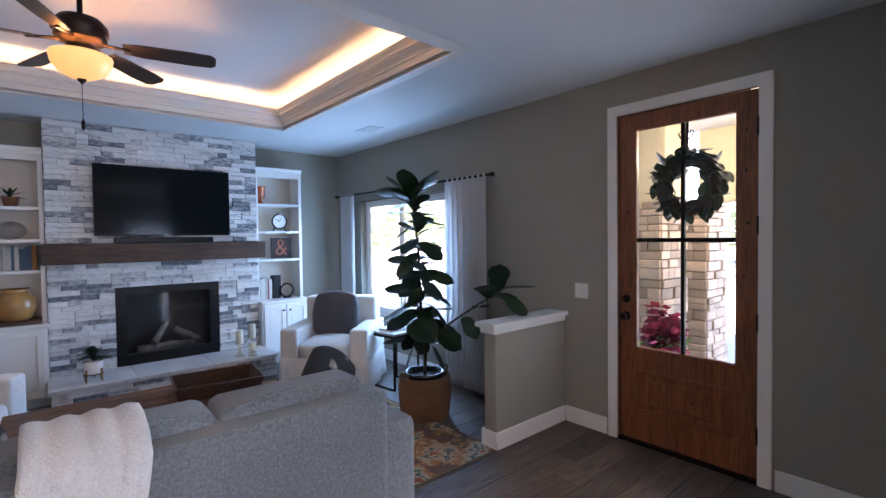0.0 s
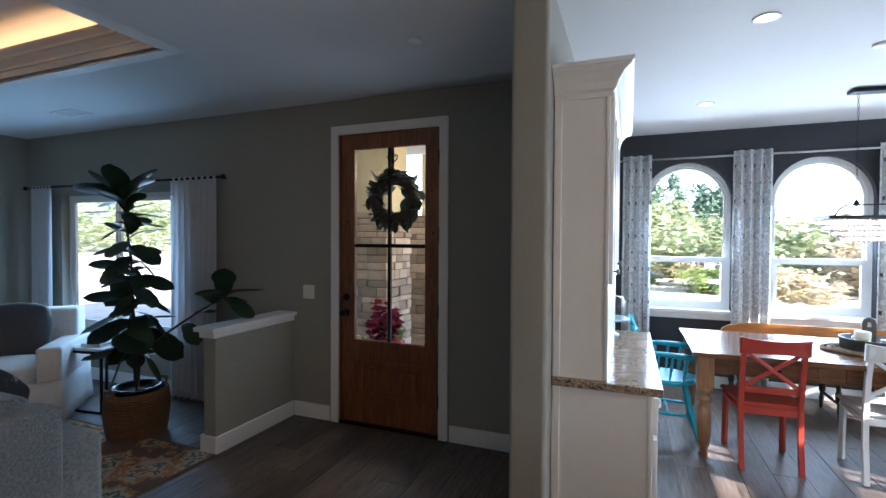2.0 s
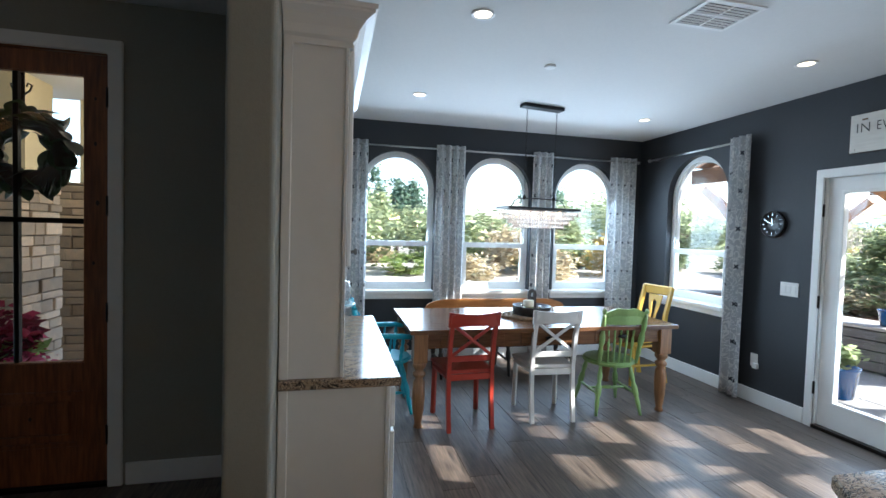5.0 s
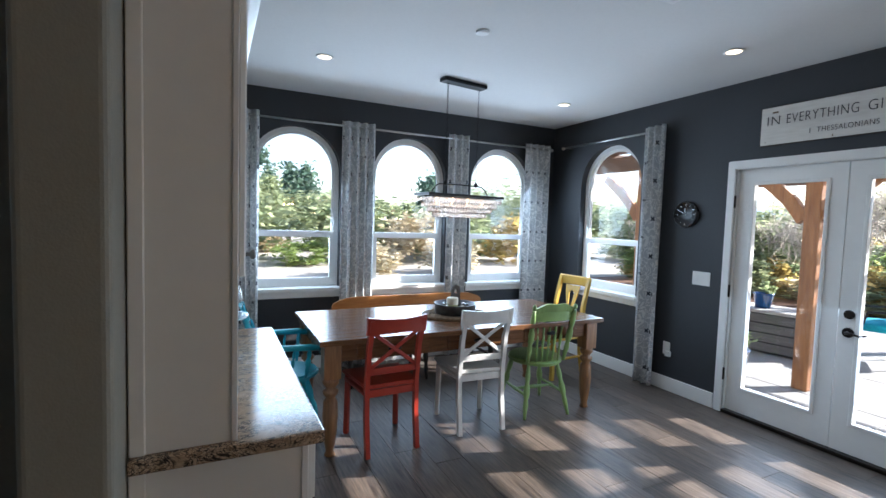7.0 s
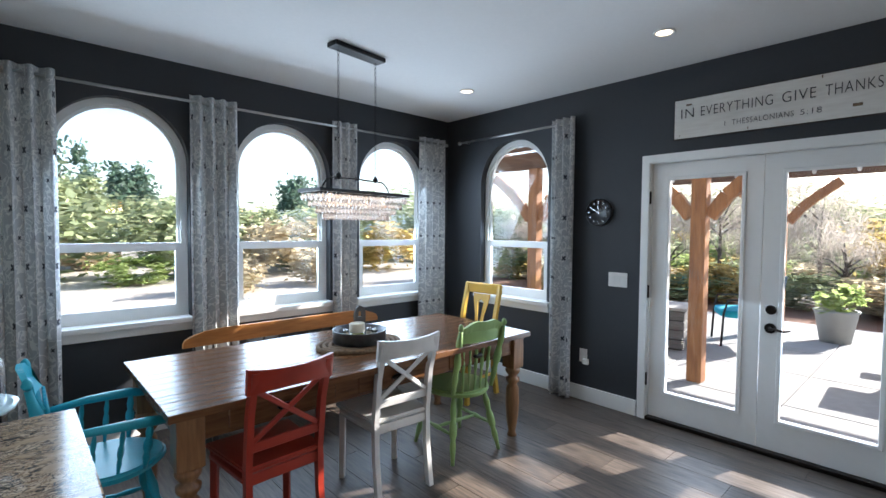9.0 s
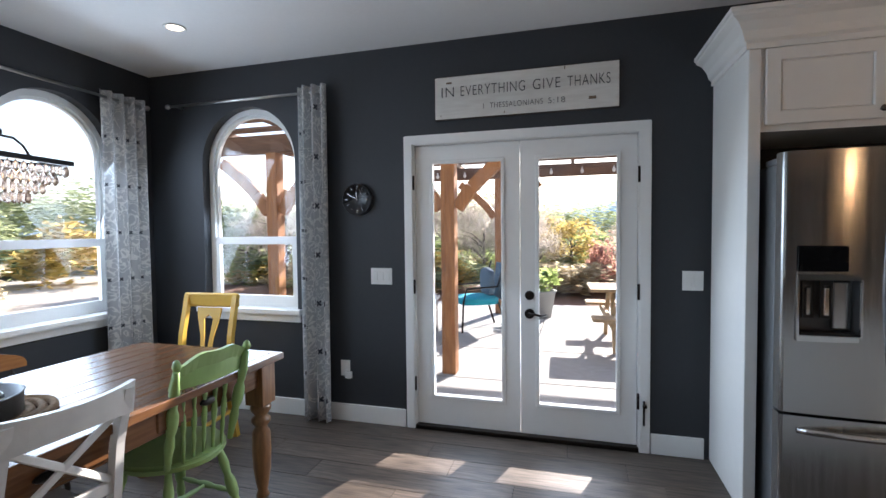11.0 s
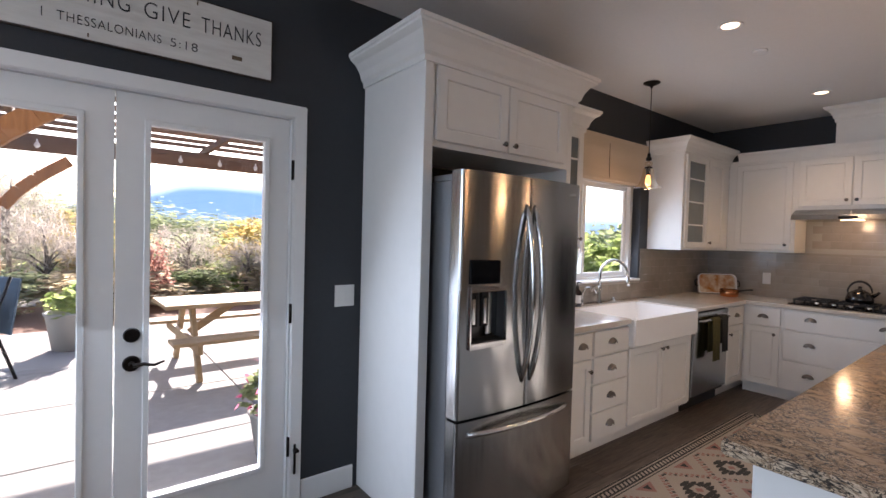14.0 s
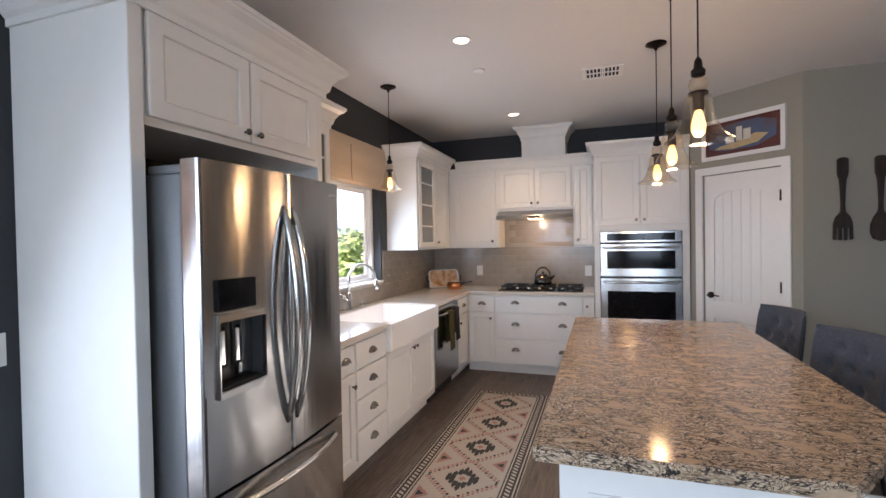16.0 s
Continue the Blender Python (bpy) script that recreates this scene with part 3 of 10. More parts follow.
box(bm, 0.26, 0.66, 0.20, 0.68, 0.018, 0.03, 0.006, 1, PM)
part("lower_panel", bm, M_WHITE, pdoor)
bm = bmesh.new()
lathe(bm, [(0.03, 0.0), (0.03, 0.008), (0.012, 0.012), (0.012, 0.05)], seg=16, m=PM @ Matrix.Translation((0.19, 0.93, 0.01)) @ Matrix.Rotation(radians(180), 4, "X"))
tube(bm, [PM @ Vector((0.19, 0.93, -0.035)), PM @ Vector((0.23, 0.934, -0.04)), PM @ Vector((0.29, 0.928, -0.035))], [0.01, 0.008, 0.006])
part("lever_handle", bm, M_BRONZE, pdoor)
for z in (0.25, 1.0, 1.75):
    bm = bmesh.new()
    box(bm, 0.784, 0.797, z, z + 0.09, -0.022, 0.012, 0, 1, PM)
    part("hinge", bm, M_BRONZE, pdoor)
solid("wall_pantry_back", B(XB - 0.1, XL - 0.16, -0.3, -0.15, 0, H), M_SAGE, "plain wall closing the pantry", "wall", kind="structure")
solid("wall_pantry_side", B(XB - 0.16, XB, -1.17, -0.15, 0, H), M_SAGE, "plain wall closing the pantry", "wall", kind="structure")
# ---- dining room ----
RNG = random.Random(7)


def paint(name, c, rough=0.4):
    return mat(name, c, rough, grain=0.18, scale=9, bump=0.04, bscale=40, coat=0.1)


M_RED, M_CHWHITE, M_GREEN, M_YEL, M_BLUE = paint("red_chair_paint", (0.36, 0.035, 0.018)), paint("white_chair_paint", (0.72, 0.71, 0.68)), paint("green_chair_paint", (0.27, 0.42, 0.145)), paint("yellow_chair_paint", (0.70, 0.42, 0.06)), paint("turquoise_chair_paint", (0.02, 0.42, 0.55))
M_OAKX = mat("honey_table_leg_wood", (0.30, 0.145, 0.06), 0.35, color2=(0.17, 0.075, 0.03), scale=6, bump=0.05, bscale=30, stretch=(10, 10, 1), coat=0.3)
M_BENCH = mat("orange_pine", (0.42, 0.18, 0.05), 0.35, color2=(0.27, 0.10, 0.025), scale=6, bump=0.05, bscale=30, stretch=(10, 1, 10), coat=0.3)
M_BENCHD = mat("black_brown_spindle", (0.02, 0.014, 0.01), 0.4, grain=0.3, scale=20)

TC = (4.27, -1.915)
table = thing("dining_table", "honey oak farmhouse dining table with planked top and turned legs", "table", (TC[0], TC[1], -0.014))
hx, hy, n = 0.50, 1.165, 9
for k in range(n):
    a = -hx + 0.06 + k * (2 * hx - 0.12) / n
    part("top_plank", B(a + 0.0012, a + (2 * hx - 0.12) / n - 0.0012, -hy, hy, 0.752, 0.785, bevel=0.0025), M_OAK, table)
for s in (-1, 1):
    part("top_border", B(s * hx - (0.06 if s > 0 else 0), s * hx + (0.06 if s < 0 else 0), -hy, hy, 0.750, 0.785, bevel=0.004, seg=2), M_OAK, table)
    part("end_apron", B(-hx + 0.09, hx - 0.09, s * (hy - 0.07) - 0.011, s * (hy - 0.07) + 0.011, 0.63, 0.752, bevel=0.003), M_OAK, table)
    part("side_apron", B(s * (hx - 0.07) - 0.011, s * (hx - 0.07) + 0.011, -hy + 0.09, hy - 0.09, 0.63, 0.752, bevel=0.003), M_OAK, table)
    for k in (-1, 0, 1):
        dr = part("drawer", B(s * (hx - 0.057) - 0.006, s * (hx - 0.057) + 0.006, k * 0.66 - 0.26, k * 0.66 + 0.26, 0.645, 0.74, bevel=0.004), M_OAK, table)
        bm = bmesh.new()
        lathe(bm, [(0.005, -0.004), (0.032, 0.0), (0.03, 0.012), (0.01, 0.018)], seg=14, m=Matrix.Translation((s * (hx - 0.05), k * 0.66, 0.69)) @ Matrix.Rotation(radians(90 * s), 4, "Y") @ Matrix.Diagonal((0.55, 1.5, 1, 1)))
        p = part("drawer_pull", bm, M_BLACK, dr, "black oval cup pull")
leg = [(0.030, 0.014), (0.036, 0.02), (0.026, 0.05), (0.036, 0.10), (0.045, 0.17), (0.050, 0.27), (0.046, 0.37), (0.030, 0.40), (0.050, 0.425), (0.050, 0.445), (0.030, 0.46), (0.052, 0.49), (0.055, 0.505), (0.048, 0.525)]
for sx in (-1, 1):
    for sy in (-1, 1):
        bm = bmesh.new()
        lathe(bm, leg, sx * (hx - 0.09), sy * (hy - 0.09), 18)
        box(bm, sx * (hx - 0.09) - 0.055, sx * (hx - 0.09) + 0.055, sy * (hy - 0.09) - 0.055, sy * (hy - 0.09) + 0.055, 0.525, 0.752, 0.006, 2)
        part("leg", bm, M_OAKX, table)


def cross_chair(color, label, place, turn):
    """Square-legged chair with a curved top rail and a crossed back. Faces +x."""
    ch = thing("dining_chair", label, "chair", place, turn, group="chairs round the dining table")
    bm = bmesh.new()
    o = [(-0.19, -0.19), (0.21, -0.22), (0.21, 0.22), (-0.19, 0.19)]
    prism(bm, o, 0.025, Matrix.Translation((0, 0, 0.435)))
    es = [e for e in bm.edges if len(e.link_faces) == 2 and e.calc_face_angle(0) > 1]
    bmesh.ops.bevel(bm, geom=es, offset=0.008, segments=2, affect="EDGES")
    part("seat", bm, color, ch)
    for s in (-1, 1):
        part("front_leg", (lambda b: (bar(b, (0.18, s * 0.19, 0), (0.175, s * 0.185, 0.435), 0.034, 0.034), b)[1])(bmesh.new()), color, ch)
        bm = bmesh.new()
        pts = [(-0.22, 0), (-0.185, 0.25), (-0.18, 0.45), (-0.21, 0.70), (-0.265, 0.90)]
        ol = [(x - 0.017, z) for x, z in pts] + [(x + 0.019, z) for x, z in pts[::-1]]
        prism(bm, ol, 0.03, Matrix.Translation((0, s * 0.175 - 0.015, 0)) @ FACE_Y)
        part("back_leg", bm, color, ch)
        part("side_rail", (lambda b: (bar(b, (-0.17, s * 0.172, 0.405), (0.17, s * 0.19, 0.405), 0.05, 0.02), b)[1])(bmesh.new()), color, ch)
        part("cross_slat", (lambda b: (bar(b, (-0.195, -s * 0.158, 0.575), (-0.235, s * 0.158, 0.815), 0.012, 0.026), b)[1])(bmesh.new()), color, ch)
    part("front_rail", B(0.165, 0.185, -0.17, 0.17, 0.38, 0.435, bevel=0.003), color, ch)
    part("back_rail", B(-0.19, -0.172, -0.16, 0.16, 0.38, 0.43, bevel=0.003), color, ch)
    part("lower_rail", (lambda b: (bar(b, (-0.19, -0.165, 0.55), (-0.19, 0.165, 0.55), 0.02, 0.045), b)[1])(bmesh.new()), color, ch)
    bm = bmesh.new()
    nseg = 10
    rows = []
    for k in range(nseg + 1):
        y = -0.205 + 0.41 * k / nseg
        bow = -0.025 * (1 - (2 * k / nseg - 1) ** 2)
        crown = 0.015 * abs(2 * k / nseg - 1) ** 2
        x = -0.258 + bow
        rows.append([bm.verts.new(p) for p in ((x - 0.011, y, 0.905 + crown), (x + 0.011, y, 0.905 + crown), (x + 0.026, y, 0.815 - 0.01 * crown / 0.015), (x + 0.004, y, 0.815 - 0.01 * crown / 0.015))])
    for a, b_ in zip(rows, rows[1:]):
        for i in range(4):
            bm.faces.new((a[i], a[(i + 1) % 4], b_[(i + 1) % 4], b_[i]))
    bm.faces.new(rows[0][::-1])
    bm.faces.new(rows[-1])
    bmesh.ops.recalc_face_normals(bm, faces=bm.faces)
    part("top_rail", bm, color, ch)
    return ch


cross_chair(M_RED, "red painted wooden chair with crossed back at the table", (3.955, -1.215, 0), 3)
cross_chair(M_CHWHITE, "white painted wooden chair with crossed back at the table", (3.99, -1.94, 0), -3)


def turned(bm, p0, p1, r):
    """A turned spindle between two points."""
    p0, p1 = Vector(p0), Vector(p1)
    prof = [(0, 0.6), (0.12, 0.7), (0.25, 1.0), (0.36, 0.75), (0.42, 1.15), (0.5, 1.25), (0.58, 1.15), (0.64, 0.75), (0.78, 1.05), (0.9, 0.75), (1, 0.6)]
    tube(bm, [p0.lerp(p1, t) for t, _ in prof], [r * k for _, k in prof], 10)


def spindle_chair(color, label, place, turn, arms=False):
    """Round-seated spindle-back chair with splayed turned legs. Faces +x."""
    ch = thing("spindle_chair", label, "chair", place, turn, group="chairs round the dining table")
    bm = bmesh.new()
    o = [(0.22 * math.cos(a) * (1 + 0.06 * math.cos(2 * a)), 0.225 * math.sin(a)) for a in (2 * math.pi * k / 28 for k in range(28))]
    prism(bm, o, 0.04, Matrix.Translation((0, 0, 0.41)))
    es = [e for e in bm.edges if len(e.link_faces) == 2 and e.calc_face_angle(0) > 1]
    bmesh.ops.bevel(bm, geom=es, offset=0.014, segments=3, affect="EDGES")
    part("seat", bm, color, ch)
    feet = {}
    for sx in (-1, 1):
        for sy in (-1, 1):
            bm = bmesh.new()
            top, foot = Vector((sx * 0.13, sy * 0.13, 0.415)), Vector((sx * 0.215, sy * 0.20, 0.0))
            turned(bm, foot, top, 0.021)
            feet[sx, sy] = (top, foot)
            part("leg", bm, color, ch)
    for a, b_ in (((-1, -1), (1, -1)), ((-1, 1), (1, 1))):
        bm = bmesh.new()
        turned(bm, feet[a][0].lerp(feet[a][1], 0.58), feet[b_][0].lerp(feet[b_][1], 0.58), 0.013)
        part("stretcher", bm, color, ch)
    bm = bmesh.new()
    turned(bm, (0, -0.168, 0.175), (0, 0.168, 0.175), 0.013)
    part("stretcher", bm, color, ch)
    for s in (-1, 1):
        bm = bmesh.new()
        turned(bm, (-0.17, s * 0.165, 0.44), (-0.27, s * 0.185, 0.87), 0.021)
        lathe(bm, [(0.012, 0), (0.02, 0.015), (0.014, 0.035), (0.004, 0.045)], seg=10, m=Matrix.Translation((-0.272, s * 0.185, 0.875)))
        part("back_post", bm, color, ch)
    for k in range(5):
        y = -0.11 + 0.055 * k
        bm = bmesh.new()
        turned(bm, (-0.185, y * 0.9, 0.44), (-0.215, y * 1.05, 0.80), 0.010)
        part("spindle", bm, color, ch)
    bm = bmesh.new()
    rows = []
    for k in range(13):
        t = k / 12
        y = -0.185 + 0.37 * t
        bow = -0.03 * (1 - (2 * t - 1) ** 2)
        top = 0.895 + 0.035 * math.sin(math.pi * t) ** 2 - 0.01 * math.cos(4 * math.pi * t)
        rows.append([bm.verts.new(p) for p in ((-0.275 + bow, y, top), (-0.253 + bow, y, top), (-0.240 + bow, y, 0.785), (-0.215 + bow, y, 0.785))])
    for a, b_ in zip(rows, rows[1:]):
        for i in range(4):
            bm.faces.new((a[i], a[(i + 1) % 4], b_[(i + 1) % 4], b_[i]))
    bm.faces.new(rows[0][::-1])
    bm.faces.new(rows[-1])
    bmesh.ops.recalc_face_normals(bm, faces=bm.faces)
    part("crest_rail", bm, color, ch)
    if arms:
        for s in (-1, 1):
            bm = bmesh.new()
            tube(bm, [(-0.225, s * 0.19, 0.66), (-0.05, s * 0.235, 0.665), (0.12, s * 0.245, 0.66), (0.19, s * 0.235, 0.65)], [0.014, 0.02, 0.024, 0.02], 8)
            part("armrest", bm, color, ch)
            for k in range(3):
                bm = bmesh.new()
                turned(bm, (-0.09 + 0.1 * k, s * 0.2, 0.44), (-0.07 + 0.1 * k, s * 0.237, 0.655), 0.011 if k < 2 else 0.016)
                part("arm_spindle", bm, color, ch)
    return ch


spindle_chair(M_GREEN, "green painted spindle-back wooden chair with turned legs", (4.02, -2.575, 0), -6)
spindle_chair(M_BLUE, "turquoise painted spindle-back wooden armchair beside the table", (4.32, -0.62, 0), -90, True)

# yellow splat-back chair at the end, faces +y
yc = thing("splat_chair", "yellow painted wooden chair with a vase-shaped splat", "chair", (4.69, -3.32, 0), 95, group="chairs round the dining table")
bm = bmesh.new()
prism(bm, [(-0.2, -0.19), (0.21, -0.22), (0.21, 0.22), (-0.2, 0.19)], 0.03, Matrix.Translation((0, 0, 0.435)))
part("seat", bm, M_YEL, yc)
for s in (-1, 1):
    part("front_leg", (lambda b: (bar(b, (0.18, s * 0.19, 0), (0.18, s * 0.19, 0.44), 0.038, 0.038), b)[1])(bmesh.new()), M_YEL, yc)
    bm = bmesh.new()
    pts = [(-0.25, 0), (-0.2, 0.25), (-0.19, 0.45), (-0.22, 0.72), (-0.29, 0.99)]
    prism(bm, [(x - 0.018, z) for x, z in pts] + [(x + 0.02, z) for x, z in pts[::-1]], 0.035, Matrix.Translation((0, s * 0.19 - 0.0175, 0)) @ FACE_Y)
    part("back_leg", bm, M_YEL, yc)
    part("side_rail", (lambda b: (bar(b, (-0.18, s * 0.19, 0.40), (0.17, s * 0.19, 0.40), 0.06, 0.02), b)[1])(bmesh.new()), M_YEL, yc)
    part("stretcher", (lambda b: (bar(b, (-0.2, s * 0.19, 0.2), (0.17, s * 0.19, 0.2), 0.03, 0.018), b)[1])(bmesh.new()), M_YEL, yc)
part("front_rail", B(0.17, 0.19, -0.18, 0.18, 0.37, 0.435), M_YEL, yc)
part("top_rail", (lambda b: (bar(b, (-0.285, -0.215, 0.955), (-0.285, 0.215, 0.955), 0.024, 0.10, 0.01), b)[1])(bmesh.new()), M_YEL, yc)
bm = bmesh.new()
half = [(0.045, 0.0), (0.04, 0.12), (0.05, 0.25), (0.085, 0.38), (0.095, 0.45)]
hole = [(0.012, 0.16), (0.035, 0.37), (0.0, 0.40), (-0.035, 0.37), (-0.012, 0.16)]
q = Matrix.Translation((-0.185, 0, 0.46)) @ Matrix.Rotation(radians(-11), 4, "Y") @ FACE_X
prism(bm, [(y, z) for y, z in half] + [(-y, z) for y, z in half[::-1]], 0.012, q, [hole])
part("back_splat", bm, M_YEL, yc)

# bench under the windows
bench = thing("bench", "orange pine deacon bench with dark turned legs", "bench", (5.18, -2.02, 0))
part("seat", B(-0.22, 0.20, -0.82, 0.82, 0.42, 0.455, bevel=0.01, seg=2), M_BENCH, bench)
bm = bmesh.new()
ol = [(-0.83, 0.65), (0.83, 0.65), (0.83, 0.68), (0.815, 0.705), (0.78, 0.725), (0.74, 0.738), (0.68, 0.755), (0.55, 0.765), (-0.55, 0.765), (-0.68, 0.755), (-0.74, 0.738), (-0.78, 0.725), (-0.815, 0.705), (-0.83, 0.68)]
prism(bm, ol, 0.026, Matrix.Translation((0.20, 0, 0)) @ FACE_X)
part("back_rail", bm, M_BENCH, bench)
for k in range(13):
    y = -0.756 + 0.126 * k
    bm = bmesh.new()
    turned(bm, (0.16, y, 0.45), (0.21, y, 0.66), 0.011)
    part("spindle", bm, M_BENCHD, bench)
for y in (-0.74, 0, 0.74):
    for s in (-1, 1):
        bm = bmesh.new()
        turned(bm, (s * 0.22, y, 0), (s * 0.15, y, 0.425), 0.022)
        part("leg", bm, M_BENCHD, bench)
    bm = bmesh.new()
    turned(bm, (-0.2, y, 0.16), (0.2, y, 0.16), 0.014)
    part("stretcher", bm, M_BENCHD, bench)

# centrepiece on the table
M_WICKER = mat("woven_seagrass", (0.27, 0.17, 0.09), 0.85, color2=(0.12, 0.07, 0.035), scale=70, bump=0.9, bscale=110)
M_GALV = mat("galvanised_metal", (0.20, 0.21, 0.22), 0.42, metal=0.8, color2=(0.10, 0.105, 0.11), scale=16, bump=0.04)
M_WAX = mat("cream_candle_wax", (0.72, 0.66, 0.52), 0.5, grain=0.05, scale=10)
PX, PY = 4.25, -1.93
bm = bmesh.new()
for k in range(7):
    r0 = 0.035 + 0.03 * k
    pts = [(r0 * math.cos(a) * 0.95, r0 * math.sin(a) * 1.25, 0.008) for a in (2 * math.pi * j / 40 for j in range(41))]
    tube(bm, pts, 0.0155, 6, False)
solid("placemat", bm, M_WICKER, "oval woven seagrass mat on the table", "placemat", (PX, PY, 0.772))
tray = thing("serving_tray", "round galvanised metal tray with a tall wooden handle", "tray", (PX, PY, 0.794))
bm = bmesh.new()
lathe(bm, [(0.02, 0.0), (0.15, 0.0), (0.165, 0.004), (0.168, 0.075), (0.172, 0.08), (0.162, 0.08), (0.158, 0.01), (0.02, 0.008)], seg=36)
part("tray_body", bm, M_GALV, tray)
bm = bmesh.new()
ol = [(-0.17, 0.0), (-0.165, 0.09), (-0.06, 0.10), (-0.035, 0.15), (-0.03, 0.2), (0, 0.225), (0.03, 0.2), (0.035, 0.15), (0.06, 0.10), (0.165, 0.09), (0.17, 0.0)]
prism(bm, [(-0.035, 0.01), (-0.04, 0.18), (-0.03, 0.215), (0.0, 0.23), (0.03, 0.215), (0.04, 0.18), (0.035, 0.01)], 0.018, Matrix.Translation((-0.009, 0, 0)) @ FACE_X, [[(-0.015, 0.16), (0.015, 0.16), (0.012, 0.195), (-0.012, 0.195)]])
part("handle", bm, mat("weathered_dark_wood", (0.09, 0.075, 0.065), 0.7, color2=(0.05, 0.04, 0.035), scale=20, bump=0.2), tray)
M_JARGL = mat("olive_jar_glass", (0.25, 0.27, 0.06), 0.15, grain=0.2, scale=8, coat=0.5)
jar = thing("jar_candle", "olive jar candle with a cream lid in the tray", "candle", (PX - 0.075, PY + 0.065, 0.803))
bm = bmesh.new()
lathe(bm, [(0.04, 0), (0.045, 0.008), (0.045, 0.075)], seg=20)
part("jar_glass", bm, M_JARGL, jar)
bm = bmesh.new()
lathe(bm, [(0.045, 0.075), (0.047, 0.08), (0.047, 0.125), (0.042, 0.13)], seg=20)
part("lid", bm, M_WAX, jar)
for dx, dy, hh in ((-0.05, -0.08, 0.07), (0.04, -0.10, 0.06), (0.07, 0.06, 0.065)):
    sh = thing("shaker", "small glass shaker with a steel cap in the tray", "shaker", (PX + dx, PY + dy, 0.803), group="shakers in the tray")
    bm = bmesh.new()
    lathe(bm, [(0.02, 0), (0.022, 0.004), (0.019, hh * 0.7)], seg=14)
    part("shaker_body", bm, M_WAX, sh)
    bm = bmesh.new()
    lathe(bm, [(0.02, hh * 0.7), (0.021, hh * 0.85), (0.014, hh), (0.004, hh + 0.003)], seg=14)
    part("cap", bm, M_STEEL, sh)

# crystal chandelier
ch = thing("chandelier", "black rectangular chandelier with rows of clear teardrop crystals, lit", "chandelier", (4.54, -2.10, 0), 8)
part("canopy", B(-0.05, 0.05, -0.22, 0.22, 2.705, 2.738, bevel=0.006, seg=2), M_BLACK, ch)
for s in (-1, 1):
    bm = bmesh.new()
    z, k = 2.70, 0
    while z > 1.90:
        link = [(0.007 * math.cos(a) * (1 if k % 2 else 0), s * 0.165 + 0.007 * math.cos(a) * (0 if k % 2 else 1), z - 0.019 + 0.019 * math.sin(a)) for a in (2 * math.pi * j / 10 for j in range(11))]
        tube(bm, link, 0.0019, 4, False)
        z -= 0.034
        k += 1
    part("chain", bm, M_BLACK, ch)
    bm = bmesh.new()
    lathe(bm, [(0.004, 1.89), (0.016, 1.875), (0.02, 1.86), (0.012, 1.845), (0.005, 1.84)], 0, s * 0.165, 12)
    part("finial", bm, M_BLACK, ch)
bm = bmesh.new()
tube(bm, [(0, -0.31, 1.765), (0, -0.27, 1.825), (0, -0.23, 1.85), (0, 0, 1.856), (0, 0.23, 1.85), (0, 0.27, 1.825), (0, 0.31, 1.765)], 0.0055, 8)
part("top_rod", bm, M_BLACK, ch)
bm = bmesh.new()
prism(bm, rect(-0.12, 0.12, -0.40, 0.40), 0.022, Matrix.Translation((0, 0, 1.745)), [rect(-0.10, 0.10, -0.38, 0.38)])
part("frame", bm, M_BLACK, ch)
M_CRYS = mat("clear_crystal", (0.95, 0.80, 0.68), 0.08, grain=0.1, scale=30, spec=0.9, coat=0.8)
M_CRYS.node_tree.nodes["Principled BSDF"].inputs["Transmission Weight"].default_value = 0.75
bm = bmesh.new()
lathe(bm, [(0.001, -0.052), (0.011, -0.040), (0.0135, -0.028), (0.010, -0.014), (0.002, 0.0)], seg=7)
crystal = finish("crystal", bm, M_CRYS)
for row, (hw, hl, z) in enumerate(((0.11, 0.385, 1.742), (0.095, 0.345, 1.700), (0.075, 0.30, 1.658), (0.05, 0.255, 1.618))):
    cnt = int(2 * hl / 0.031)
    spots = [(s * hw, -hl + 2 * hl * (k + 0.5) / cnt) for k in range(cnt) for s in (-1, 1)] + [(-hw + 2 * hw * (k + 0.5) / 4, s * hl) for k in range(4) for s in (-1, 1)]
    for x, y in spots:
        c = new("crystal", crystal)
        c.parent = ch
        c.location, c.rotation_euler = (x, y, z), (0, 0, RNG.random() * 3)
M_FIL = mat("warm_bulb_glass", (1, 0.8, 0.55), 0.3, emit=(1.0, 0.62, 0.28), power=14.0)
for y in (-0.24, -0.08, 0.08, 0.24):
    bm = bmesh.new()
    lathe(bm, [(0.006, 1.74), (0.008, 1.72), (0.014, 1.70), (0.012, 1.68), (0.002, 1.66)], 0, y, 10)
    part("bulb", bm, M_FIL, ch, "glowing candle bulb")

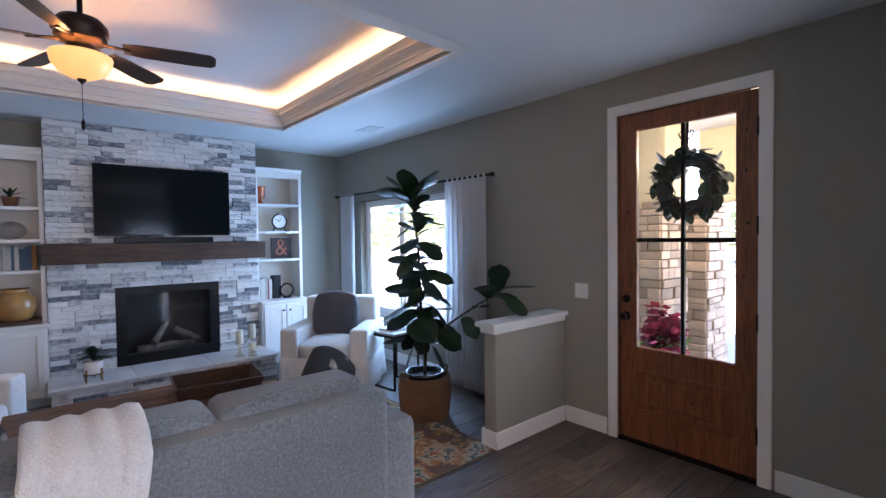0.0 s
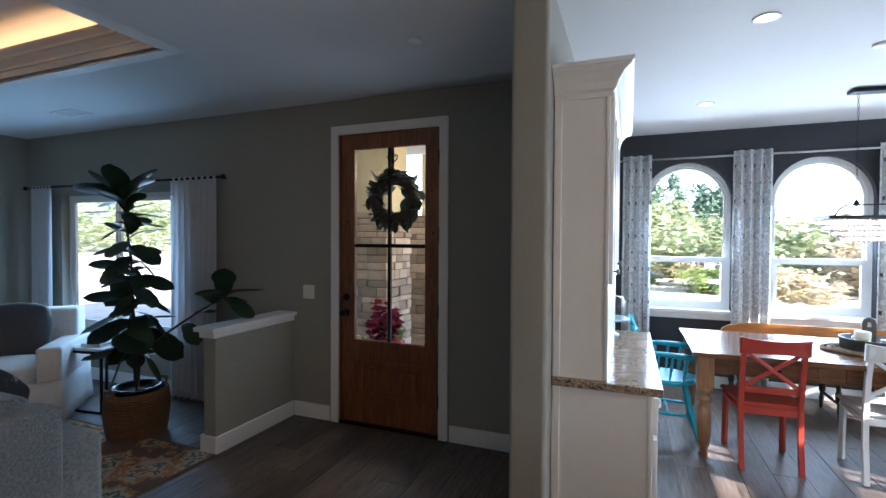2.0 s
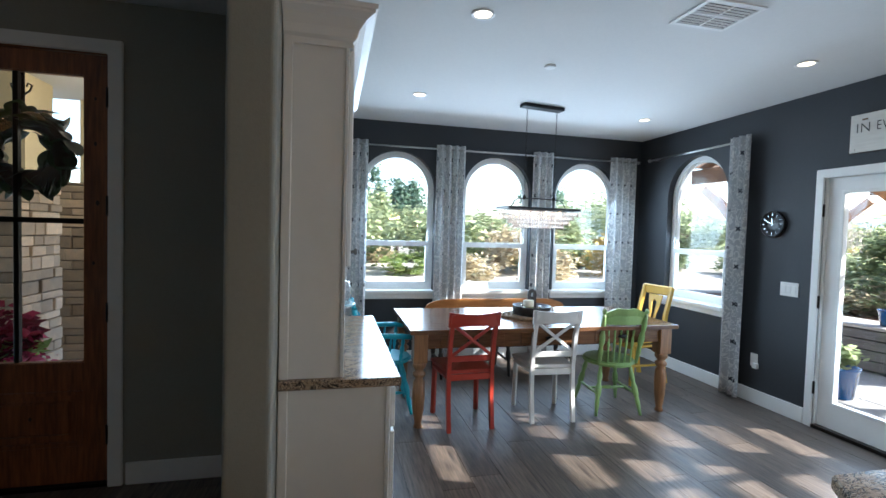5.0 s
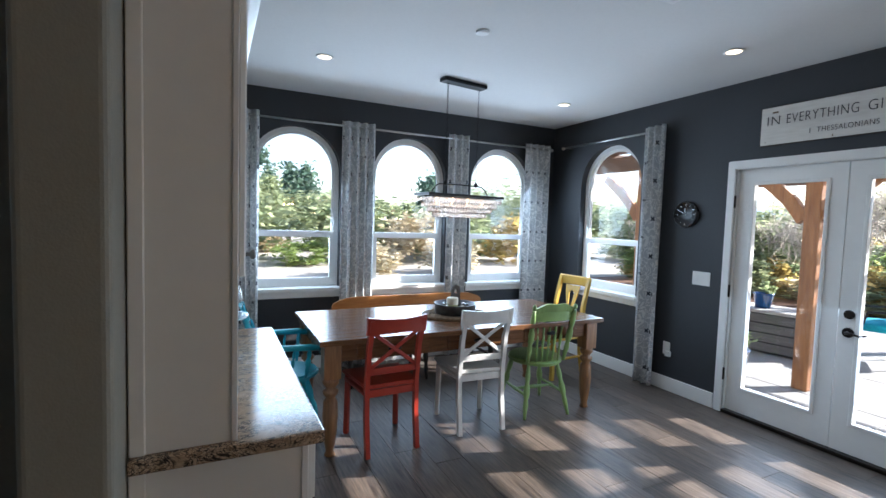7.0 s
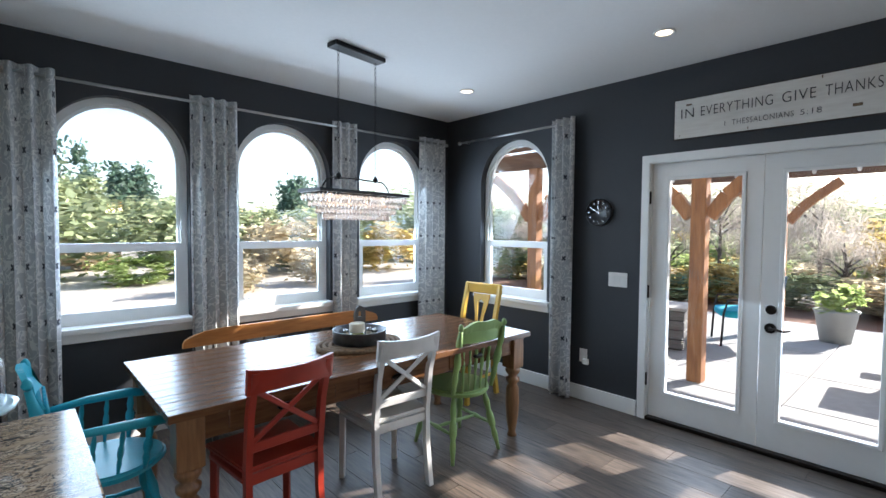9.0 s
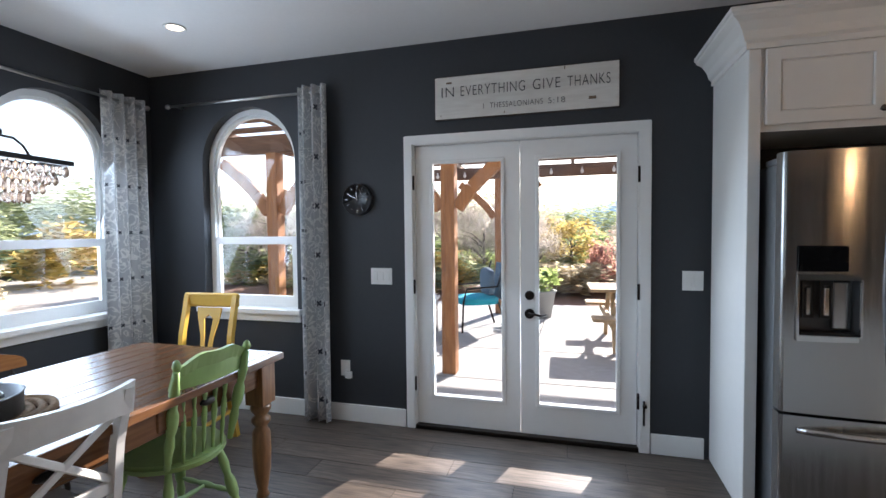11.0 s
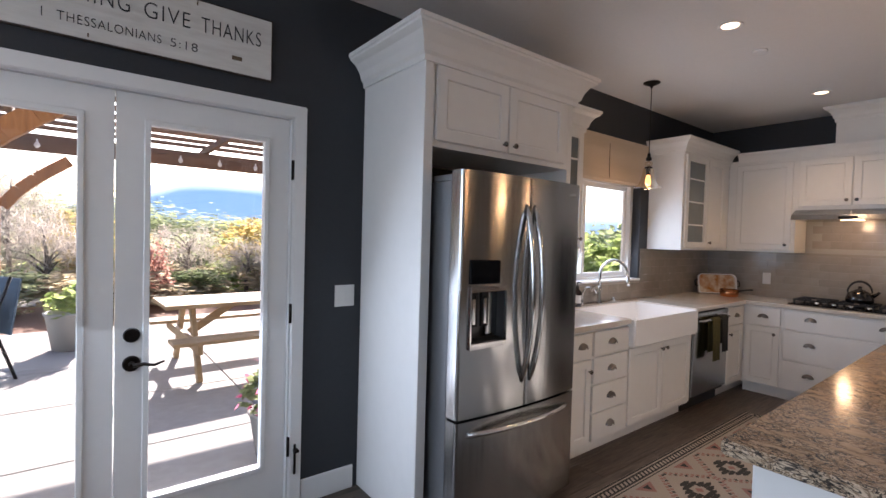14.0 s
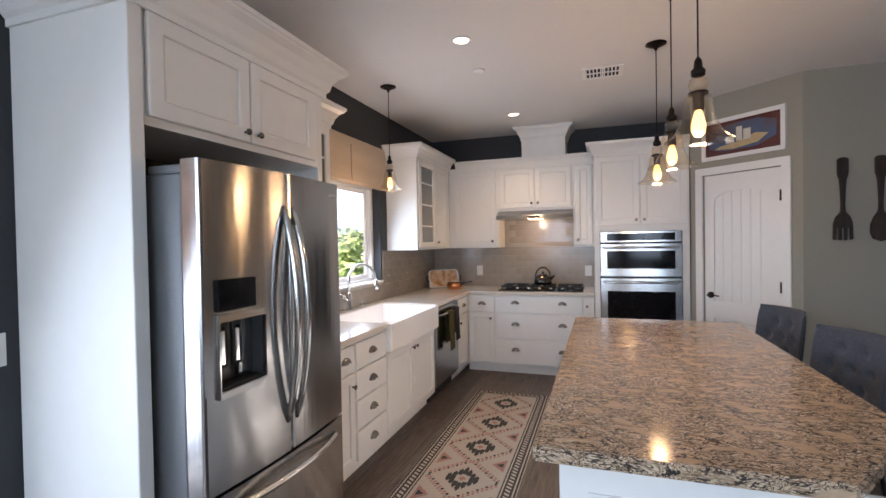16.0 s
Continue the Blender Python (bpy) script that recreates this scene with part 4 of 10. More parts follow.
# curtains on rods
mC = mat("patterned_curtain_linen", (0.50, 0.50, 0.49), 0.9, bump=0.15, bscale=300, sheen=0.2)
nt = mC.node_tree
N_, L_ = nt.nodes, nt.links
uv = N_.new("ShaderNodeUVMap")
def motif(cellu, cellv, offu, offv):
    """Repeats the cloth coordinate in a half-drop grid, centred on each motif."""
    mp = N_.new("ShaderNodeMapping")
    mp.inputs["Scale"].default_value = (1 / cellu, 1 / cellv, 1)
    mp.inputs["Location"].default_value = (offu, offv, 0)
    L_.new(uv.outputs[0], mp.inputs[0])
    fr = N_.new("ShaderNodeVectorMath")
    fr.operation = "FRACTION"
    L_.new(mp.outputs[0], fr.inputs[0])
    ds = N_.new("ShaderNodeVectorMath")
    ds.operation = "SUBTRACT"
    L_.new(fr.outputs[0], ds.inputs[0])
    ds.inputs[1].default_value = (0.5, 0.5, 0)
    sc = N_.new("ShaderNodeVectorMath")
    sc.operation = "MULTIPLY"
    L_.new(ds.outputs[0], sc.inputs[0])
    sc.inputs[1].default_value = (cellu, cellv, 0)
    return sc.outputs[0]
def mth(op, a, b=None, c=None):
    n = N_.new("ShaderNodeMath")
    n.operation = op
    for i, v in enumerate((a, b, c)):
        if v is None:
            continue
        if isinstance(v, (int, float)):
            n.inputs[i].default_value = v
        else:
            L_.new(v, n.inputs[i])
    return n.outputs[0]
def flower(vec, r, petals):
    ln = N_.new("ShaderNodeVectorMath")
    ln.operation = "LENGTH"
    L_.new(vec, ln.inputs[0])
    sp = N_.new("ShaderNodeSeparateXYZ")
    L_.new(vec, sp.inputs[0])
    ang = mth("ARCTAN2", sp.outputs[1], sp.outputs[0])
    wob = mth("ABSOLUTE", mth("SINE", mth("MULTIPLY", ang, petals / 2)))
    rad = mth("MULTIPLY_ADD", wob, r * 0.7, r * 0.3)
    return mth("LESS_THAN", ln.outputs["Value"], rad)
f1 = flower(motif(0.20, 0.36, 0.0, 0.0), 0.026, 4)
f2 = flower(motif(0.20, 0.36, 0.5, 0.5), 0.016, 4)
wv = N_.new("ShaderNodeTexNoise")
wv.inputs["Scale"].default_value, wv.inputs["Detail"].default_value, wv.inputs["Distortion"].default_value = 11, 1.0, 1.6
L_.new(uv.outputs[0], wv.inputs[0])
scroll = mth("LESS_THAN", mth("ABSOLUTE", mth("SUBTRACT", wv.outputs[0], 0.5)), 0.045)
mx1, mx2 = N_.new("ShaderNodeMixRGB"), N_.new("ShaderNodeMixRGB")
mx1.inputs[1].default_value, mx1.inputs[2].default_value = (0.55, 0.56, 0.57, 1), (0.80, 0.80, 0.78, 1)
L_.new(scroll, mx1.inputs[0])
L_.new(mx1.outputs[0], mx2.inputs[1])
mx2.inputs[2].default_value = (0.05, 0.055, 0.07, 1)
L_.new(mth("MAXIMUM", f1, f2), mx2.inputs[0])
L_.new(mx2.outputs[0], N_["Principled BSDF"].inputs["Base Color"])
N_["Principled BSDF"].inputs["Subsurface Weight"].default_value = 0.0
tl, ms = N_.new("ShaderNodeBsdfTranslucent"), N_.new("ShaderNodeMixShader")
L_.new(mx2.outputs[0], tl.inputs[0])
ms.inputs[0].default_value = 0.3
L_.new(N_["Principled BSDF"].outputs[0], ms.inputs[1])
L_.new(tl.outputs[0], ms.inputs[2])
L_.new(ms.outputs[0], N_["Material Output"].inputs[0])
M_CURTAIN = mC
M_ROD = mat("brushed_nickel_rod", (0.55, 0.55, 0.54), 0.3, metal=1.0, grain=0.1, scale=30)


def curtain(name, label, axis, wall, a0, a1, z0, z1, material, folds, depth, cloth, ring=True, off=0.09, seed=1):
    """A hanging cloth with deep folds, given its true width of cloth as the pattern's coordinate."""
    rg = random.Random(seed)
    bm = bmesh.new()
    lay = bm.loops.layers.uv.new("cloth")
    nu, nv = folds * 12, 24
    ph = [rg.uniform(-0.4, 0.4) for _ in range(folds + 2)]
    grid = []
    for j in range(nv + 1):
        t = j / nv
        row = []
        for i in range(nu + 1):
            s = i / nu
            k = s * folds
            loose = 1 + 0.15 * math.sin(3.1 * t + 5 * s)
            w = math.sin(2 * math.pi * k + ph[int(k)] * t * 0.6) * depth * loose * (0.8 + 0.3 * t)
            u = a0 + (a1 - a0) * (s + 0.02 * t * math.sin(7 * s + 2 * t))
            u += 0.012 * math.sin(4 * math.pi * k) * t
            z = z1 - (z1 - z0) * t
            d = off + w
            row.append(bm.verts.new((wall - d, u, z) if axis == "x" else (u, wall + d, z)))
        grid.append(row)
    for j in range(nv):
        for i in range(nu):
            f = bm.faces.new((grid[j][i], grid[j][i + 1], grid[j + 1][i + 1], grid[j + 1][i]))
            f.smooth = True
            for lp, (di, dj) in zip(f.loops, ((0, 0), (1, 0), (1, 1), (0, 1))):
                lp[lay].uv = ((i + di) / nu * cloth + seed * 0.07, z1 - (z1 - z0) * (j + dj) / nv)
    cur = thing(name, label, "curtain", (0, 0, 0), group="curtains of the same cloth")
    p = part("cloth", bm, material, cur)
    sol = p.modifiers.new("thickness", "SOLIDIFY")
    sol.thickness = 0.002
    if ring:
        for k in range(folds):
            bm = bmesh.new()
            u = a0 + (a1 - a0) * (k + 0.5) / folds
            c = Vector((wall - off, u, z1 - 0.05)) if axis == "x" else Vector((u, wall + off, z1 - 0.05))
            d = Vector((0, 1, 0)) if axis == "x" else Vector((1, 0, 0))
            e = Vector((1, 0, 0)) if axis == "x" else Vector((0, 1, 0))
            tube(bm, [c + (e * math.cos(a) + Vector((0, 0, 1)) * math.sin(a)) * 0.021 for a in (2 * math.pi * j / 14 for j in range(15))], 0.005, 6, False)
            part("grommet", bm, M_ROD, cur)
    return cur


for i, (a0, a1, fo) in enumerate(((-0.54, -0.25, 3), (-1.65, -1.31, 4), (-2.755, -2.495, 3), (-3.90, -3.53, 4))):
    curtain("curtain", "grey patterned linen curtain panel hanging to the floor", "x", XW, a0, a1, 0.02, 2.50, M_CURTAIN, fo, 0.032, 0.8, seed=i + 1)
curtain("curtain", "grey patterned linen curtain panel hanging to the floor", "y", YF, 3.965, 4.20, 0.02, 2.50, M_CURTAIN, 3, 0.045, 0.8, seed=6)


def rod(p0, p1, name="curtain_rod", m=M_ROD, r=0.010, label="thin brushed nickel curtain rod with brackets", wall_dir=(1, 0, 0), posts=(0.02, 0.98), dist=0.09):
    p0, p1 = Vector(p0), Vector(p1)
    rd = thing(name, label, "curtain rod")
    bm = bmesh.new()
    tube(bm, [p0, p1], r, 12)
    part("rod", bm, m, rd)
    d = (p1 - p0).normalized()
    for p, s in ((p0, -1), (p1, 1)):
        bm = bmesh.new()
        tube(bm, [p + d * s * 0.0, p + d * s * 0.012, p + d * s * 0.03, p + d * s * 0.045], [r, r * 1.9, r * 2.0, r * 0.8], 10)
        part("finial", bm, m, rd)
    for t in posts:
        q = p0.lerp(p1, t)
        bm = bmesh.new()
        tube(bm, [q, q + Vector(wall_dir) * (dist - 0.001)], r * 0.7, 8)
        part("bracket", bm, m, rd)


rod((XW - 0.09, -0.22, 2.45), (XW - 0.09, -3.90, 2.45), posts=(0.01, 0.335, 0.66, 0.98))
rod((5.37, YF + 0.09, 2.45), (4.02, YF + 0.09, 2.45), wall_dir=(0, -1, 0), posts=(0.03, 0.98))

# wooden sign over the doors
M_BOARD = mat("distressed_white_board", (0.70, 0.68, 0.63), 0.7, color2=(0.60, 0.57, 0.52), scale=7, bump=0.08, bscale=30, stretch=(1, 6, 6))
M_INK = mat("dark_sign_ink", (0.03, 0.03, 0.03), 0.7)
M_KNOT = mat("bare_wood_patch", (0.22, 0.15, 0.09), 0.8, grain=0.4, scale=40)
sg = thing("wall_sign", "long white distressed wooden sign with dark lettering", "sign", (2.56, YF, 2.34))
part("board", B(-0.60, 0.60, 0.002, 0.022, -0.142, 0.142, bevel=0.003), M_BOARD, sg)
bm = bmesh.new()
prism(bm, rect(-0.605, 0.605, -0.147, 0.147), 0.02, Matrix.Translation((0, 0.0, 0)) @ FACE_Y, [rect(-0.6, 0.6, -0.142, 0.142)])
part("edge", bm, mat("dark_board_edge", (0.05, 0.035, 0.025), 0.7, grain=0.3, scale=30), sg)


def lettering(text, size, place, width, parent, material, rot=(90, 0, 180), name="lettering"):
    cu = bpy.data.curves.new(name, "FONT")
    cu.body, cu.size, cu.align_x, cu.align_y, cu.extrude = text, size, "CENTER", "CENTER", 0.0008
    cu.space_character = 1.12
    cu.offset = -0.0011 * size / 0.086
    tmp = bpy.data.objects.new("tmp_text", cu)
    scene.collection.objects.link(tmp)
    bpy.context.view_layer.update()
    me = bpy.data.meshes.new_from_object(tmp.evaluated_get(bpy.context.evaluated_depsgraph_get()))
    bpy.data.objects.remove(tmp)
    xs = [v.co.x for v in me.vertices]
    k = width / (max(xs) - min(xs)) if len(text) > 1 else 1.0
    me.transform(Matrix.Diagonal((k, max(1.0, min(1.25, k * 0 + 1.15)), 1, 1)))
    me.name = name
    me.materials.clear()
    me.materials.append(material)
    ob = new(name, me)
    ob.parent = parent
    ob.location, ob.rotation_euler = place, [radians(a) for a in rot]
    return ob


def words(text, size, x0, x1, z):
    """A line set word by word between two ends, as the reader sees it."""
    total = sum(len(w) for w in text.split()) + 0.75 * (len(text.split()) - 1)
    unit, x = (x1 - x0) / total, x0
    for w in text.split():
        n = len(w) * unit
        lettering(w, size, (-(x + n / 2), 0.0235, z), n * 0.95, sg, M_INK)
        x += n + 0.75 * unit


words("IN EVERYTHING GIVE THANKS", 0.086, -0.555, 0.555, 0.035)
words("1 THESSALONIANS 5:18", 0.046, -0.275, 0.275, -0.075)
for x, z, w, hh in ((0.50, 0.10, 0.04, 0.006), (-0.44, -0.075, 0.045, 0.009), (-0.27, 0.128, 0.006, 0.01), (0.12, -0.125, 0.005, 0.008), (0.56, -0.12, 0.004, 0.006)):
    part("worn_patch", B(x - w / 2, x + w / 2, 0.022, 0.0235, z - hh, z + hh, bevel=0.002), M_KNOT, sg)

# wall clock
ck = thing("wall_clock", "round black wall clock with silver marks", "clock", (3.765, YF, 1.665))
RY = Matrix.Rotation(radians(-90), 4, "X")
bm = bmesh.new()
lathe(bm, [(0.105, 0.0), (0.118, 0.004), (0.118, 0.03), (0.108, 0.036), (0.104, 0.026), (0.02, 0.026)], seg=40, m=RY)
part("case", bm, mat("gloss_black_clock", (0.012, 0.012, 0.013), 0.28, grain=0.2, scale=20, spec=0.35), ck)
for k in range(12):
    a = math.pi * k / 6
    bm = bmesh.new()
    box(bm, -0.0018, 0.0018, 0.0265, 0.0285, 0.076, 0.098 if k % 3 == 0 else 0.092, m=Matrix.Rotation(a, 4, "Y"))
    part("hour_mark", bm, M_STEEL, ck)
for ang, ln, w in ((-62, 0.085, 0.002), (-4, 0.055, 0.003)):
    bm = bmesh.new()
    box(bm, -w, w, 0.029, 0.031, -0.012, ln, m=Matrix.Rotation(radians(-ang), 4, "Y"))
    part("clock_hand", bm, M_STEEL, ck)
M_PLATE = mat("white_plastic_plate", (0.74, 0.73, 0.70), 0.35, grain=0.02, scale=10)


def plate(name, label, m, w, hh, gangs, place_m, outlet=False):
    """A switch or outlet plate on a wall; local x along the wall, y up, z out of it."""
    pl = new(name)
    pl.empty_display_size = 0.05
    pl.matrix_basis = place_m
    tagged(pl, label, "outlet" if outlet else "light switch")
    part("plate", B(-w / 2, w / 2, -hh / 2, hh / 2, 0, 0.006, bevel=0.003, seg=2), m, pl)
    for k in range(gangs):
        x = (k - (gangs - 1) / 2) * 0.046
        if outlet:
            for s in (-1, 1):
                part("socket", B(x - 0.016, x + 0.016, s * 0.02 - 0.013, s * 0.02 + 0.013, 0.006, 0.008, bevel=0.001), m, pl)
        else:
            part("rocker", B(x - 0.0165, x + 0.0165, -0.033, 0.033, 0.006, 0.010, bevel=0.002), m, pl)


ON_F = lambda x, z: Matrix.Translation((x, YF, z)) @ Matrix.Rotation(radians(90), 4, "X") @ Matrix.Rotation(radians(180), 4, "Y")
ON_D = lambda y, z: Matrix.Translation((XD, y, z)) @ Matrix.Rotation(radians(-90), 4, "Z") @ Matrix.Rotation(radians(90), 4, "X")
plate("light_switch", "white plate with three light switches", M_PLATE, 0.165, 0.12, 3, ON_F(3.59, 1.10))
plate("light_switch", "white plate with two light switches", M_PLATE, 0.118, 0.12, 2, ON_F(1.53, 1.105))
plate("wall_outlet", "white wall outlet low on the wall", M_PLATE, 0.075, 0.12, 1, ON_F(3.895, 0.40), True)
nl = thing("night_light", "small white plug-in night light on the outlet", "night light", (3.86, YF + 0.009, 0.33))
part("body", B(-0.025, 0.025, 0, 0.03, 0, 0.05, bevel=0.006, seg=2), M_PLATE, nl)
plate("light_switch", "white plate with two light switches", M_PLATE, 0.118, 0.12, 2, ON_D(2.29, 1.105))

# hutch beside the partition
M_GRAN = mat("streaked_quartz", (0.66, 0.60, 0.50), 0.12, bump=0.0, coat=0.3, grain=0.01)


def granite(name, base, base2, dark, stretch, rough=0.1):
    """Polished stone: cream ground, tan clouds, thin dark drifting veins."""
    m = bpy.data.materials.new(name)
    m.use_nodes = True
    N, L = m.node_tree.nodes, m.node_tree.links
    b = N["Principled BSDF"]
    b.inputs["Roughness"].default_value = rough
    b.inputs["Specular IOR Level"].default_value = 0.38
    co, mp = N.new("ShaderNodeTexCoord"), N.new("ShaderNodeMapping")
    mp.inputs["Scale"].default_value = stretch
    L.new(co.outputs["Object"], mp.inputs[0])
    n1, n2, n3, n4 = (N.new("ShaderNodeTexNoise") for _ in range(4))
    for n, s, d, w in ((n1, 7, 3, 1.0), (n2, 9, 1.2, 3.2), (n3, 15, 1.4, 2.6), (n4, 7, 2, 0.6)):
        n.inputs["Scale"].default_value, n.inputs["Detail"].default_value, n.inputs["Distortion"].default_value = s, d, w
        L.new(mp.outputs[0], n.inputs[0])
    r1 = N.new("ShaderNodeValToRGB")
    r1.color_ramp.elements[0].position, r1.color_ramp.elements[1].position = 0.35, 0.62
    r1.color_ramp.elements[0].color, r1.color_ramp.elements[1].color = (*base2, 1), (*base, 1)
    L.new(n1.outputs[0], r1.inputs[0])
    out = r1.outputs[0]
    for src, c, wdt, col in ((n3, 0.56, 0.065, (0.20, 0.13, 0.08)), (n3, 0.43, 0.036, dark), (n2, 0.49, 0.046, dark)):
        sb, ab = N.new("ShaderNodeMath"), N.new("ShaderNodeMath")
        sb.operation, ab.operation = "SUBTRACT", "ABSOLUTE"
        L.new(src.outputs[0], sb.inputs[0])
        sb.inputs[1].default_value = c
        L.new(sb.outputs[0], ab.inputs[0])
        mr = N.new("ShaderNodeMapRange")
        mr.inputs[1].default_value, mr.inputs[2].default_value, mr.inputs[3].default_value, mr.inputs[4].default_value = wdt * 0.35, wdt, 0.92, 0.0
        L.new(ab.outputs[0], mr.inputs[0])
        gate, both = N.new("ShaderNodeMapRange"), N.new("ShaderNodeMath")
        gate.inputs[1].default_value, gate.inputs[2].default_value = 0.36, 0.46
        both.operation = "MULTIPLY"
        L.new(n4.outputs[0], gate.inputs[0])
        L.new(mr.outputs[0], both.inputs[0])
        L.new(gate.outputs[0], both.inputs[1])
        mx = N.new("ShaderNodeMixRGB")
        mx.inputs[2].default_value = (*col, 1)
        L.new(both.outputs[0], mx.inputs[0])
        L.new(out, mx.inputs[1])
        out = mx.outputs[0]
    L.new(out, b.inputs["Base Color"])
    return m


M_GRAN = granite("streaked_quartz", (0.60, 0.465, 0.335), (0.42, 0.305, 0.20), (0.018, 0.019, 0.020), (2.5, 1.3, 2.5), 0.13)


def panel_door(name, u0, u1, v0, v1, m, parent, material, frame_w=0.055, label=""):
    """Framed cabinet door or drawer front with a sunk panel; m maps (u, v, out)."""
    bm = bmesh.new()
    w = min(frame_w, (u1 - u0) * 0.3, (v1 - v0) * 0.3)
    prism(bm, rect(u0, u1, v0, v1), 0.02, m, [rect(u0 + w, u1 - w, v0 + w, v1 - w)])
    es = [e for e in bm.edges if len(e.link_faces) == 2 and e.calc_face_angle(0) > 1]
    bmesh.ops.bevel(bm, geom=es, offset=0.004, segments=1, affect="EDGES")
    box(bm, u0 + w - 0.004, u1 - w + 0.004, v0 + w - 0.004, v1 - w + 0.004, 0.0, 0.009, 0, 1, m)
    box(bm, u0 + w + 0.004, u1 - w - 0.004, v0 + w + 0.004, v1 - w - 0.004, 0.006, 0.012, 0.003, 1, m)
    return part(name, bm, material, parent, label)


def slab_front(name, u0, u1, v0, v1, m, parent, material):
    bm = bmesh.new()
    box(bm, u0, u1, v0, v1, 0, 0.02, 0.004, 2, m)
    return part(name, bm, material, parent)


def crown(bm, pts, prof):
    """A moulding swept along a mitred path in plan: pts corners in order, prof rows of (out, height); outside is to the right of the way."""
    P = [Vector((x, y, 0)) for x, y in pts]
    rows = []
    for i, p in enumerate(P):
        d0 = (P[i] - P[i - 1]).normalized() if i else (P[1] - P[0]).normalized()
        d1 = (P[i + 1] - P[i]).normalized() if i < len(P) - 1 else d0
        n0, n1 = Vector((d0.y, -d0.x, 0)), Vector((d1.y, -d1.x, 0))
        n = (n0 + n1) / max(1e-6, 1 + n0.dot(n1))
        rows.append([bm.verts.new(p + n * o + Vector((0, 0, z))) for o, z in prof])
    for a, b_ in zip(rows, rows[1:]):
        for k in range(len(prof)):
            bm.faces.new((a[k], b_[k], b_[(k + 1) % len(prof)], a[(k + 1) % len(prof)]))
    bm.faces.new(rows[0])
    bm.faces.new(rows[-1][::-1])
    bmesh.ops.recalc_face_normals(bm, faces=bm.faces)


def crown_prof(z, h, out):
    return [(0, z), (0.012, z), (0.012, z + h * 0.16), (out * 0.25, z + h * 0.24), (out * 0.35, z + h * 0.45), (out * 0.6, z + h * 0.68), (out * 0.9, z + h * 0.80), (out * 0.92, z + h * 0.86), (out, z + h * 0.88), (out, z + h), (0, z + h)]


def knob(parent, m, u, v, material):
    bm = bmesh.new()
    lathe(bm, [(0.006, 0), (0.006, 0.012), (0.014, 0.018), (0.015, 0.024), (0.009, 0.029)], seg=12, m=m @ Matrix.Translation((u, v, 0.02)))
    part("knob", bm, material, parent)


def cup_pull(parent, m, u, v, material):
    bm = bmesh.new()
    rows = []
    for k in range(9):
        a = math.pi * k / 8
        rows.append([bm.verts.new(m @ Vector((u + r * math.cos(a) * 1.05, v - 0.012 + r * math.sin(a) * 0.85, o))) for r, o in ((0.044, 0.02), (0.040, 0.034), (0.026, 0.046), (0.010, 0.048))])
    for a, b_ in zip(rows, rows[1:]):
        for i in range(3):
            f = bm.faces.new((a[i], a[i + 1], b_[i + 1], b_[i]))
            f.smooth = True
    part("cup_pull", bm, material, parent)


M_NICKEL = mat("dark_nickel", (0.22, 0.20, 0.18), 0.28, metal=1.0, grain=0.2, scale=20)
HX0, HX1 = 2.30, 3.66
hb = thing("base_cabinet", "white painted base cabinet with panelled end", "cabinet")
part("body", B(HX0, HX1, -0.425, 0.028, 0.10, 0.868), M_CAB, hb)
part("toe_kick", B(HX0 + 0.0, HX1, -0.37, 0.028, 0.0, 0.10), M_CAB, hb)
bm = bmesh.new()
box(bm, HX0 - 0.012, HX0 - 0.0005, -0.01, 0.027, 0.0, 0.868, 0.003)
box(bm, HX0 - 0.006, HX0 - 0.0005, -0.42, -0.40, 0.02, 0.868, 0.002)
part("end_stile", bm, M_CAB, hb)
FM = Matrix(((1, 0, 0, 0), (0, 0, -1, -0.425), (0, 1, 0, 0), (0, 0, 0, 1)))
for k in range(3):
    a = HX0 + 0.02 + k * 0.45
    d = panel_door("door", a, a + 0.43, 0.12, 0.66, FM, hb, M_CAB)
    knob(d, FM, a + 0.38, 0.60, M_NICKEL)
    d = slab_front("drawer_front", a, a + 0.43, 0.68, 0.85, FM, hb, M_CAB)
    cup_pull(d, FM, a + 0.215, 0.765, M_NICKEL)
solid("countertop", B(HX0 - 0.03, HX1 + 0.02, -0.462, 0.027, 0.870, 0.908, bevel=0.006, seg=2), M_GRAN, "polished streaked stone counter on the hutch base", "countertop")
hu = thing("wall_cabinet", "tall white painted upper cabinet with crown moulding", "cabinet")
part("body", B(HX0, HX1, -0.226, 0.027, 0.909, 2.34), M_CAB, hu)
bm = bmesh.new()
box(bm, HX0 - 0.012, HX0 - 0.0005, -0.01, 0.026, 0.91, 2.30, 0.003)
box(bm, HX0 - 0.008, HX0 - 0.0005, -0.226, -0.210, 0.91, 2.30, 0.002)
part("end_stile", bm, M_CAB, hu)
FU = Matrix(((1, 0, 0, 0), (0, 0, -1, -0.226), (0, 1, 0, 0), (0, 0, 0, 1)))
for k in range(3):
    a = HX0 + 0.02 + k * 0.45
    d = panel_door("door", a, a + 0.43, 1.36, 2.27, FU, hu, M_CAB)
    knob(d, FU, a + (0.38 if k % 2 else 0.05), 1.42, M_NICKEL)
bm = bmesh.new()
crown(bm, [(HX0, 0.026), (HX0, -0.226), (HX1, -0.226), (HX1, 0.026)][::-1], [(0, z) if o == 0 else (-o, z) for o, z in crown_prof(2.23, 0.145, 0.10)])
part("crown_moulding", bm, M_CAB, hu)
cs = thing("cake_stand", "pale blue cake stand with a clear glass dome", "cake stand", (3.46, -0.19, 0.909))
M_PALEB = mat("pale_blue_ceramic", (0.45, 0.66, 0.74), 0.2, grain=0.05, scale=9, coat=0.5)
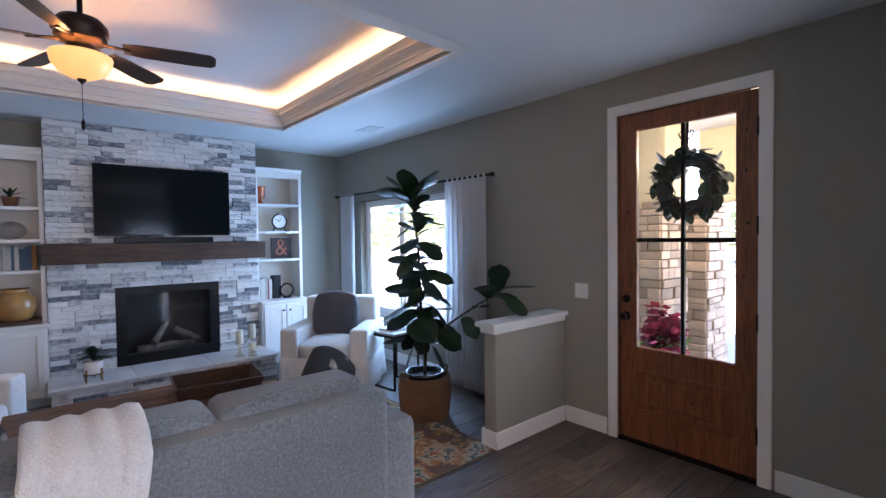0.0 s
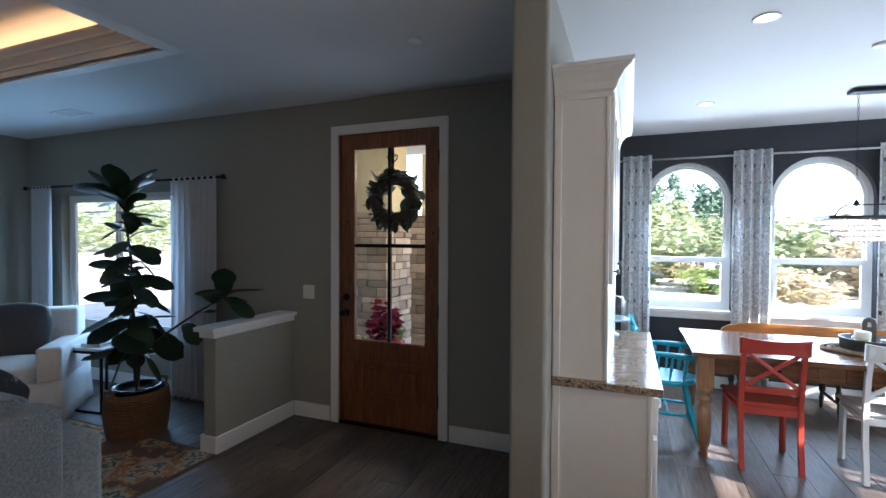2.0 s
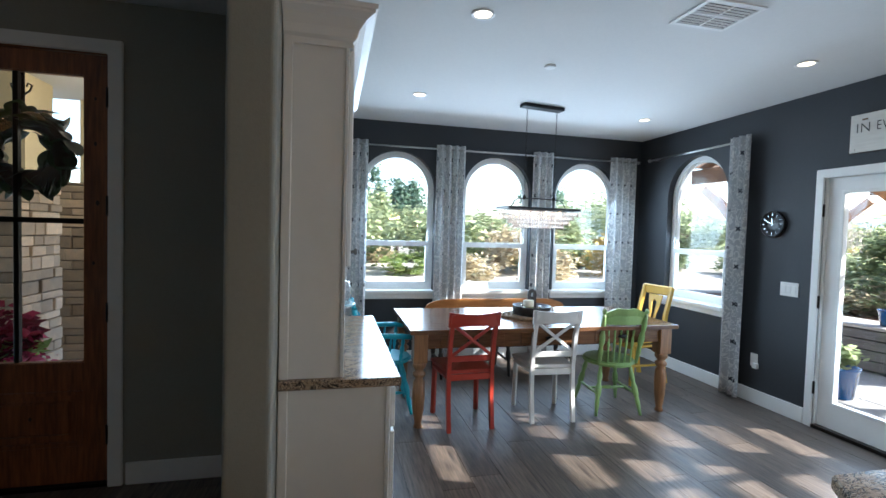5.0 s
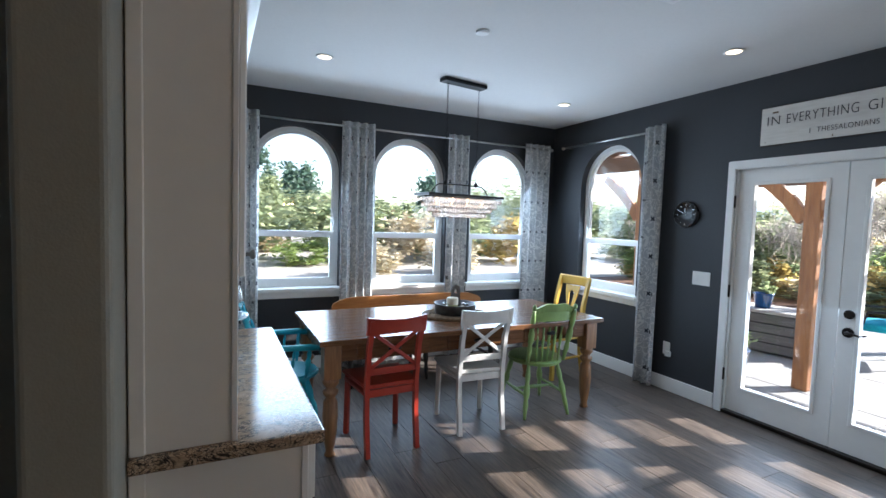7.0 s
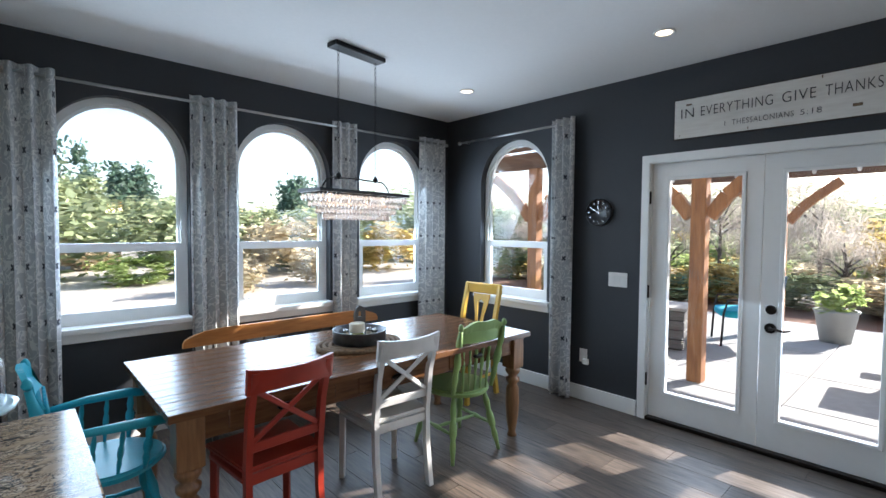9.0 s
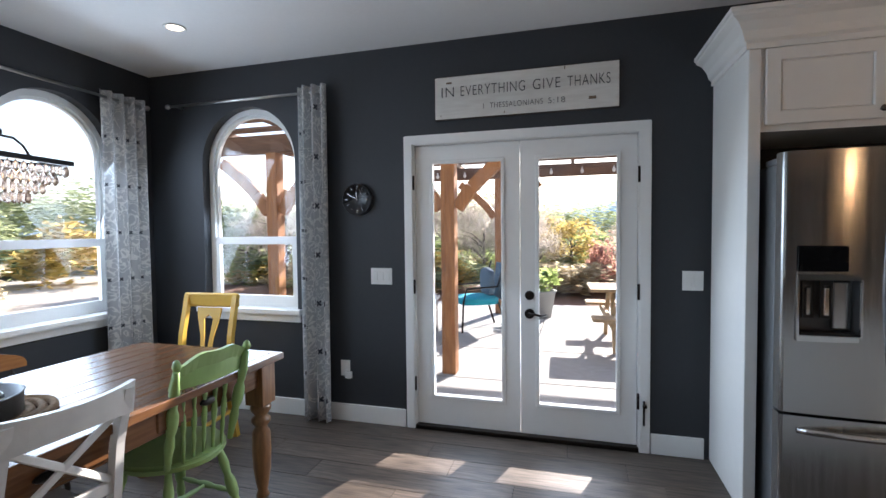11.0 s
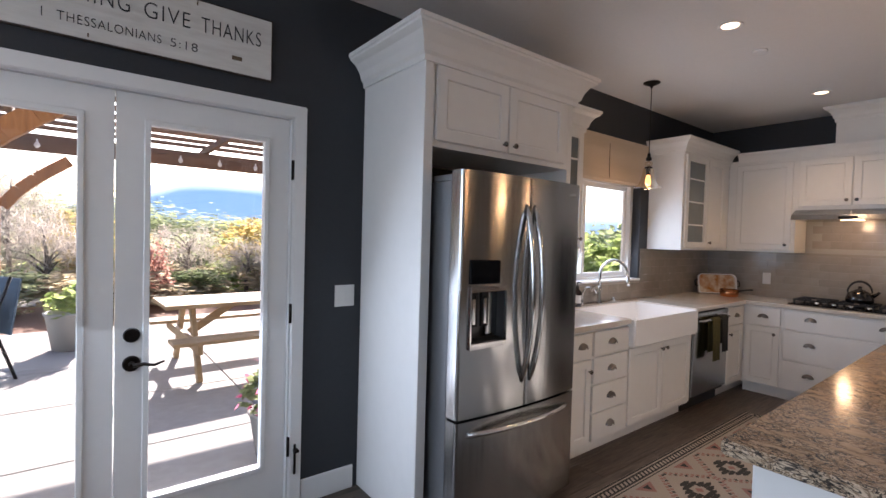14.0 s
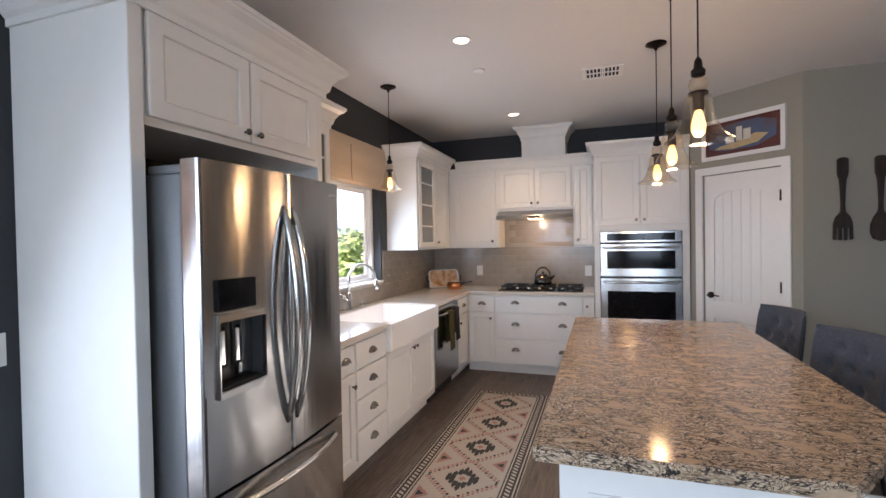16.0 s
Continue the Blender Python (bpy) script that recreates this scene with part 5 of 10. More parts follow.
bm = bmesh.new()
lathe(bm, [(0.07, 0), (0.07, 0.01), (0.02, 0.03), (0.018, 0.09), (0.06, 0.105), (0.13, 0.11), (0.135, 0.122), (0.12, 0.12)], seg=28)
part("stand", bm, M_PALEB, cs)
bm = bmesh.new()
lathe(bm, [(0.11, 0.123), (0.11, 0.22), (0.09, 0.265), (0.03, 0.285), (0.012, 0.29), (0.018, 0.305), (0.008, 0.315)], seg=28)
part("dome", bm, M_GLASS, cs)
# wooden peg rail on the entry side of the partition
pr = thing("coat_rack", "dark wooden coat rack with a round peg on the wall", "coat rack", (3.23, 0.20, 1.26))
part("board", B(-0.35, 0.08, 0.001, 0.022, -0.05, 0.60, bevel=0.004), M_DOORWOOD, pr)
bm = bmesh.new()
lathe(bm, [(0.012, 0.02), (0.010, 0.05), (0.022, 0.06), (0.022, 0.075), (0.01, 0.085)], seg=12, m=RY)
part("peg", bm, M_DOORWOOD, pr)

# ceiling fittings
M_TRIMW = mat("white_trim_metal", (0.8, 0.8, 0.79), 0.4, grain=0.02, scale=10)
M_DOWN = mat("warm_downlight_lens", (1, 0.9, 0.75), 0.4, emit=(1.0, 0.80, 0.56), power=9.0)


def downlight(x, y, on=True):
    d = thing("recessed_light", "round recessed ceiling light, lit", "ceiling light", (x, y, H), group="recessed ceiling lights")
    bm = bmesh.new()
    lathe(bm, [(0.046, -0.001), (0.066, -0.001), (0.068, -0.006), (0.062, -0.009), (0.048, -0.004)], seg=32, cap=False)
    part("trim_ring", bm, M_TRIMW, d)
    bm = bmesh.new()
    lathe(bm, [(0.047, -0.0015), (0.047, -0.0035)], seg=28)
    part("lens", bm, M_DOWN, d)


for x, y in ((2.92, -0.97), (4.55, -0.91), (4.68, -3.32), (2.97, -3.32), (-0.31, -2.81), (-2.17, -2.81)):
    downlight(x, y)
    spot_light("downlight_lamp", (x, y, H - 0.02), 14 if x > 0 else 42, (1.0, 0.85, 0.68) if x > 0 else (1.0, 0.68, 0.38))


def detector(x, y):
    bm = bmesh.new()
    lathe(bm, [(0.042, 0.0), (0.044, -0.009), (0.036, -0.014), (0.015, -0.015)], seg=24)
    solid("smoke_detector", bm, M_TRIMW, "small round white ceiling detector", "detector", (x, y, H))


detector(3.55, -1.69)
detector(2.52, 0.87)
detector(-0.85, -2.83)


def vent(x, y, w, l, turn=0.0):
    v = thing("ceiling_vent", "white metal ceiling vent with slats", "vent", (x, y, H), turn)
    bm = bmesh.new()
    prism(bm, rect(-w / 2, w / 2, -l / 2, l / 2), 0.008, Matrix.Translation((0, 0, -0.009)), [rect(-w / 2 + 0.025, -0.006, -l / 2 + 0.025, -0.006), rect(0.006, w / 2 - 0.025, -l / 2 + 0.025, -0.006), rect(-w / 2 + 0.025, -0.006, 0.006, l / 2 - 0.025), rect(0.006, w / 2 - 0.025, 0.006, l / 2 - 0.025)])
    part("frame", bm, M_TRIMW, v)
    # black sheet under the ceiling stands in for shade between the slats
    part("backing", B(-w / 2 + 0.02, w / 2 - 0.02, -l / 2 + 0.02, l / 2 - 0.02, -0.0025, -0.001), mat("vent_gap_shade", (0.02, 0.02, 0.02), 0.8), v)
    n = int(w / 0.030)
    for k in range(n):
        xx = -w / 2 + 0.03 + (w - 0.06) * k / (n - 1)
        bm = bmesh.new()
        box(bm, -0.0055, 0.0055, -l / 2 + 0.025, l / 2 - 0.025, -0.0006, 0.0006, m=Matrix.Translation((xx, 0, -0.006)) @ Matrix.Rotation(radians(35), 4, "Y"))
        part("slat", bm, M_TRIMW, v)


vent(2.56, -2.19, 0.30, 0.36)
vent(-1.235, -1.96, 0.30, 0.25, 90)
vent(2.80, 4.55, 0.18, 0.32, 0)

# ---- kitchen ----
M_BLKGL = mat("black_oven_glass", (0.006, 0.006, 0.007), 0.05, spec=0.22, grain=0.1, scale=8)
M_CHROME = mat("polished_steel", (0.62, 0.62, 0.61), 0.12, metal=1.0, grain=0.05, scale=30)
M_SINK = mat("white_fireclay", (0.84, 0.84, 0.83), 0.1, grain=0.02, scale=8, coat=0.6)
M_QTZ = mat("cream_quartz", (0.66, 0.62, 0.56), 0.12, color2=(0.58, 0.53, 0.46), scale=60, coat=0.2, coarse=6)
M_TILE = mat("taupe_glass_tile", (0.34, 0.30, 0.255), 0.18, color2=(0.28, 0.245, 0.205), scale=9, rand=0.07, coat=0.3)
M_FGLASS = mat("frosted_cabinet_glass", (0.16, 0.18, 0.175), 0.22, grain=0.15, scale=12, coat=0.4)
M_INSIDE = mat("fridge_side_grey", (0.17, 0.175, 0.18), 0.4, metal=0.3, grain=0.15, scale=120, bump=0.1)
FY, FX = -3.43, -2.50
MY = lambda y: Matrix(((-1, 0, 0, 0), (0, 0, 1, y), (0, 1, 0, 0), (0, 0, 0, 1)))     # u -> -x, v -> z, out -> +y
MX = lambda x: Matrix(((0, 0, 1, x), (1, 0, 0, 0), (0, 1, 0, 0), (0, 0, 0, 1)))      # u -> +y, v -> z, out -> +x

# fridge surround: side panels, upper cabinet and crown
fs = thing("fridge_cabinet", "white painted fridge surround with double doors and crown", "cabinet")
part("side_panel", B(1.375, 1.43, YK + 0.001, -3.44, 0, 2.30, bevel=0.003), M_CAB, fs)
part("side_panel", B(0.285, 0.325, YK + 0.001, -3.46, 0, 2.30, bevel=0.003), M_CAB, fs)
part("body", B(0.326, 1.374, YK + 0.001, -3.46, 1.885, 2.30), M_CAB, fs)
# near-black sheet behind the fridge, standing in for shade in the gap beside it
part("back_panel", B(0.326, 1.374, YK + 0.001, YK + 0.02, 0.0, 1.884), M_SEALSHADE, fs)
fm = MY(-3.46)
for a, b_ in ((-1.355, -0.868), (-0.86, -0.375)):
    d = panel_door("door", a, b_, 1.915, 2.275, fm, fs, M_CAB, 0.062)
    knob(d, fm, b_ - 0.035 if a < -1 else a + 0.035, 1.955, M_NICKEL)
bm = bmesh.new()
crown(bm, [(0.285, YK + 0.002), (0.285, -3.445), (1.43, -3.445), (1.43, YK + 0.002)][::-1], crown_prof(2.275, 0.17, 0.105))
part("crown_moulding", bm, M_CAB, fs)

fr = thing("refrigerator", "stainless steel French-door refrigerator with water dispenser", "refrigerator", (0, 0, 0))
fx0, fx1, fyb, fyf = 0.485, 1.352, -4.0, -3.315
part("cabinet_body", B(fx0 + 0.01, fx1 - 0.01, fyb, fyf - 0.012, 0.04, 1.715, bevel=0.006), M_INSIDE, fr)
part("base_grille", B(fx0 + 0.03, fx1 - 0.03, fyb + 0.1, fyf - 0.03, 0.0, 0.05), M_SEALSHADE, fr)
part("hinge_cover", B(fx1 - 0.10, fx1 - 0.01, fyf - 0.16, fyf + 0.02, 1.715, 1.745, bevel=0.008, seg=2), M_INSIDE, fr)
part("hinge_cover", B(fx0 + 0.01, fx0 + 0.10, fyf - 0.16, fyf + 0.02, 1.715, 1.745, bevel=0.008, seg=2), M_INSIDE, fr)
mid = 0.922


def door_face(x):
    """How far out the bowed steel front stands."""
    q = 2 * (x - (fx0 + fx1) / 2) / (fx1 - fx0)
    return fyf + 0.075 + 0.026 * (1 - q * q)


def steel_slab(bm, x0, x1, z0, z1, ends=(True, True)):
    """A gently bowed steel slab with eased outer ends."""
    n = 12
    cols = [(x0 + (x1 - x0) * k / n, door_face(x0 + (x1 - x0) * k / n)) for k in range(n + 1)]
    if ends[0]:
        cols[0:1] = [(x0, cols[0][1] - 0.012), (x0 + 0.004, cols[0][1] - 0.003), (x0 + 0.012, door_face(x0 + 0.012))]
    if ends[1]:
        cols[-1:] = [(x1 - 0.012, door_face(x1 - 0.012)), (x1 - 0.004, cols[-1][1] - 0.003), (x1, cols[-1][1] - 0.012)]
    prism(bm, [(x0, fyf)] + cols + [(x1, fyf)], z1 - z0, Matrix.Translation((0, 0, z0)))


DX0, DX1, DZ0, DZ1, DZP = 1.062, 1.298, 0.955, 1.205, 1.235     # dispenser opening and foot of its panel
bm = bmesh.new()
steel_slab(bm, mid + 0.003, fx1, 0.612, DZ0)
steel_slab(bm, mid + 0.003, fx1, DZ1, 1.758)
steel_slab(bm, mid + 0.003, DX0, DZ0, DZ1, (True, False))
steel_slab(bm, DX1, fx1, DZ0, DZ1, (False, True))
ld = part("door", bm, M_STEEL, fr)
bm = bmesh.new()
steel_slab(bm, fx0, mid - 0.003, 0.612, 1.758)
rd_ = part("door", bm, M_STEEL, fr)
bm = bmesh.new()
steel_slab(bm, fx0, fx1, 0.06, 0.598)
fd_ = part("freezer_drawer", bm, M_STEEL, fr)
part("door_seal", B(fx0 + 0.02, fx1 - 0.02, fyf - 0.013, fyf - 0.001, 0.06, 1.75), M_SEALSHADE, fr)
yd = door_face((DX0 + DX1) / 2)
bm = bmesh.new()
box(bm, DX0, DX1, yd - 0.010, yd + 0.004, DZP, 1.348, 0.004, 2)
part("dispenser_panel", bm, M_BLKGL, ld, "black glass dispenser panel")
bm = bmesh.new()
prism(bm, rect(DX0 - 0.004, DX1 + 0.004, DZ0 - 0.022, DZ1 + 0.02), 0.018, Matrix.Translation((0, yd - 0.012, 0)) @ FACE_Y, [rect(DX0 + 0.006, DX1 - 0.006, DZ0 + 0.004, DZ1 - 0.006)])
es = [e for e in bm.edges if len(e.link_faces) == 2 and e.calc_face_angle(0) > 1]
bmesh.ops.bevel(bm, geom=es, offset=0.003, segments=2, affect="EDGES")
part("dispenser_frame", bm, M_CHROME, ld)
bm = bmesh.new()
box(bm, DX0, DX1, fyf + 0.002, fyf + 0.010, DZ0, DZ1)
for a, b_ in ((DX0 + 0.001, DX0 + 0.006), (DX1 - 0.006, DX1 - 0.001)):
    box(bm, a, b_, fyf + 0.010, yd - 0.014, DZ0, DZ1)
box(bm, DX0 + 0.006, DX1 - 0.006, fyf + 0.010, yd - 0.014, DZ1 - 0.006, DZ1 - 0.001)
part("dispenser_recess", bm, mat("dark_grey_moulded_plastic", (0.05, 0.05, 0.052), 0.35, grain=0.15, scale=40), ld)
part("drip_tray", B(DX0 + 0.006, DX1 - 0.006, fyf + 0.010, yd - 0.012, DZ0 + 0.001, DZ0 + 0.012, bevel=0.002), M_SEALSHADE, ld)
part("side_liner", B(DX0 + 0.008, DX0 + 0.085, fyf + 0.012, fyf + 0.035, DZ0 + 0.02, DZ1 - 0.012, bevel=0.01, seg=2), M_STEEL, ld, "curved steel back of the dispenser")
for xx in (1.175, 1.245):
    bm = bmesh.new()
    prism(bm, rect(xx - 0.022, xx + 0.022, DZ0 + 0.075, DZ1 - 0.012), 0.012, Matrix.Translation((0, fyf + 0.045, 0)) @ FACE_Y, [rect(xx - 0.013, xx + 0.013, DZ0 + 0.09, DZ1 - 0.03)])
    part("dispenser_paddle", bm, M_SEALSHADE, ld)
    part("paddle_insert", B(xx - 0.010, xx + 0.010, fyf + 0.048, fyf + 0.060, DZ0 + 0.085, DZ1 - 0.04, bevel=0.003), M_CHROME, ld)
part("badge", B(0.535, 0.605, door_face(0.57) - 0.006, door_face(0.57) + 0.002, 1.690, 1.706, bevel=0.002), M_CHROME, rd_)
for xx, own in ((mid + 0.030, ld), (mid - 0.030, rd_)):
    bm = bmesh.new()
    pts, y0 = [], door_face(xx)
    for k in range(17):
        t = k / 16
        pts.append((xx + (0.004 if own is ld else -0.004) * math.sin(math.pi * t), y0 - 0.004 + 0.066 * math.sin(math.pi * t) ** 0.75, 0.735 + 0.885 * t))
    tube(bm, pts, [0.010] + [0.0145] * 15 + [0.010], 12)
    part("handle", bm, M_CHROME, own, "curved steel bar handle")
bm = bmesh.new()
tube(bm, [(0.565 + 0.72 * k / 16, door_face(0.565 + 0.72 * k / 16) - 0.004 + 0.055 * math.sin(math.pi * k / 16) ** 0.7, 0.535 + 0.012 * math.sin(math.pi * k / 16)) for k in range(17)], 0.0145, 12)
part("handle", bm, M_CHROME, fd_, "curved steel bar handle")

# narrow glass-fronted wall cabinet beside the fridge
gc = thing("glass_cabinet", "narrow white wall cabinet with a frosted glass door", "cabinet")
part("body", B(-0.20, 0.284, YK + 0.001, -3.72, 1.39, 2.26), M_CAB, gc)
gm = MY(-3.72)


def glass_door(parent, u0, u1, v0, v1, m, shelves):
    bm = bmesh.new()
    prism(bm, rect(u0, u1, v0, v1), 0.02, m, [rect(u0 + 0.055, u1 - 0.055, v0 + 0.055, v1 - 0.055)])
    es = [e for e in bm.edges if len(e.link_faces) == 2 and e.calc_face_angle(0) > 1]
    bmesh.ops.bevel(bm, geom=es, offset=0.004, segments=1, affect="EDGES")
    d = part("door", bm, M_CAB, parent)
    bm = bmesh.new()
    box(bm, u0 + 0.052, u1 - 0.052, v0 + 0.052, v1 - 0.052, 0.004, 0.008, m=m)
    part("pane", bm, M_FGLASS, d, "frosted glass pane")
    for k in range(shelves):
        bm = bmesh.new()
        v = v0 + (v1 - v0) * (k + 1) / (shelves + 1)
        box(bm, u0 + 0.056, u1 - 0.056, v - 0.007, v + 0.007, 0.0082, 0.0105, m=m)
        part("shelf_edge", bm, M_CAB, d)
    return d


d = glass_door(gc, -0.26, 0.18, 1.41, 2.24, gm, 3)
knob(d, gm, 0.15, 1.46, M_NICKEL)
bm = bmesh.new()
crown(bm, [(-0.20, YK + 0.002), (-0.20, -3.72), (0.284, -3.72)][::-1], crown_prof(2.24, 0.15, 0.09))
part("crown_moulding", bm, M_CAB, gc)


def base_unit(label, m, u0, u1, fronts, body_box, toe_box):
    """A base cabinet with drawer fronts and doors: rows (kind, u0, u1, v0, v1, hardware)."""
    c = thing("base_cabinet", label, "cabinet")
    part("body", B(*body_box, 0.10, 0.868), M_CAB, c)
    part("toe_kick", B(*toe_box, 0.0, 0.10), M_CAB, c)
    for kind, a, b_, v0, v1, hw in fronts:
        d = (panel_door if kind == "door" else slab_front)("door" if kind == "door" else "drawer_front", a, b_, v0, v1, m, c, M_CAB)
        for what, uu, vv in hw:
            (knob if what == "knob" else cup_pull)(d, m, uu, vv, M_NICKEL)
    return c


m1 = MY(FY)
base_unit("white base cabinet with one drawer and one door", m1, -0.28, -0.05, [("drawer", -0.27, -0.06, 0.69, 0.85, [("cup", -0.165, 0.77)]), ("door", -0.27, -0.06, 0.12, 0.675, [("knob", -0.09, 0.60)])], (0.05, 0.28, YK + 0.001, FY), (0.05, 0.28, YK + 0.001, FY - 0.07))
base_unit("white base cabinet with a stack of four drawers", m1, -0.05, 0.39, [("drawer", -0.035, 0.38, z0, z1, [("cup", 0.17, (z0 + z1) / 2)]) for z0, z1 in ((0.69, 0.85), (0.505, 0.675), (0.315, 0.49), (0.12, 0.30))], (-0.39, 0.049, YK + 0.001, FY), (-0.39, 0.049, YK + 0.001, FY - 0.07))
c = thing("base_cabinet", "white sink base cabinet with two doors", "cabinet", (0.11, 0, 0))
part("body", B(-1.48, -0.501, YK + 0.001, FY, 0.10, 0.695), M_CAB, c)
part("toe_kick", B(-1.48, -0.501, YK + 0.001, FY - 0.07, 0.0, 0.10), M_CAB, c)
for a, b_, k in ((0.515, 0.985, 0.955), (0.995, 1.465, 1.025)):
    d = panel_door("door", a, b_, 0.12, 0.685, m1, c, M_CAB)
    knob(d, m1, k, 0.635, M_NICKEL)
base_unit("white corner base cabinet with drawer and door", m1, 2.21, 2.5, [("drawer", 2.11, 2.47, 0.69, 0.85, [("cup", 2.29, 0.77)]), ("door", 2.11, 2.47, 0.12, 0.675, [("knob", 2.14, 0.60)])], (-3.099, -2.09, YK + 0.001, FY), (-3.099, -2.09, YK + 0.001, FY - 0.07))
m2 = MX(FX)
base_unit("white base cabinet with drawer and door", m2, -3.43, -3.09, [("drawer", -3.40, -3.11, 0.69, 0.85, [("cup", -3.25, 0.77)]), ("door", -3.40, -3.11, 0.12, 0.675, [("knob", -3.15, 0.61)])], (-3.099, FX, FY + 0.001, -3.091), (-3.099, FX - 0.07, FY + 0.001, -3.091))
base_unit("white base cabinet with three wide drawers under the cooktop", m2, -3.09, -2.17, [("drawer", -3.08, -2.18, z0, z1, [("cup", -2.88, (z0 + z1) / 2 + 0.02), ("cup", -2.38, (z0 + z1) / 2 + 0.02)]) for z0, z1 in ((0.68, 0.85), (0.40, 0.665), (0.12, 0.385))], (-3.099, FX, -3.09, -2.171), (-3.099, FX - 0.07, -3.09, -2.171))
base_unit("narrow white base cabinet with drawer and door", m2, -2.17, -2.05, [("door", -2.16, -2.06, 0.69, 0.85, [("knob", -2.13, 0.77)]), ("door", -2.16, -2.06, 0.12, 0.675, [("knob", -2.13, 0.61)])], (-3.099, FX, -2.17, -2.061), (-3.099, FX - 0.07, -2.17, -2.061))

# dishwasher with towels
dw = thing("dishwasher", "stainless steel dishwasher with a bar handle", "dishwasher", (0.11, 0, 0))
part("tub", B(-2.195, -1.50, YK + 0.05, FY - 0.005, 0.11, 0.862), M_SEALSHADE, dw)
part("door_panel", B(-2.195, -1.505, FY - 0.004, FY + 0.022, 0.14, 0.855, bevel=0.006, seg=2), M_STEEL, dw)
part("kick_plate", B(-2.195, -1.505, FY - 0.08, FY - 0.06, 0.0, 0.11), M_SEALSHADE, dw)
bm = bmesh.new()
tube(bm, [(-2.14, FY + 0.02, 0.79), (-2.13, FY + 0.06, 0.79), (-1.57, FY + 0.06, 0.79), (-1.56, FY + 0.02, 0.79)], 0.011, 8)
part("handle", bm, M_CHROME, dw)
M_TOWEL = mat("olive_dish_towel", (0.12, 0.105, 0.03), 0.95, color2=(0.06, 0.05, 0.018), scale=60, bump=0.5, bscale=200)
M_TOWELD = mat("dark_dish_towel", (0.03, 0.03, 0.028), 0.95, grain=0.4, scale=60, bump=0.5, bscale=200)
for tx, w, l0, mm, nm in ((-1.69, 0.15, 0.36, M_TOWEL, "olive green"), (-1.87, 0.13, 0.30, M_TOWELD, "charcoal")):
    bm = bmesh.new()
    rows = []
    prof = [(FY + 0.043, 0.79 - l0 * 0.8)] + [(FY + 0.06 - 0.0165 * math.cos(a), 0.79 + 0.0165 * math.sin(a)) for a in (math.pi * k / 6 for k in range(7))] + [(FY + 0.080, 0.79 - l0 * 0.5), (FY + 0.084, 0.79 - l0)]
    for i in range(9):
        s = i / 8
        rows.append([bm.verts.new((tx + (s - 0.5) * w, y + 0.006 * math.sin(s * 14) * (1 if z < 0.78 else 0.2), z)) for y, z in prof])
    for a, b_ in zip(rows, rows[1:]):
        for k in range(len(prof) - 1):
            bm.faces.new((a[k], a[k + 1], b_[k + 1], b_[k])).smooth = True
    ob = solid("dish_towel", bm, mm, nm + " dish towel hung over the dishwasher handle", "towel")
    ob.modifiers.new("thickness", "SOLIDIFY").thickness = 0.004

# worktop in an L, with the apron sink let into it
bm = bmesh.new()
prism(bm, [(0.283, YK + 0.002), (0.283, FY + 0.035), (-0.38, FY + 0.035), (-0.38, -3.93), (-1.38, -3.93), (-1.38, FY + 0.035), (FX + 0.035, FY + 0.035), (FX + 0.035, -2.056), (XB + 0.001, -2.056), (XB + 0.001, YK + 0.002)], 0.036, Matrix.Translation((0, 0, 0.870)))
es = [e for e in bm.edges if len(e.link_faces) == 2 and e.calc_face_angle(0) > 1]
bmesh.ops.bevel(bm, geom=es, offset=0.004, segments=1, affect="EDGES")
solid("countertop", bm, M_QTZ, "polished cream quartz worktop along the kitchen walls", "countertop")
sk = thing("farmhouse_sink", "white fireclay apron-front sink", "sink", (0.11, 0, 0))
bm = bmesh.new()
sx0, sx1, sy0, sy1 = -1.485, -0.495, -3.925, FY + 0.06
prism(bm, rect(sx0, sx1, sy0, sy1), 0.205, Matrix.Translation((0, 0, 0.70)))
top = [f for f in bm.faces if f.calc_center_median().z > 0.90]
bmesh.ops.dissolve_faces(bm, faces=top)
bm.faces.ensure_lookup_table()
top = [f for f in bm.faces if f.calc_center_median().z > 0.90]
r = bmesh.ops.inset_region(bm, faces=top, thickness=0.03)
bmesh.ops.translate(bm, verts=list({v for f in top for v in f.verts}), vec=(0, 0, -0.17))
es = [e for e in bm.edges if len(e.link_faces) == 2 and e.calc_face_angle(0) > 1]
bmesh.ops.bevel(bm, geom=es, offset=0.009, segments=3, affect="EDGES")
part("basin", bm, M_SINK, sk)
bm = bmesh.new()
lathe(bm, [(0.04, 0.733), (0.04, 0.741), (0.02, 0.739)], -0.99, -3.68, 20)
part("drain", bm, M_CHROME, sk)
fa = thing("faucet", "chrome gooseneck kitchen faucet with a side lever", "faucet", (-0.84, -3.965, 0.907))
bm = bmesh.new()
lathe(bm, [(0.027, 0), (0.027, 0.01), (0.019, 0.02), (0.018, 0.14), (0.014, 0.15)], seg=18)
part("faucet_base", bm, M_CHROME, fa)
bm = bmesh.new()
tube(bm, [(0, 0, 0.14), (0, 0, 0.24)] + [(-0.075 + 0.075 * math.cos(a), 0.085 - 0.085 * math.cos(a), 0.25 + 0.13 * math.sin(a)) for a in (math.pi * k / 12 for k in range(12))] + [(-0.15, 0.172, 0.235)], 0.012, 12)
tube(bm, [(-0.15, 0.172, 0.245), (-0.152, 0.176, 0.19), (-0.153, 0.178, 0.165)], [0.014, 0.018, 0.017], 12)
part("spout", bm, M_CHROME, fa)
bm = bmesh.new()
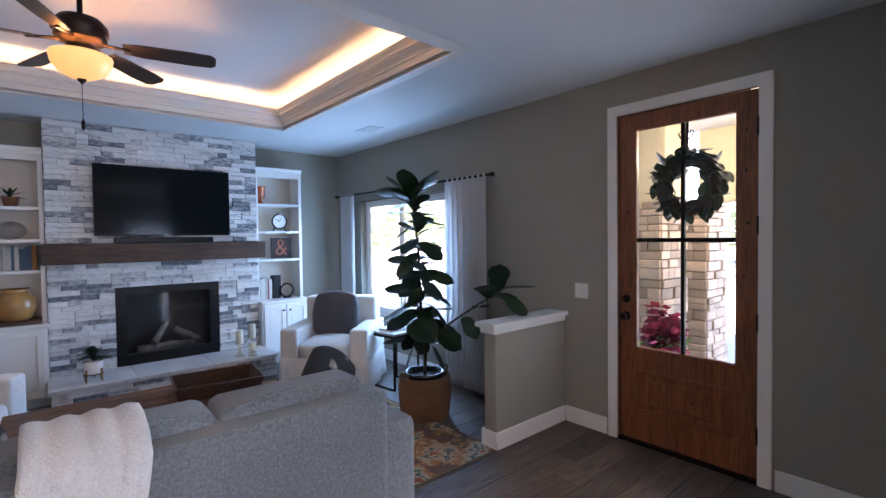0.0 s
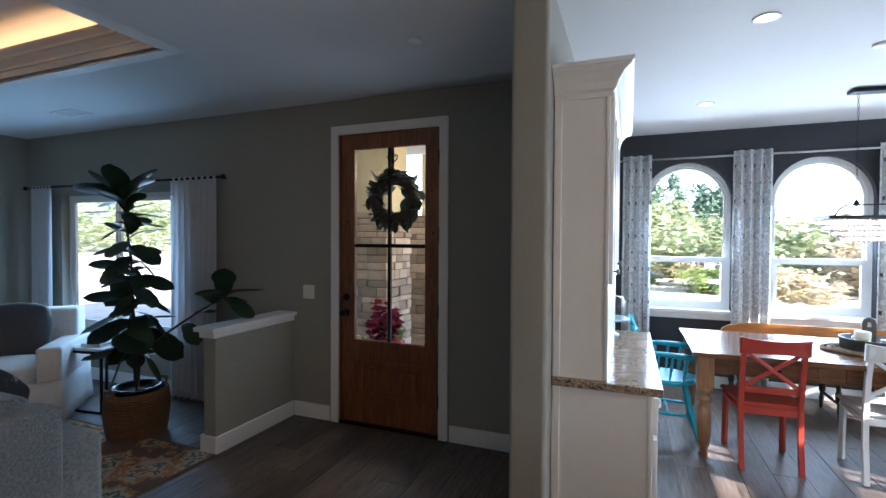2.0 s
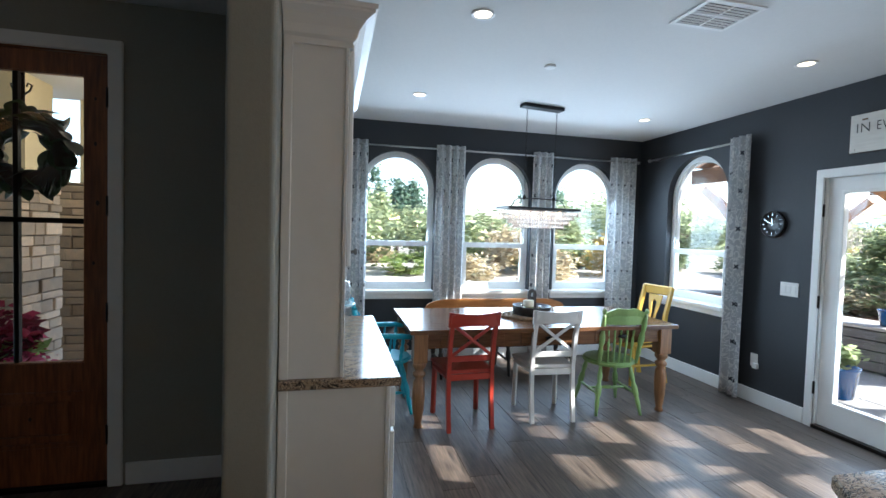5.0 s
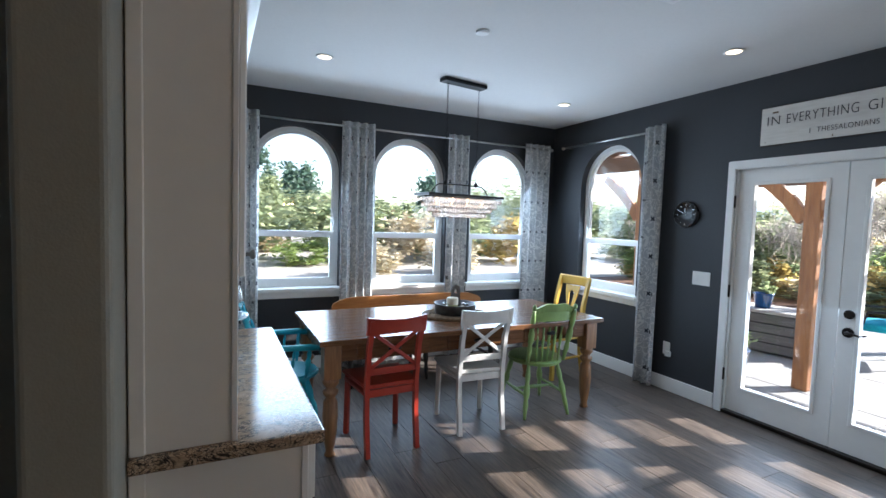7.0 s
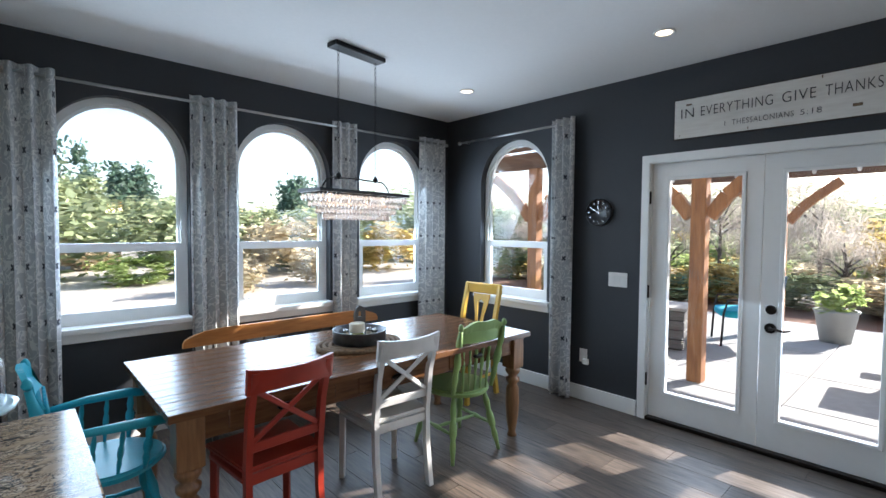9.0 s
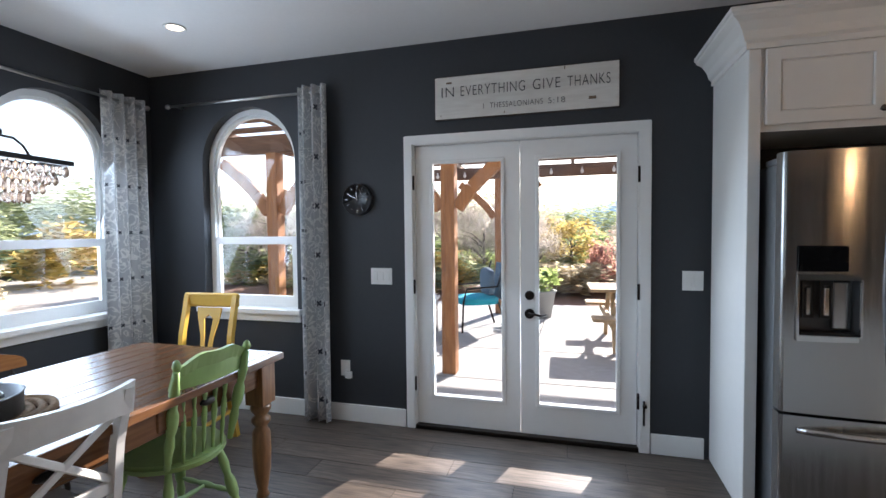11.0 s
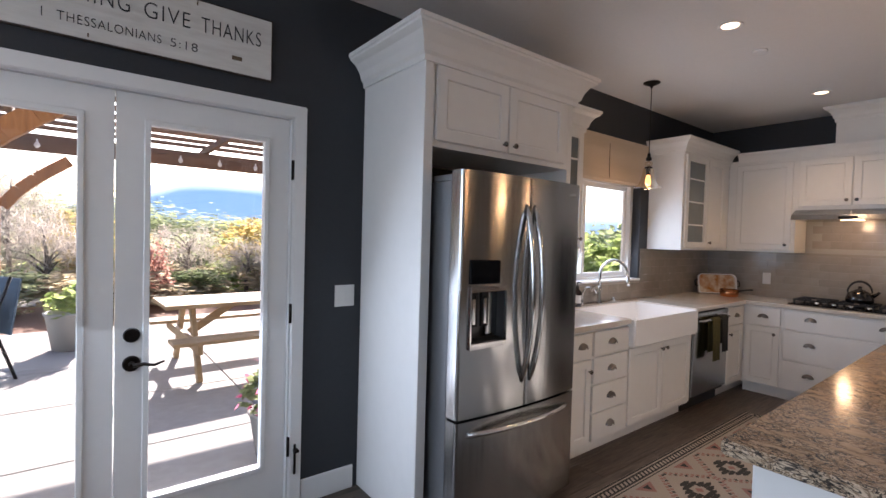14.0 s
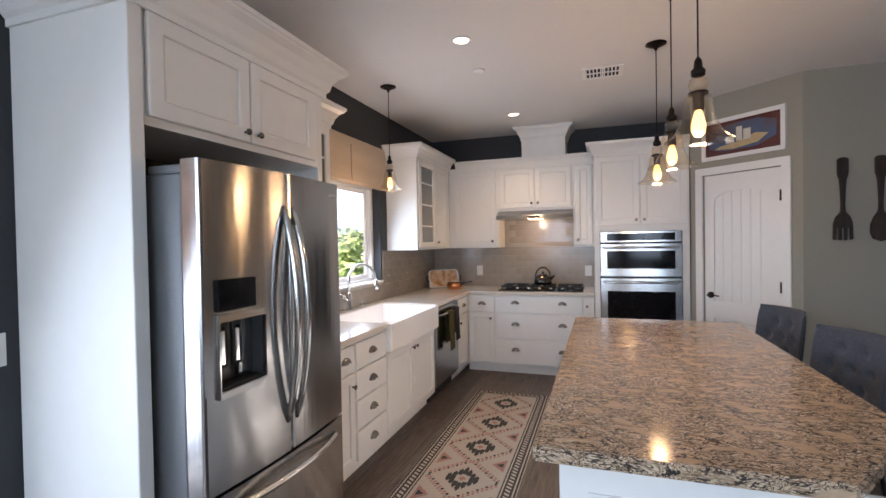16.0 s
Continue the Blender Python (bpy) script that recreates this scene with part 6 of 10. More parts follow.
tube(bm, [(0.015, 0, 0.09), (0.05, 0.0, 0.10), (0.08, 0, 0.14)], [0.011, 0.008, 0.006], 8)
part("lever", bm, M_CHROME, fa)
bm = bmesh.new()
lathe(bm, [(0.016, 0), (0.014, 0.03)], seg=12)
tube(bm, [(0, 0, 0.03), (0, 0, 0.10), (0, 0.03, 0.155), (0, 0.07, 0.16), (0, 0.09, 0.13)], 0.006, 8)
solid("filter_tap", bm, M_CHROME, "small chrome filtered-water tap at the sink", "tap", (-0.60, -3.965, 0.907))
bm = bmesh.new()
lathe(bm, [(0.018, 0), (0.018, 0.035), (0.012, 0.042)], seg=14)
solid("air_switch", bm, M_CHROME, "small chrome button cap beside the faucet", "sink button", (-1.06, -3.965, 0.907))
sb = thing("soap_bottle", "dark amber soap bottle with a pump and label", "soap bottle", (-0.52, -3.96, 0.907))
M_AMBER = mat("dark_amber_glass", (0.03, 0.012, 0.008), 0.1, grain=0.2, scale=8, coat=0.5)
bm = bmesh.new()
lathe(bm, [(0.033, 0), (0.035, 0.005), (0.035, 0.12), (0.014, 0.145), (0.014, 0.155)], seg=20)
part("bottle", bm, M_AMBER, sb)
bm = bmesh.new()
lathe(bm, [(0.0355, 0.03), (0.0355, 0.095)], seg=20, cap=False)
part("label", bm, M_PLATE, sb, "white paper label")
bm = bmesh.new()
lathe(bm, [(0.015, 0.155), (0.015, 0.17), (0.005, 0.172), (0.005, 0.2)], seg=12)
tube(bm, [(0, 0, 0.2), (0.0, 0.035, 0.197)], 0.005, 6)
part("pump", bm, M_SEALSHADE, sb)

# wall cabinets
m3, XU, YU = MY(-3.70), -2.75, -3.70
uc = thing("wall_cabinet", "white wall cabinet with a frosted glass door and a plain door", "cabinet")
part("body", B(-2.749, -1.72, YK + 0.001, YU, 1.385, 2.32), M_CAB, uc)
d = glass_door(uc, 1.755, 2.20, 1.41, 2.28, m3, 3)
d = panel_door("door", 2.215, 2.60, 1.41, 2.28, m3, uc, M_CAB)
knob(d, m3, 2.25, 1.46, M_NICKEL)
bm = bmesh.new()
crown(bm, [(-1.72, YK + 0.002), (-1.72, YU), (XU, YU)], crown_prof(2.28, 0.15, 0.09))
part("crown_moulding", bm, M_CAB, uc)
m4 = MX(XU)
u2 = thing("wall_cabinet", "white corner wall cabinet with one wide door", "cabinet")
part("body", B(XB + 0.001, XU, YU + 0.001, -3.101, 1.385, 2.32), M_CAB, u2)
d = panel_door("door", -3.62, -3.13, 1.41, 2.27, m4, u2, M_CAB)
knob(d, m4, -3.17, 1.46, M_NICKEL)
u3 = thing("wall_cabinet", "white wall cabinet with two doors above the range hood", "cabinet")
part("body", B(XB + 0.001, XU, -3.10, -2.271, 1.80, 2.32), M_CAB, u3)
for a, b_, k in ((-3.08, -2.69, -2.72), (-2.68, -2.29, -2.65)):
    d = panel_door("door", a, b_, 1.83, 2.27, m4, u3, M_CAB)
    knob(d, m4, k, 1.88, M_NICKEL)
u4 = thing("wall_cabinet", "narrow white wall cabinet beside the hood", "cabinet")
part("body", B(XB + 0.001, XU, -2.27, -2.051, 1.385, 2.32), M_CAB, u4)
d = panel_door("door", -2.25, -2.07, 1.41, 2.27, m4, u4, M_CAB)
knob(d, m4, -2.22, 1.46, M_NICKEL)
bm = bmesh.new()
crown(bm, [(XU, YU + 0.09), (XU, -2.051)], crown_prof(2.285, 0.11, 0.06))
solid("trim_cabinet_crown", bm, M_CAB, "white crown moulding along the wall cabinets", "crown moulding", kind="structure")
hc = thing("hood_chimney", "white boxed hood chimney with crown moulding above the cabinets", "hood chimney")
part("box", B(XB + 0.001, XU - 0.02, -2.83, -2.35, 2.321, 2.64), M_CAB, hc)
bm = bmesh.new()
crown(bm, [(XB + 0.002, -2.83), (XU - 0.02, -2.83), (XU - 0.02, -2.35), (XB + 0.002, -2.35)], crown_prof(2.60, 0.137, 0.085))
part("crown_moulding", bm, M_CAB, hc)
hd = thing("range_hood", "slim stainless steel range hood under the cabinet", "range hood")
bm = bmesh.new()
prism(bm, [(XB + 0.001, 1.70), (XB + 0.001, 1.798), (-2.74, 1.798), (-2.62, 1.745), (-2.60, 1.70)], 0.83, Matrix.Translation((0, -3.10, 0)) @ FACE_Y)
part("hood_body", bm, M_STEEL, hd)
part("hood_switch", B(-2.611, -2.60, -2.75, -2.62, 1.712, 1.728), M_SEALSHADE, hd)
part("hood_lamp", B(-2.80, -2.72, -2.76, -2.60, 1.697, 1.6995), mat("hood_lamp_lens", (1, 0.9, 0.7), 0.4, emit=(1.0, 0.72, 0.42), power=14.0), hd)
bulb_light("hood_light", (-2.76, -2.68, 1.66), 5, (1.0, 0.66, 0.36), 0.04)

# oven tower
ot = thing("oven_cabinet", "tall white oven cabinet with double doors above the ovens", "cabinet")
XT = -2.45
for a, b_ in ((-2.05, -2.0), (-1.24, -1.18)):
    part("side_panel", B(XB + 0.001, XT, a, b_, 0.0, 2.36), M_CAB, ot)
part("upper_body", B(XB + 0.001, XT, -1.999, -1.241, 1.54, 2.36), M_CAB, ot)
part("lower_body", B(XB + 0.001, XT, -1.999, -1.241, 0.0, 0.34), M_CAB, ot)
m5 = MX(XT)
for a, b_, k in ((-2.03, -1.623, -1.655), (-1.613, -1.205, -1.58)):
    d = panel_door("door", a, b_, 1.60, 2.29, m5, ot, M_CAB)
    knob(d, m5, k, 1.65, M_NICKEL)
d = slab_front("drawer_front", -2.03, -1.205, 0.12, 0.33, m5, ot, M_CAB)
cup_pull(d, m5, -1.62, 0.24, M_NICKEL)
bm = bmesh.new()
crown(bm, [(XB + 0.002, -2.05), (XT, -2.05), (XT, -1.18)], crown_prof(2.31, 0.13, 0.075))
part("crown_moulding", bm, M_CAB, ot)
ov = thing("double_oven", "stainless steel built-in microwave and oven with black glass", "oven")
part("chassis", B(-3.0, XT + 0.002, -1.995, -1.245, 0.345, 1.535), M_SEALSHADE, ov)
part("control_panel", B(XT + 0.003, XT + 0.025, -1.995, -1.245, 1.425, 1.535, bevel=0.004), M_STEEL, ov)
part("display", B(XT + 0.0255, XT + 0.028, -1.93, -1.31, 1.445, 1.515), M_BLKGL, ov)
for nm, z0, z1, w0, w1 in (("microwave_door", 1.085, 1.415, 1.165, 1.34), ("oven_door", 0.35, 1.07, 0.46, 0.94)):
    d = part(nm, B(XT + 0.003, XT + 0.03, -1.995, -1.245, z0, z1, bevel=0.005), M_STEEL, ov)
    part("window", B(XT + 0.0305, XT + 0.034, -1.93, -1.31, w0, w1, bevel=0.002), M_BLKGL, d, "black glass window")
    bm = bmesh.new()
    zz = z1 - 0.04
    tube(bm, [(XT + 0.03, -1.96, zz), (XT + 0.07, -1.95, zz), (XT + 0.07, -1.29, zz), (XT + 0.03, -1.28, zz)], 0.011, 8)
    part("handle", bm, M_CHROME, d)

# cooktop and kettle
ct = thing("gas_cooktop", "black gas cooktop with cast iron grates and steel knobs", "cooktop")
part("glass_top", B(-3.02, -2.56, -3.08, -2.17, 0.907, 0.918, bevel=0.003), M_BLKGL, ct)
M_IRON = mat("cast_iron", (0.012, 0.012, 0.012), 0.6, grain=0.4, scale=60, bump=0.3)
for k in range(3):
    y = -2.93 + 0.305 * k
    bm = bmesh.new()
    for s in (-1, 1):
        bar(bm, (-2.99, y + s * 0.13, 0.947), (-2.66, y + s * 0.13, 0.947), 0.014, 0.014, 0)
        bar(bm, (-2.825 + s * 0.165, y - 0.13, 0.947), (-2.825 + s * 0.165, y + 0.13, 0.947), 0.014, 0.014, 0)
        for q in (-0.06, 0.06):
            bar(bm, (-2.825 + q - 0.01, y + s * 0.02, 0.95), (-2.825 + q + 0.01, y + s * 0.13, 0.95), 0.012, 0.012, 0)
        for q in (-1, 1):
            bar(bm, (-2.825 + q * 0.16, y + s * 0.125, 0.918), (-2.825 + q * 0.16, y + s * 0.125, 0.947), 0.014, 0.014, 0)
    part("grate", bm, M_IRON, ct)
    bm = bmesh.new()
    lathe(bm, [(0.05, 0.918), (0.048, 0.928), (0.03, 0.935), (0.01, 0.936)], -2.825, y, 18)
    part("burner", bm, M_IRON, ct)
for k in range(5):
    bm = bmesh.new()
    lathe(bm, [(0.02, 0.918), (0.018, 0.945), (0.01, 0.948)], -2.60, -2.87 + 0.12 * k, 14)
    part("control_knob", bm, M_CHROME, ct)
kt = thing("kettle", "black enamel stovetop kettle with an arched handle", "kettle", (-2.84, -2.62, 0.955), 20)
M_ENAM = mat("black_enamel", (0.008, 0.008, 0.009), 0.12, grain=0.2, scale=10, coat=0.6)
bm = bmesh.new()
lathe(bm, [(0.08, 0), (0.098, 0.012), (0.10, 0.04), (0.085, 0.085), (0.05, 0.11), (0.03, 0.115)], seg=28)
part("kettle_body", bm, M_ENAM, kt)
bm = bmesh.new()
lathe(bm, [(0.042, 0.111), (0.04, 0.118), (0.012, 0.125), (0.012, 0.135), (0.016, 0.145), (0.008, 0.152)], seg=18)
part("lid", bm, M_ENAM, kt)
bm = bmesh.new()
tube(bm, [(0, 0.08, 0.06), (0, 0.12, 0.09), (0, 0.135, 0.105)], [0.02, 0.013, 0.011], 10)
part("spout", bm, M_ENAM, kt)
bm = bmesh.new()
tube(bm, [(0, 0.085 * math.cos(a), 0.09 + 0.105 * math.sin(a)) for a in (math.pi * k / 14 for k in range(15))], [0.006 + 0.004 * math.sin(math.pi * k / 14) for k in range(15)], 8)
part("handle", bm, M_SEALSHADE, kt)

# rounded tray with fruit print standing in the corner, copper pan before it
M_PRINT = mat("fruit_print_enamel", (0.72, 0.66, 0.52), 0.3, color2=(0.42, 0.16, 0.03), scale=16, coat=0.4, coarse=10)
tp = thing("serving_tray", "cream serving tray with a painted fruit pattern leaning in the corner", "tray", (-2.83, -3.80, 0.909), 135)
TL = Matrix.Rotation(radians(-14), 4, "X") @ FACE_Y
tw, th_, tr = 0.20, 0.215, 0.05
corner = [(tw - tr + tr * math.cos(a), th_ - tr + tr * math.sin(a)) for a in (math.pi / 2 * k / 6 for k in range(7))]
foot = [(tw - 0.02 + 0.02 * math.sin(a), 0.02 - 0.02 * math.cos(a)) for a in (math.pi / 2 * k / 4 for k in range(5))]
tray_ol = foot + corner + [(-u, v) for u, v in corner[::-1]] + [(-u, v) for u, v in foot[::-1]]
bm = bmesh.new()
prism(bm, tray_ol, 0.010, TL)
part("tray_face", bm, M_PRINT, tp)
bm = bmesh.new()
prism(bm, tray_ol, -0.022, TL @ Matrix.Translation((0, 0, -0.001)), [[(u * 0.94, 0.007 + v * 0.935) for u, v in tray_ol]])
part("rim", bm, M_SINK, tp)
for q in (-1, 1):
    bm = bmesh.new()
    tube(bm, [TL @ Vector((q * (tw - 0.004), 0.075, -0.01)), TL @ Vector((q * (tw + 0.03), 0.085, -0.012)), TL @ Vector((q * (tw + 0.03), 0.135, -0.012)), TL @ Vector((q * (tw - 0.004), 0.145, -0.01))], 0.006, 8)
    part("handle", bm, M_BRONZE, tp)
cp = thing("copper_pan", "small copper pan with a dark handle on the worktop", "pan", (-2.66, -3.62, 0.907), 120)
bm = bmesh.new()
lathe(bm, [(0.07, 0), (0.085, 0.006), (0.088, 0.075), (0.082, 0.075), (0.078, 0.01), (0.01, 0.008)], seg=28)
part("pan_body", bm, mat("polished_copper", (0.55, 0.22, 0.10), 0.2, metal=1.0, grain=0.15, scale=10), cp)
bm = bmesh.new()
tube(bm, [(0.085, 0, 0.06), (0.15, 0, 0.075), (0.21, 0, 0.08)], [0.008, 0.007, 0.009], 8)
part("handle", bm, M_SEALSHADE, cp)

# outlets in the backsplash
plate("wall_outlet", "white outlet on the tiled backsplash", M_PLATE, 0.075, 0.12, 1, ON_F(-1.72, 1.09), True)
plate("wall_outlet", "white outlet on the tiled backsplash", M_PLATE, 0.05, 0.12, 1, ON_F(-2.20, 1.09), True)
ON_B = lambda y, z: Matrix.Translation((XB + 0.012, y, z)) @ Matrix.Rotation(radians(90), 4, "Z") @ Matrix.Rotation(radians(90), 4, "X")
plate("wall_outlet", "white outlet on the tiled backsplash", M_PLATE, 0.075, 0.12, 1, ON_B(-3.42, 1.10), True)
plate("wall_outlet", "white outlet on the tiled backsplash", M_PLATE, 0.075, 0.12, 1, ON_B(-2.13, 1.10), True)
plate("light_switch", "white switch plate on the wall", M_PLATE, 0.118, 0.12, 2, Matrix.Translation((XL, 0.22, 1.105)) @ Matrix.Rotation(radians(90), 4, "Z") @ Matrix.Rotation(radians(90), 4, "X"))

# roman shade at the sink window
M_SHADE = mat("natural_linen_shade", (0.62, 0.52, 0.40), 0.9, color2=(0.50, 0.40, 0.29), scale=120, bump=0.4, bscale=220, stretch=(1, 1, 5))
rs = thing("roman_shade", "natural linen roman shade drawn up over the sink window", "window shade", (0, YK, 0))
bm = bmesh.new()
prof = [(0.03, 2.36), (0.045, 2.25), (0.05, 2.12), (0.06, 2.05), (0.065, 1.99), (0.055, 1.965), (0.03, 1.975), (0.03, 2.05), (0.022, 2.2), (0.02, 2.36)]
prism(bm, prof, 1.48, Matrix(((0, 0, 1, -1.64), (1, 0, 0, 0), (0, 1, 0, 0), (0, 0, 0, 1))))
part("shade_cloth", bm, M_SHADE, rs)
bm = bmesh.new()
tube(bm, [(-0.92, 0.066, 2.3), (-0.915, 0.07, 2.1), (-0.92, 0.072, 2.0)], 0.0025, 5)
part("cord", bm, M_BENCHD, rs)
part("head_rail", B(-1.64, -0.16, 0.001, 0.03, 2.34, 2.375), M_SHADE, rs)

# pendants
# clear glass; the bulb's warm glow is put into its amber tint
M_PGL = glass_mat("pendant_glass", (0.96, 0.89, 0.78), 1.9, 0.03)
M_AMB = mat("amber_bulb", (1, 0.7, 0.35), 0.2, emit=(1.0, 0.46, 0.13), power=7.0)


def pendant(x, y, zb, scale, power):
    p = thing("pendant_lamp", "clear bell glass pendant lamp with a glowing amber bulb", "pendant lamp", (x, y, 0), group="bell glass pendants")
    k = scale
    bm = bmesh.new()
    lathe(bm, [(0.065, H - 0.001), (0.065, H - 0.006), (0.05, H - 0.014), (0.012, H - 0.03), (0.008, H - 0.045)], seg=24)
    part("canopy", bm, M_BRONZE, p)
    bm = bmesh.new()
    tube(bm, [(0, 0, H - 0.03), (0, 0, zb + 0.26 * k)], 0.0035, 6)
    part("cord", bm, M_BLACK, p)
    bm = bmesh.new()
    lathe(bm, [(0.006, zb + 0.275 * k), (0.014 * k, zb + 0.26 * k), (0.016 * k, zb + 0.235 * k), (0.026 * k, zb + 0.225 * k), (0.024 * k, zb + 0.205 * k), (0.012 * k, zb + 0.20 * k)], seg=16)
    part("cap", bm, M_BRONZE, p)
    bm = bmesh.new()
    lathe(bm, [(0.012 * k, zb + 0.20 * k), (0.03 * k, zb + 0.19 * k), (0.034 * k, zb + 0.172 * k), (0.03 * k, zb + 0.155 * k), (0.014 * k, zb + 0.146 * k)], seg=20)
    part("glass_ball", bm, M_PGL, p)
    bm = bmesh.new()
    lathe(bm, [(0.012 * k, zb + 0.15 * k), (0.035 * k, zb + 0.143 * k), (0.035 * k, zb + 0.133 * k), (0.02 * k, zb + 0.13 * k), (0.02 * k, zb + 0.075 * k)], seg=16)
    part("socket", bm, M_BRONZE, p)
    bm = bmesh.new()
    lathe(bm, [(0.036 * k, zb + 0.135 * k), (0.045 * k, zb + 0.125 * k), (0.052 * k, zb + 0.08 * k), (0.062 * k, zb + 0.03 * k), (0.085 * k, zb - 0.015 * k), (0.12 * k, zb - 0.04 * k), (0.117 * k, zb - 0.043 * k)], seg=36, cap=False)
    g = part("glass_bell", bm, M_PGL, p)
    g.visible_shadow = False
    bm = bmesh.new()
    lathe(bm, [(0.011 * k, zb + 0.075 * k), (0.017 * k, zb + 0.055 * k), (0.025 * k, zb + 0.022 * k), (0.024 * k, zb - 0.004 * k), (0.013 * k, zb - 0.022 * k), (0.003 * k, zb - 0.026 * k)], seg=18)
    part("bulb", bm, M_AMB, p, "glowing amber filament bulb")
    bulb_light("pendant_light", (x, y, zb - 0.06 * k), power, (1.0, 0.62, 0.30), 0.03)


for x, k in ((0.56, 1.0), (-0.14, 1.0), (-0.82, 1.0)):
    pendant(x, -1.63, 1.87, k, 9)
pendant(-0.94, -3.62, 1.93, 0.9, 4)

# island
isl = thing("kitchen_island", "white painted kitchen island with a lattice end rack", "island")
part("body", B(-0.85, 0.95, -2.09, -1.42, 0.10, 0.868), M_CAB, isl)
part("toe_kick", B(-0.80, 1.20, -2.04, -1.46, 0.0, 0.10), M_CAB, isl)
me5 = MX(1.25)
bm = bmesh.new()
prism(bm, rect(-2.10, -1.36, 0.10, 0.868), 0.02, MX(1.23), [rect(-2.01, -1.74, 0.20, 0.77), rect(-1.69, -1.44, 0.20, 0.77)])
es = [e for e in bm.edges if len(e.link_faces) == 2 and e.calc_face_angle(0) > 1]
bmesh.ops.bevel(bm, geom=es, offset=0.005, segments=1, affect="EDGES")
part("end_frame", bm, M_CAB, isl)
bm = bmesh.new()
for a, b_ in ((-2.01, -1.74), (-1.69, -1.44)):
    prism(bm, rect(a - 0.015, b_ + 0.015, 0.185, 0.785), 0.008, MX(1.25), [rect(a + 0.004, b_ - 0.004, 0.204, 0.766)])
part("frame_bead", bm, M_CAB, isl)
for s in (-2.09, -1.42):
    part("side_panel", B(0.951, 1.229, min(s, s + 0.02 * (1 if s < -2 else -1)), max(s, s + 0.02 * (1 if s < -2 else -1)), 0.10, 0.868), M_CAB, isl)
part("rack_floor", B(0.951, 1.229, -2.069, -1.441, 0.10, 0.13), M_CAB, isl)
for (a, b_) in ((-2.01, -1.74), (-1.69, -1.44)):
    w = b_ - a
    for dirn in (1, -1):
        for k in range(-6, 7):
            # slanted slats clipped to the opening
            c0 = k * 0.135
            pts = []
            for t in range(0, 101):
                v = 0.205 + (0.765 - 0.205) * t / 100
                u = (a + b_) / 2 + dirn * (v - 0.485) + c0
                if a + 0.002 < u < b_ - 0.002:
                    pts.append((u, v))
            if len(pts) > 6:
                bm = bmesh.new()
                xx = 1.222 if dirn > 0 else 1.208
                p0, p1 = pts[0], pts[-1]
                bar(bm, (xx, p0[0], p0[1]), (xx, p1[0], p1[1]), 0.012, 0.022, 0)
                part("lattice_slat", bm, M_CAB, isl)
bm = bmesh.new()
prism(bm, [(-0.90, -2.165), (1.30, -2.165), (1.30, -1.45), (0.88, -1.15), (-0.90, -1.15)], 0.042, Matrix.Translation((0, 0, 0.870)))
bmesh.ops.bevel(bm, geom=[e for e in bm.edges if len(e.link_faces) == 2 and e.calc_face_angle(0) > 0.3], offset=0.007, segments=3, affect="EDGES")
solid("countertop", bm, M_GRAN, "large polished streaked stone island top", "countertop")
for k in range(3):
    bm = bmesh.new()
    prism(bm, [(-1.42, 0.868), (-1.20, 0.868), (-1.20, 0.84), (-1.30, 0.80), (-1.39, 0.66), (-1.42, 0.62)], 0.05, Matrix.Translation((-0.7 + 0.75 * k, 0, 0)) @ FACE_X)
    part("corbel", bm, M_CAB, isl)

# tufted stools
M_VELV = mat("slate_blue_upholstery", (0.055, 0.072, 0.10), 0.9, color2=(0.03, 0.04, 0.058), scale=90, bump=0.3, bscale=200, sheen=0.08)


